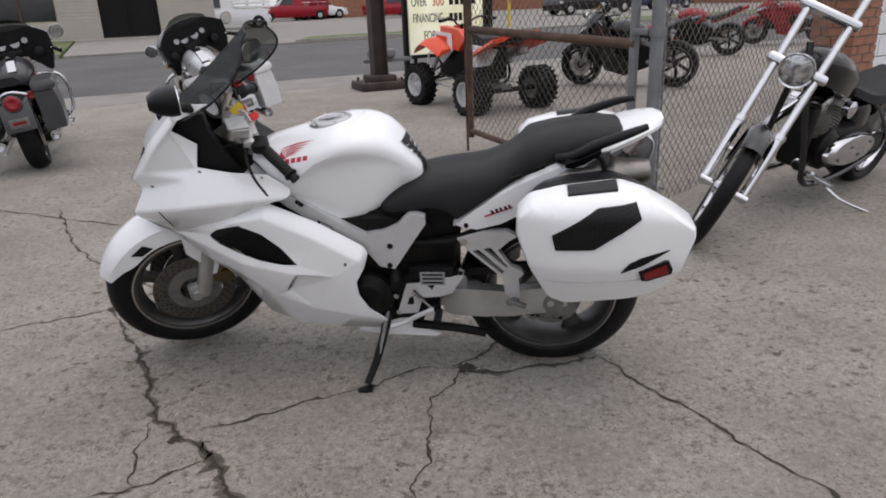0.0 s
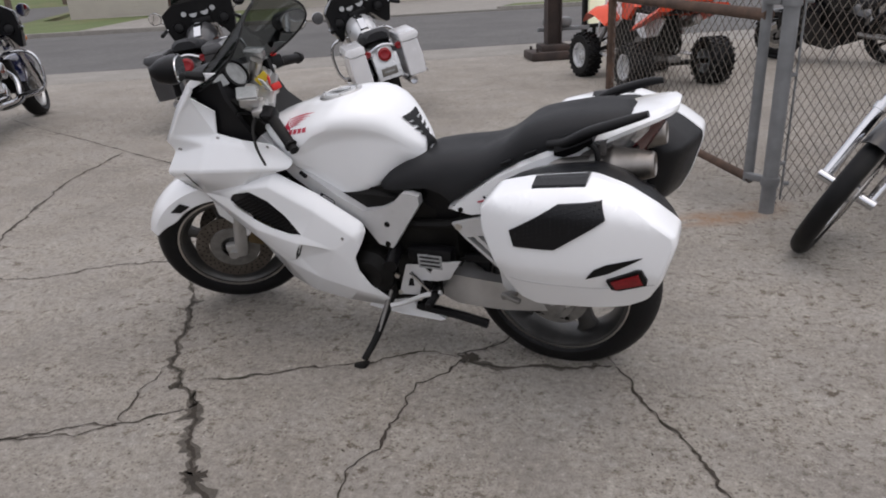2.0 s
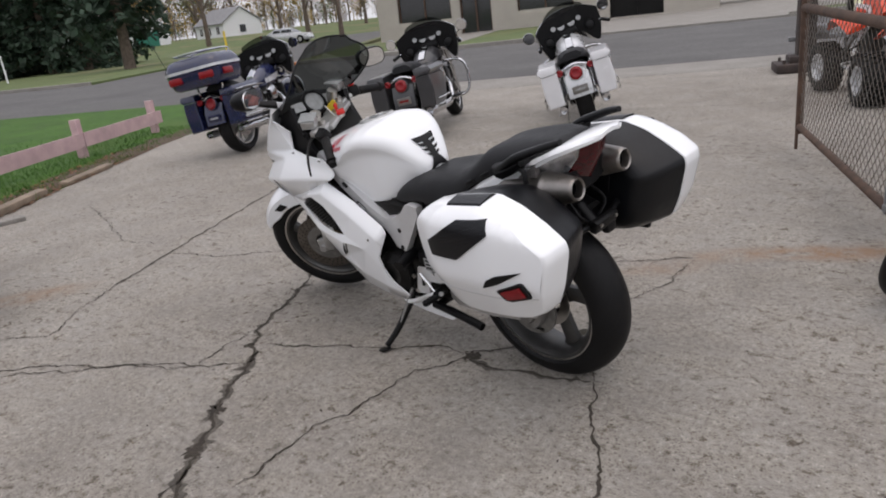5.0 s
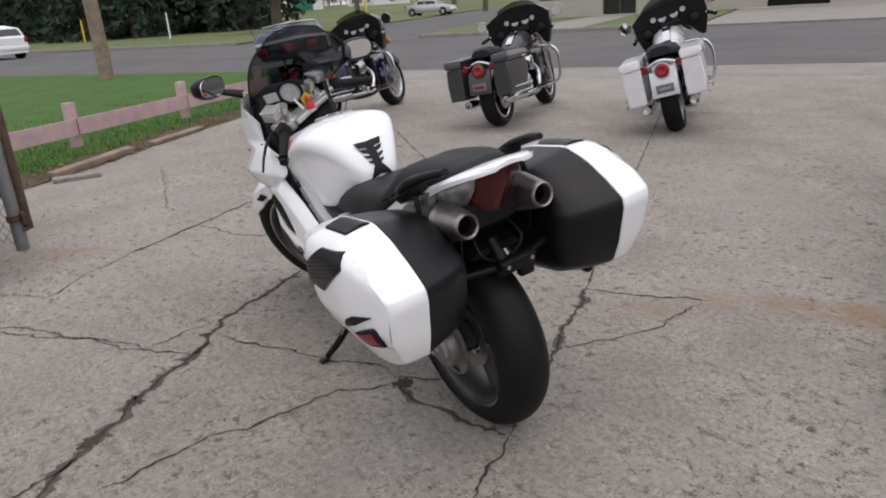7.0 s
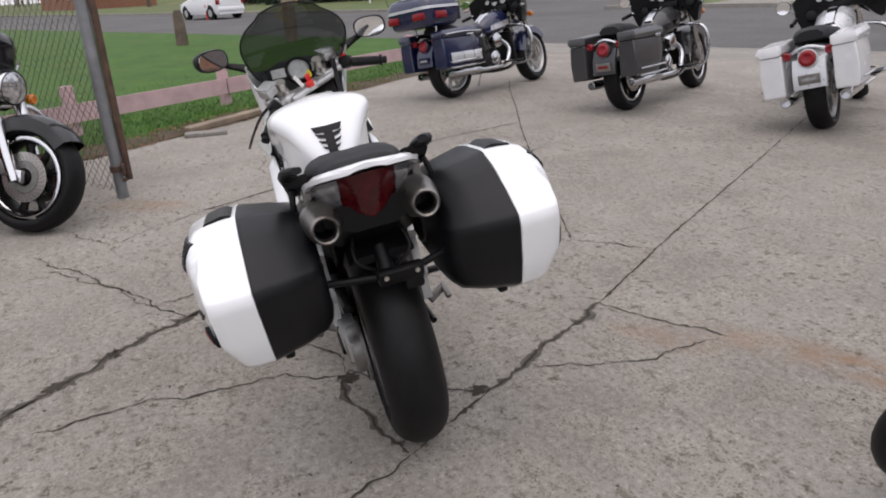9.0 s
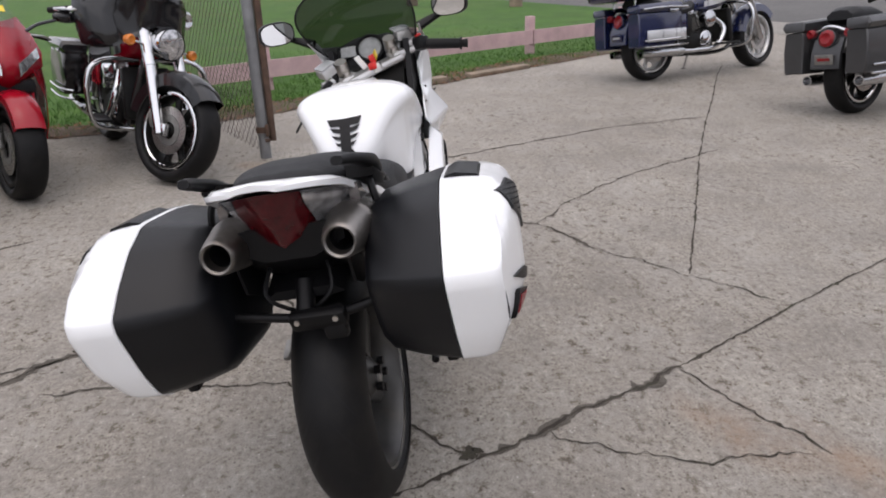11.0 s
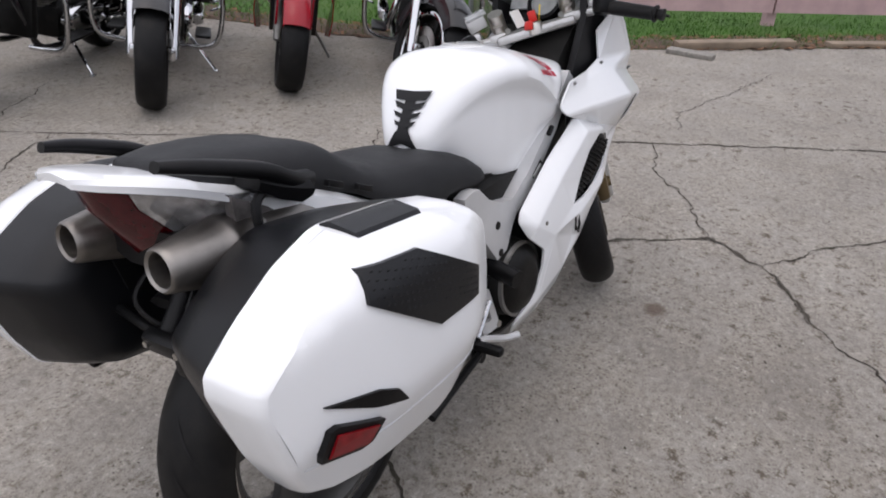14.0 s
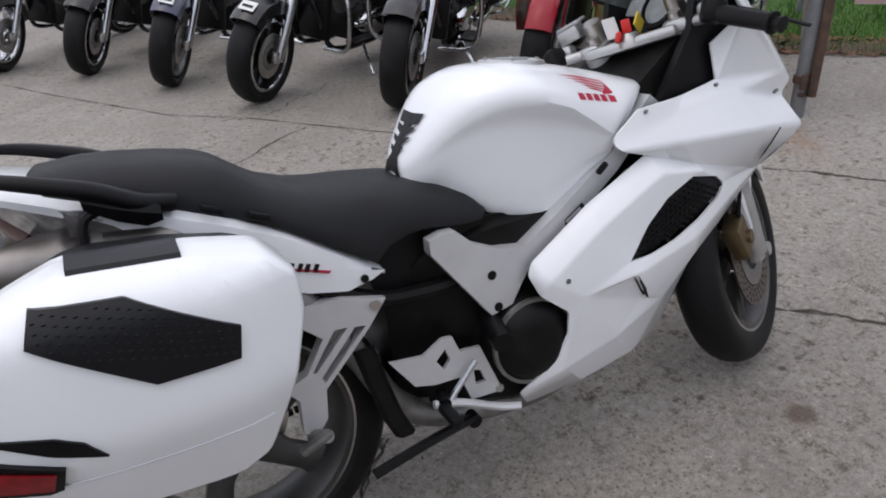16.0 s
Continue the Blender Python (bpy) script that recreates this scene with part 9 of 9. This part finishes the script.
            part("mirror_stem", tube([(wb - 0.18, s * 0.30, 1.03), (wb - 0.17, s * 0.20, 1.0), (wb - 0.15, s * 0.13, 0.96)], 0.01, 6), "gloss_black", mm)
    if full:
        secs = []
        for z, xf, w in ((0.66, wb - 0.11, 0.14), (0.70, wb - 0.03, 0.18), (0.76, wb + 0.03, 0.205), (0.84, wb + 0.01, 0.21), (0.92, wb - 0.08, 0.19), (0.99, wb - 0.15, 0.155), (1.03, wb - 0.20, 0.135)):
            secs.append([(xf - 0.20 * abs(k / 6) ** 1.5, w * k / 6, z - 0.03 * (1 - abs(k / 6))) for k in range(-6, 7)])
        part("nose_cowl", loft(secs, closed=False, cap=False), paint, b, sharp=60)
        rows = [[(wb - 0.155 - 0.20 * v - 0.14 * q * q, 0.12 * q * (1 - 0.2 * v), 0.975 + 0.17 * v) for q in [j / 5 for j in range(-5, 6)]] for v in (0, 0.3, 0.6, 0.85, 1.0)]
        bm = bmesh.new()
        loft(rows, bm, closed=False, cap=False)
        ws = part("windscreen", bm, "clear", b, "clear windscreen")
        ws.visible_shadow = False
        part("sticker", box((wb - 0.255, 0, 1.075), (0.05, 0.10, 0.004), 0.0, (0, 40, 0)), "yellow", ws, "yellow price sticker")
        part("air_intake", box((wb - 0.16, 0, 0.63), (0.12, 0.30, 0.13), 0.03), "decal_black", b, "black radiator mouth")
        part("body_core", box((wb - 0.50, 0, 0.55), (0.55, 0.30, 0.42), 0.05), "decal_black", b)
    else:
        part("headlight", lathe([(0.02, 0.0), (0.0, 0.08), (-0.06, 0.08), (-0.1, 0)], (wb - 0.12, 0, 0.86), (1, 0, 0), 18), "lens_clear", b)
        part("fly_screen", loft([[(wb - 0.14 - e, y * 0.12, z) for y, z in ((-1, 0.9), (-0.6, 1.02), (0.6, 1.02), (1, 0.9))] for e in (0, 0.03)]), paint, b)
        part("lower_panel", box((0.82, 0, 0.33), (0.4, 0.28, 0.2), 0.05), paint, b)
    part("side_stand", cyl((0.55, 0.12, 0.27), (0.60, 0.28, 0.045), 0.01, seg=8), "engine_grey", b)
    return b


ROW = "motorcycles parked on the lot"
cruiser((-5.33, 5.02), (-5.97, 6.44), "navy and silver touring motorcycle with a top trunk", ROW, paint="navy", bag_paint="navy", fairing="batwing_black", tour=True, tank_panel="silver", steer=8)
cruiser((-3.49, 6.07), (-4.165, 7.475), "charcoal bagger motorcycle with black hard saddlebags", ROW, paint="dark_grey", bag_paint="dark_grey", fairing="batwing_black", steer=5, tank_panel="gloss_black", rim="engine")
cruiser((-1.84, 6.78), (-2.62, 8.13), "white bagger motorcycle with white hard saddlebags", ROW, paint="silver", bag_paint="bag_white", fairing="batwing_black", fender_paint="silver", steer=12, lean=13.5)
FROW = "motorcycles parked in a row along the fence"
cruiser((-3.72, 0.15), (-2.42, 1.0), "dark red touring motorcycle with a large black fairing", FROW, paint="red", bag_paint="gloss_black", fairing="batwing_black", fender_paint="gloss_black", rim="engine", steer=26, tank_panel="gloss_black")
sport_bike((-3.36, -0.70), (-2.22, 0.17), "red fully faired sport motorcycle", "red", 8, FROW, steer=4)
cruiser((-2.68, -1.36), (-1.50, -0.24), "black cruiser motorcycle with a tall clear windshield", FROW, bag_paint="gloss_black", shield=True, rim="engine", steer=2)
cruiser((-2.37, -1.74), (-0.90, -1.05), "black touring motorcycle with a top trunk and fender tag", FROW, bag_paint="gloss_black", shield=False, tour=True, tag=True, steer=14, rim="engine")
cruiser((-1.74, -3.02), (-0.55, -1.99), "blue cruiser motorcycle with a tag on its fender", FROW, paint="navy", tag=True, steer=20, rim="engine_grey")
cruiser((-1.30, -3.98), (-0.13, -2.94), "black cruiser motorcycle with a dark front fender", FROW, rim="engine", steer=20, bars=False)
cruiser((-0.75, -4.75), (0.45, -3.74), "dark cruiser motorcycle with wire-spoke wheels", FROW, paint="dark_grey", wire=True, rim="chrome", steer=18, bars=False)
sport_bike((3.28, 9.78), (2.14, 10.45), "black sport motorcycle parked behind the fence", "gloss_black", 9, ROW)
sport_bike((5.75, 14.15), (4.5, 14.7), "red naked motorcycle parked behind the fence", "red", 9, ROW, full=False)
sport_bike((8.7, 16.35), (7.35, 16.7), "red sport motorcycle parked far behind the fence", "red", 9, ROW)


# chopper with long raked forks
def chopper(rear, front, lean):
    m, wb = stood(rear, front, lean)
    b = thing("chopper_motorcycle", "black chopper motorcycle with long chrome forks", "motorcycle", m, ROW)
    hp = V(wb - 0.62, 0, 0.92)
    ax = V(-0.56, 0, 0.83)
    S = Matrix.Translation(hp) @ Matrix.Rotation(radians(30), 4, ax) @ Matrix.Translation(-hp)
    spoke_wheel(b, (0, 0, 0.32), 0.32, 0.2, 5, "chrome", seg=32, hub_w=0.09)
    spoke_wheel(b, (wb, 0, 0.335), 0.335, 0.082, 0, "chrome", m=S, wire=True, seg=36, disc=((0.05, 0.14),), disc_mat="steel")
    fender_arc(b, "front_fender", "gloss_black", (wb, 0, 0.335), 0.352, 0.055, 60, 178, S, drop=0.03)
    fender_arc(b, "rear_fender", "gloss_black", (0, 0, 0.32), 0.35, 0.125, 10, 150, drop=0.08)
    for s in (1, -1):
        a0, a1 = V(wb - 0.02, s * 0.105, 0.30), V(wb - 0.72, s * 0.115, 1.30)
        q = a0.lerp(a1, 0.30)
        leg = part("fork_slider", cyl(a0, q, 0.024, 0.026, 16), "chrome", b, "chrome fork slider", m=S)
        part("fork_collar", cyl(q, a0.lerp(a1, 0.325), 0.031, seg=16), "chrome", leg, m=S)
        part("fork_tube", cyl(q, a1, 0.0195, seg=16), "chrome", leg, m=S)
        part("axle_boss", cyl((wb, s * 0.06, 0.335), (wb, s * 0.13, 0.335), 0.022), "chrome", leg, m=S)
    for f, wd in ((0.60, 0.05), (0.86, 0.045)):
        c = V(wb - 0.02, 0, 0.30).lerp(V(wb - 0.72, 0, 1.30), f)
        part("triple_clamp", box(c, (0.07, 0.32, wd), 0.018, (0, -35, 0)), "chrome", b, "chrome triple clamp", m=S)
    hc = V(wb - 0.40, 0, 0.90)
    hl = part("headlight", lathe([(0.0, 0.082), (0.006, 0.09), (-0.02, 0.092), (-0.08, 0.075), (-0.13, 0.03), (-0.14, 0)], hc, (1, 0, -0.08), 26), "chrome", b, "chrome headlight", m=S)
    part("headlight_lens", lathe([(0.022, 0.0), (0.014, 0.045), (-0.002, 0.081), (-0.004, 0)], hc, (1, 0, -0.08), 24), "lens_lamp", hl, m=S)
    part("handlebar", tube([(wb - 1.0, 0.40, 1.20), (wb - 0.90, 0.36, 1.23), (wb - 0.74, 0.16, 1.36), (wb - 0.72, 0.0, 1.33), (wb - 0.74, -0.16, 1.36), (wb - 0.90, -0.36, 1.23), (wb - 1.0, -0.40, 1.20)], 0.0135, 8), "chrome", b, m=S)
    secs = []
    for x, t, bo, w in ((0.56, 0.74, 0.68, 0.04), (0.64, 0.82, 0.66, 0.11), (0.78, 0.90, 0.68, 0.155), (0.95, 0.96, 0.74, 0.15), (1.08, 0.97, 0.80, 0.10), (1.14, 0.95, 0.86, 0.05)):
        secs.append([(x, y * w, z) for y, z in ((0, t), (0.5, t - 0.008), (0.85, t - 0.045), (1, (t + bo) / 2), (0.8, bo), (-0.8, bo), (-1, (t + bo) / 2), (-0.85, t - 0.045), (-0.5, t - 0.008))])
    part("fuel_tank", loft(secs), "gloss_black", b, "gloss black teardrop tank", sharp=60)
    part("seat", loft([[(x, y * w, z) for y, z in ((-1, z0), (-0.9, z0 + 0.05), (0, z0 + 0.065), (0.9, z0 + 0.05), (1, z0))] for x, z0, w in ((-0.12, 0.70, 0.10), (0.05, 0.66, 0.13), (0.25, 0.60, 0.17), (0.42, 0.61, 0.14), (0.56, 0.66, 0.08))]), "seat", b, sharp=60)
    part("frame", tube([(wb - 0.66, 0, 1.0), (wb - 0.68, 0.04, 0.8), (wb - 0.75, 0.12, 0.4), (wb - 0.85, 0.14, 0.2), (0.45, 0.14, 0.2), (0, 0.13, 0.32), (0.3, 0.1, 0.6), (0.6, 0.03, 0.68), (wb - 0.64, 0, 0.9)], 0.019, 8), "gloss_black", b)
    part("frame_rail", tube([(wb - 0.68, -0.04, 0.8), (wb - 0.75, -0.12, 0.4), (wb - 0.85, -0.14, 0.2), (0.45, -0.14, 0.2), (0, -0.13, 0.32), (0.3, -0.1, 0.6)], 0.019, 8), "gloss_black", b)
    v_twin(b, 0.74, "chrome", "engine", "engine_grey")
    part("engine_front", box((0.95, 0, 0.45), (0.10, 0.15, 0.36), 0.03), "engine", b, "black down-tube cover")
    part("oil_filter", lathe([(0, 0.0), (0.004, 0.036), (0.10, 0.038), (0.11, 0.03), (0.11, 0.0)], (0.90, 0.06, 0.30), (1, 0.15, 0), 16), "chrome", b, "chrome oil filter")
    part("horn_cover", lathe([(0.02, 0.0), (0.012, 0.035), (0.0, 0.05), (-0.04, 0.045)], (0.74, 0.16, 0.62), (0, 1, 0), 16), "chrome", b, "chrome horn cover")
    for i in range(4):
        part("cover_bolt", cyl((0.36 + 0.13 * i, 0.18, 0.355 + 0.03 * (-1) ** i), (0.36 + 0.13 * i, 0.196, 0.355 + 0.03 * (-1) ** i), 0.012, seg=8), "engine_grey", b)
    part("gearbox", box((0.50, 0, 0.36), (0.5, 0.26, 0.26), 0.05), "engine", b)
    part("oil_tank", box((0.40, 0, 0.50), (0.2, 0.24, 0.22), 0.05), "gloss_black", b)
    part("exhaust_pipe", tube([(0.85, -0.1, 0.6), (1.0, -0.18, 0.45), (0.8, -0.21, 0.27), (0.3, -0.21, 0.27), (-0.15, -0.21, 0.28)], 0.03, 10), "chrome", b)
    for s in (1, -1):
        part("forward_control", merge(cyl((wb - 0.80, s * 0.12, 0.28), (wb - 0.74, s * 0.33, 0.28), 0.016), tube([(wb - 0.78, s * 0.2, 0.28), (wb - 0.66, s * 0.24, 0.34)], 0.01, 6)), "chrome", b)
    part("belt_guard", box((0.38, 0.16, 0.34), (0.5, 0.03, 0.13), 0.03), "engine", b)
    part("kickstand", merge(tube([(0.86, 0.15, 0.22), (0.82, 0.30, 0.13), (0.70, 0.44, 0.075)], 0.009, 8), tube([(0.70, 0.44, 0.075), (0.66, 0.44, 0.07)], 0.011, 6)), "chrome", b)
    return b


chopper((2.80, 4.66), (1.34, 3.56), 11)


# quad bike
def quad_bike():
    h = math.atan2(0.87, -0.49)
    q = thing("quad_bike", "orange-red and white sport quad bike with knobbly tyres", "quad bike", Matrix.Translation((0.80, 8.22, 0)) @ Matrix.Rotation(h, 4, "Z"))
    wb = 1.2

    def knobby(x, y, r, w, steer):
        Mx = Matrix.Translation((x, y, r)) @ Matrix.Rotation(radians(steer), 4, "Z")
        s = 1 if y > 0 else -1
        wh = part("wheel", lathe([(-w * 0.4, r * 0.52), (w * 0.40, r * 0.56), (w * 0.47, r * 0.57), (w * 0.46, r * 0.50), (w * 0.30, r * 0.46), (w * 0.26, r * 0.30), (w * 0.34, r * 0.26), (w * 0.36, r * 0.10), (w * 0.40, r * 0.08), (w * 0.40, 0.0)], axis=(0, s, 0), seg=22), "silver", q, "pale alloy wheel", m=Mx)
        tb = lathe([(-w * 0.42, r * 0.56), (-w * 0.5, r * 0.72), (-w * 0.47, r * 0.9), (-w * 0.3, r * 0.96), (w * 0.3, r * 0.96), (w * 0.47, r * 0.9), (w * 0.5, r * 0.72), (w * 0.42, r * 0.56)], seg=26, ring=True)
        part("tyre", tb, "rubber", wh, "black knobbly tyre", m=Mx)
        bm = bmesh.new()
        for i in range(22):
            for j in range(4):
                a = 2 * math.pi * (i + 0.5 * (j % 2)) / 22
                box((math.cos(a) * r * 0.975, w * (-0.36 + 0.24 * j), math.sin(a) * r * 0.975), (0.028, w * 0.17, 0.026), rot=(0, -math.degrees(a), 0), bm=bm)
        tagged(part("tread_knob", bm, "rubber", wh, m=Mx), kind="stuff")
    for s in (1, -1):
        knobby(wb, s * 0.48, 0.255, 0.19, 6)
        knobby(0, s * 0.46, 0.24, 0.27, 0)
        part("front_arm", merge(cyl((wb - 0.08, s * 0.12, 0.34), (wb, s * 0.40, 0.28), 0.014, seg=8), cyl((wb + 0.08, s * 0.12, 0.34), (wb, s * 0.40, 0.28), 0.014, seg=8), cyl((wb, s * 0.15, 0.46), (wb, s * 0.38, 0.34), 0.012, seg=8)), "engine", q, "black front suspension arm")
        part("front_shock", merge(cyl((wb, s * 0.36, 0.33), (wb - 0.05, s * 0.17, 0.66), 0.018, seg=8), cyl((wb - 0.01, s * 0.32, 0.38), (wb - 0.045, s * 0.20, 0.62), 0.03, seg=10)), "engine_grey", q)
        secs = []
        for i in range(9):
            t = i / 8
            x = wb + 0.28 - 0.62 * t
            z = 0.66 + 0.12 * math.sin(math.pi * t) - 0.02 * t
            secs.append([(x, s * 0.16, z + 0.05), (x, s * 0.34, z + 0.03), (x, s * (0.40 + 0.06 * math.sin(math.pi * t)), z - 0.04), (x, s * 0.38, z - 0.045), (x, s * 0.16, z + 0.04)])
        part("front_fender", loft(secs), "orange", q, "orange-red front fender")
        secs = []
        for i in range(9):
            t = i / 8
            x = 0.35 - 0.68 * t
            z = 0.62 + 0.22 * t
            secs.append([(x, s * 0.13, z + 0.02), (x, s * (0.30 + 0.08 * t), z), (x, s * (0.34 + 0.08 * t), z - 0.05), (x, s * 0.30, z - 0.05), (x, s * 0.13, z + 0.01)])
        part("rear_fender", loft(secs), "orange", q, "orange-red rear fender")
        part("tank_cover", panel([(wb + 0.02, 0.94), (wb - 0.42, 0.90), (wb - 0.62, 0.80), (wb - 0.50, 0.66), (wb - 0.10, 0.70)], lambda x, z: 0.20 - 0.25 * max(0, z - 0.72), 0.10, side=s, step=0.08), "orange", q, "orange-red tank cover")
        part("side_skirt", panel([(0.55, 0.74), (0.20, 0.72), (-0.05, 0.70), (0.10, 0.52), (0.40, 0.48), (0.58, 0.58)], 0.17, 0.03, side=s), "house_white", q, "white side panel")
        part("radiator_shroud", panel([(wb + 0.05, 0.88), (wb - 0.32, 0.86), (wb - 0.36, 0.66), (wb - 0.12, 0.50), (wb + 0.06, 0.62)], 0.21, 0.02, side=s), "house_white", q, "white side shroud")
        part("shroud_stripe", panel([(wb + 0.0, 0.84), (wb - 0.26, 0.82), (wb - 0.24, 0.75), (wb - 0.03, 0.77)], 0.218, 0.004, side=s), "orange", q)
        part("headlight", box((wb + 0.20, s * 0.10, 0.78), (0.06, 0.10, 0.07), 0.02), "lens_clear", q)
        part("grip", cyl((wb - 0.36, s * 0.24, 1.03), (wb - 0.42, s * 0.40, 1.01), 0.02, seg=10), "rubber", q)
        part("nerf_bar", tube([(wb - 0.26, s * 0.15, 0.32), (wb - 0.30, s * 0.42, 0.30), (0.34, s * 0.42, 0.28), (0.25, s * 0.16, 0.32)], 0.014, 6), "alloy", q)
    part("nose", loft([[(x, y * w, z) for y, z in ((-1, z0), (-0.7, z0 + 0.09), (0.7, z0 + 0.09), (1, z0))] for x, z0, w in ((wb + 0.34, 0.60, 0.10), (wb + 0.22, 0.72, 0.17), (wb, 0.80, 0.18), (wb - 0.2, 0.82, 0.15))]), "orange", q, "orange-red nose")
    part("front_bumper", tube([(wb + 0.1, 0.14, 0.36), (wb + 0.34, 0.14, 0.42), (wb + 0.40, 0.10, 0.60), (wb + 0.40, -0.10, 0.60), (wb + 0.34, -0.14, 0.42), (wb + 0.1, -0.14, 0.36)], 0.014, 8), "alloy", q)
    part("seat", loft([[(x, y * w, z) for y, z in ((-1, z0 - 0.05), (-0.9, z0 + 0.04), (0, z0 + 0.05), (0.9, z0 + 0.04), (1, z0 - 0.05))] for x, z0, w in ((-0.30, 0.86, 0.11), (0.0, 0.79, 0.14), (0.3, 0.77, 0.13), (0.62, 0.84, 0.09))]), "seat", q, "black seat")
    part("handlebar", tube([(wb - 0.42, 0.40, 1.01), (wb - 0.34, 0.20, 1.04), (wb - 0.28, 0.06, 0.95), (wb - 0.28, -0.06, 0.95), (wb - 0.34, -0.20, 1.04), (wb - 0.42, -0.40, 1.01)], 0.012, 8), "engine", q)
    part("steering_stem", cyl((wb - 0.28, 0, 0.96), (wb - 0.05, 0, 0.45), 0.02, seg=8), "engine", q)
    part("engine", merge(box((0.48, 0, 0.42), (0.40, 0.26, 0.26), 0.05), cyl((0.55, 0, 0.5), (0.60, 0, 0.74), 0.09), cyl((0.45, 0.10, 0.40), (0.45, 0.19, 0.40), 0.10)), "engine_grey", q, "grey engine")
    part("frame", merge(tube([(wb + 0.15, 0.13, 0.36), (0.3, 0.14, 0.28), (0.1, 0.12, 0.5), (0.4, 0.1, 0.7), (wb - 0.1, 0.08, 0.75), (wb + 0.1, 0.12, 0.5)], 0.016, 8), tube([(wb + 0.15, -0.13, 0.36), (0.3, -0.14, 0.28), (0.1, -0.12, 0.5), (0.4, -0.1, 0.7), (wb - 0.1, -0.08, 0.75), (wb + 0.1, -0.12, 0.5)], 0.016, 8)), "engine", q)
    part("body_core", loft([[(x, y * w, z) for y, z in ((-1, b0), (-1, t0), (1, t0), (1, b0))] for x, b0, t0, w in ((0.12, 0.36, 0.74, 0.10), (0.4, 0.30, 0.76, 0.14), (0.9, 0.30, 0.80, 0.15), (wb + 0.1, 0.36, 0.74, 0.12))]), "engine", q, "dark engine bay")
    part("rear_rack", loft([[(x, y, z) for y, z in ((-0.2, z0), (-0.2, z0 + 0.035), (0.2, z0 + 0.035), (0.2, z0))] for x, z0 in ((0.1, 0.72), (-0.15, 0.80), (-0.36, 0.87))]), "orange", q, "orange-red tail plastic")
    part("rear_axle", cyl((0, -0.4, 0.24), (0, 0.4, 0.24), 0.03), "engine", q)
    part("swingarm", box((0.15, 0, 0.27), (0.36, 0.16, 0.08), 0.02), "engine_grey", q)
    part("silencer", lathe([(0, 0), (0, 0.03), (0.02, 0.05), (0.34, 0.055), (0.37, 0.03), (0.37, 0)], (0.2, -0.17, 0.60), (-1, 0, 0.28), 16), "alloy", q)
    return q


quad_bike()
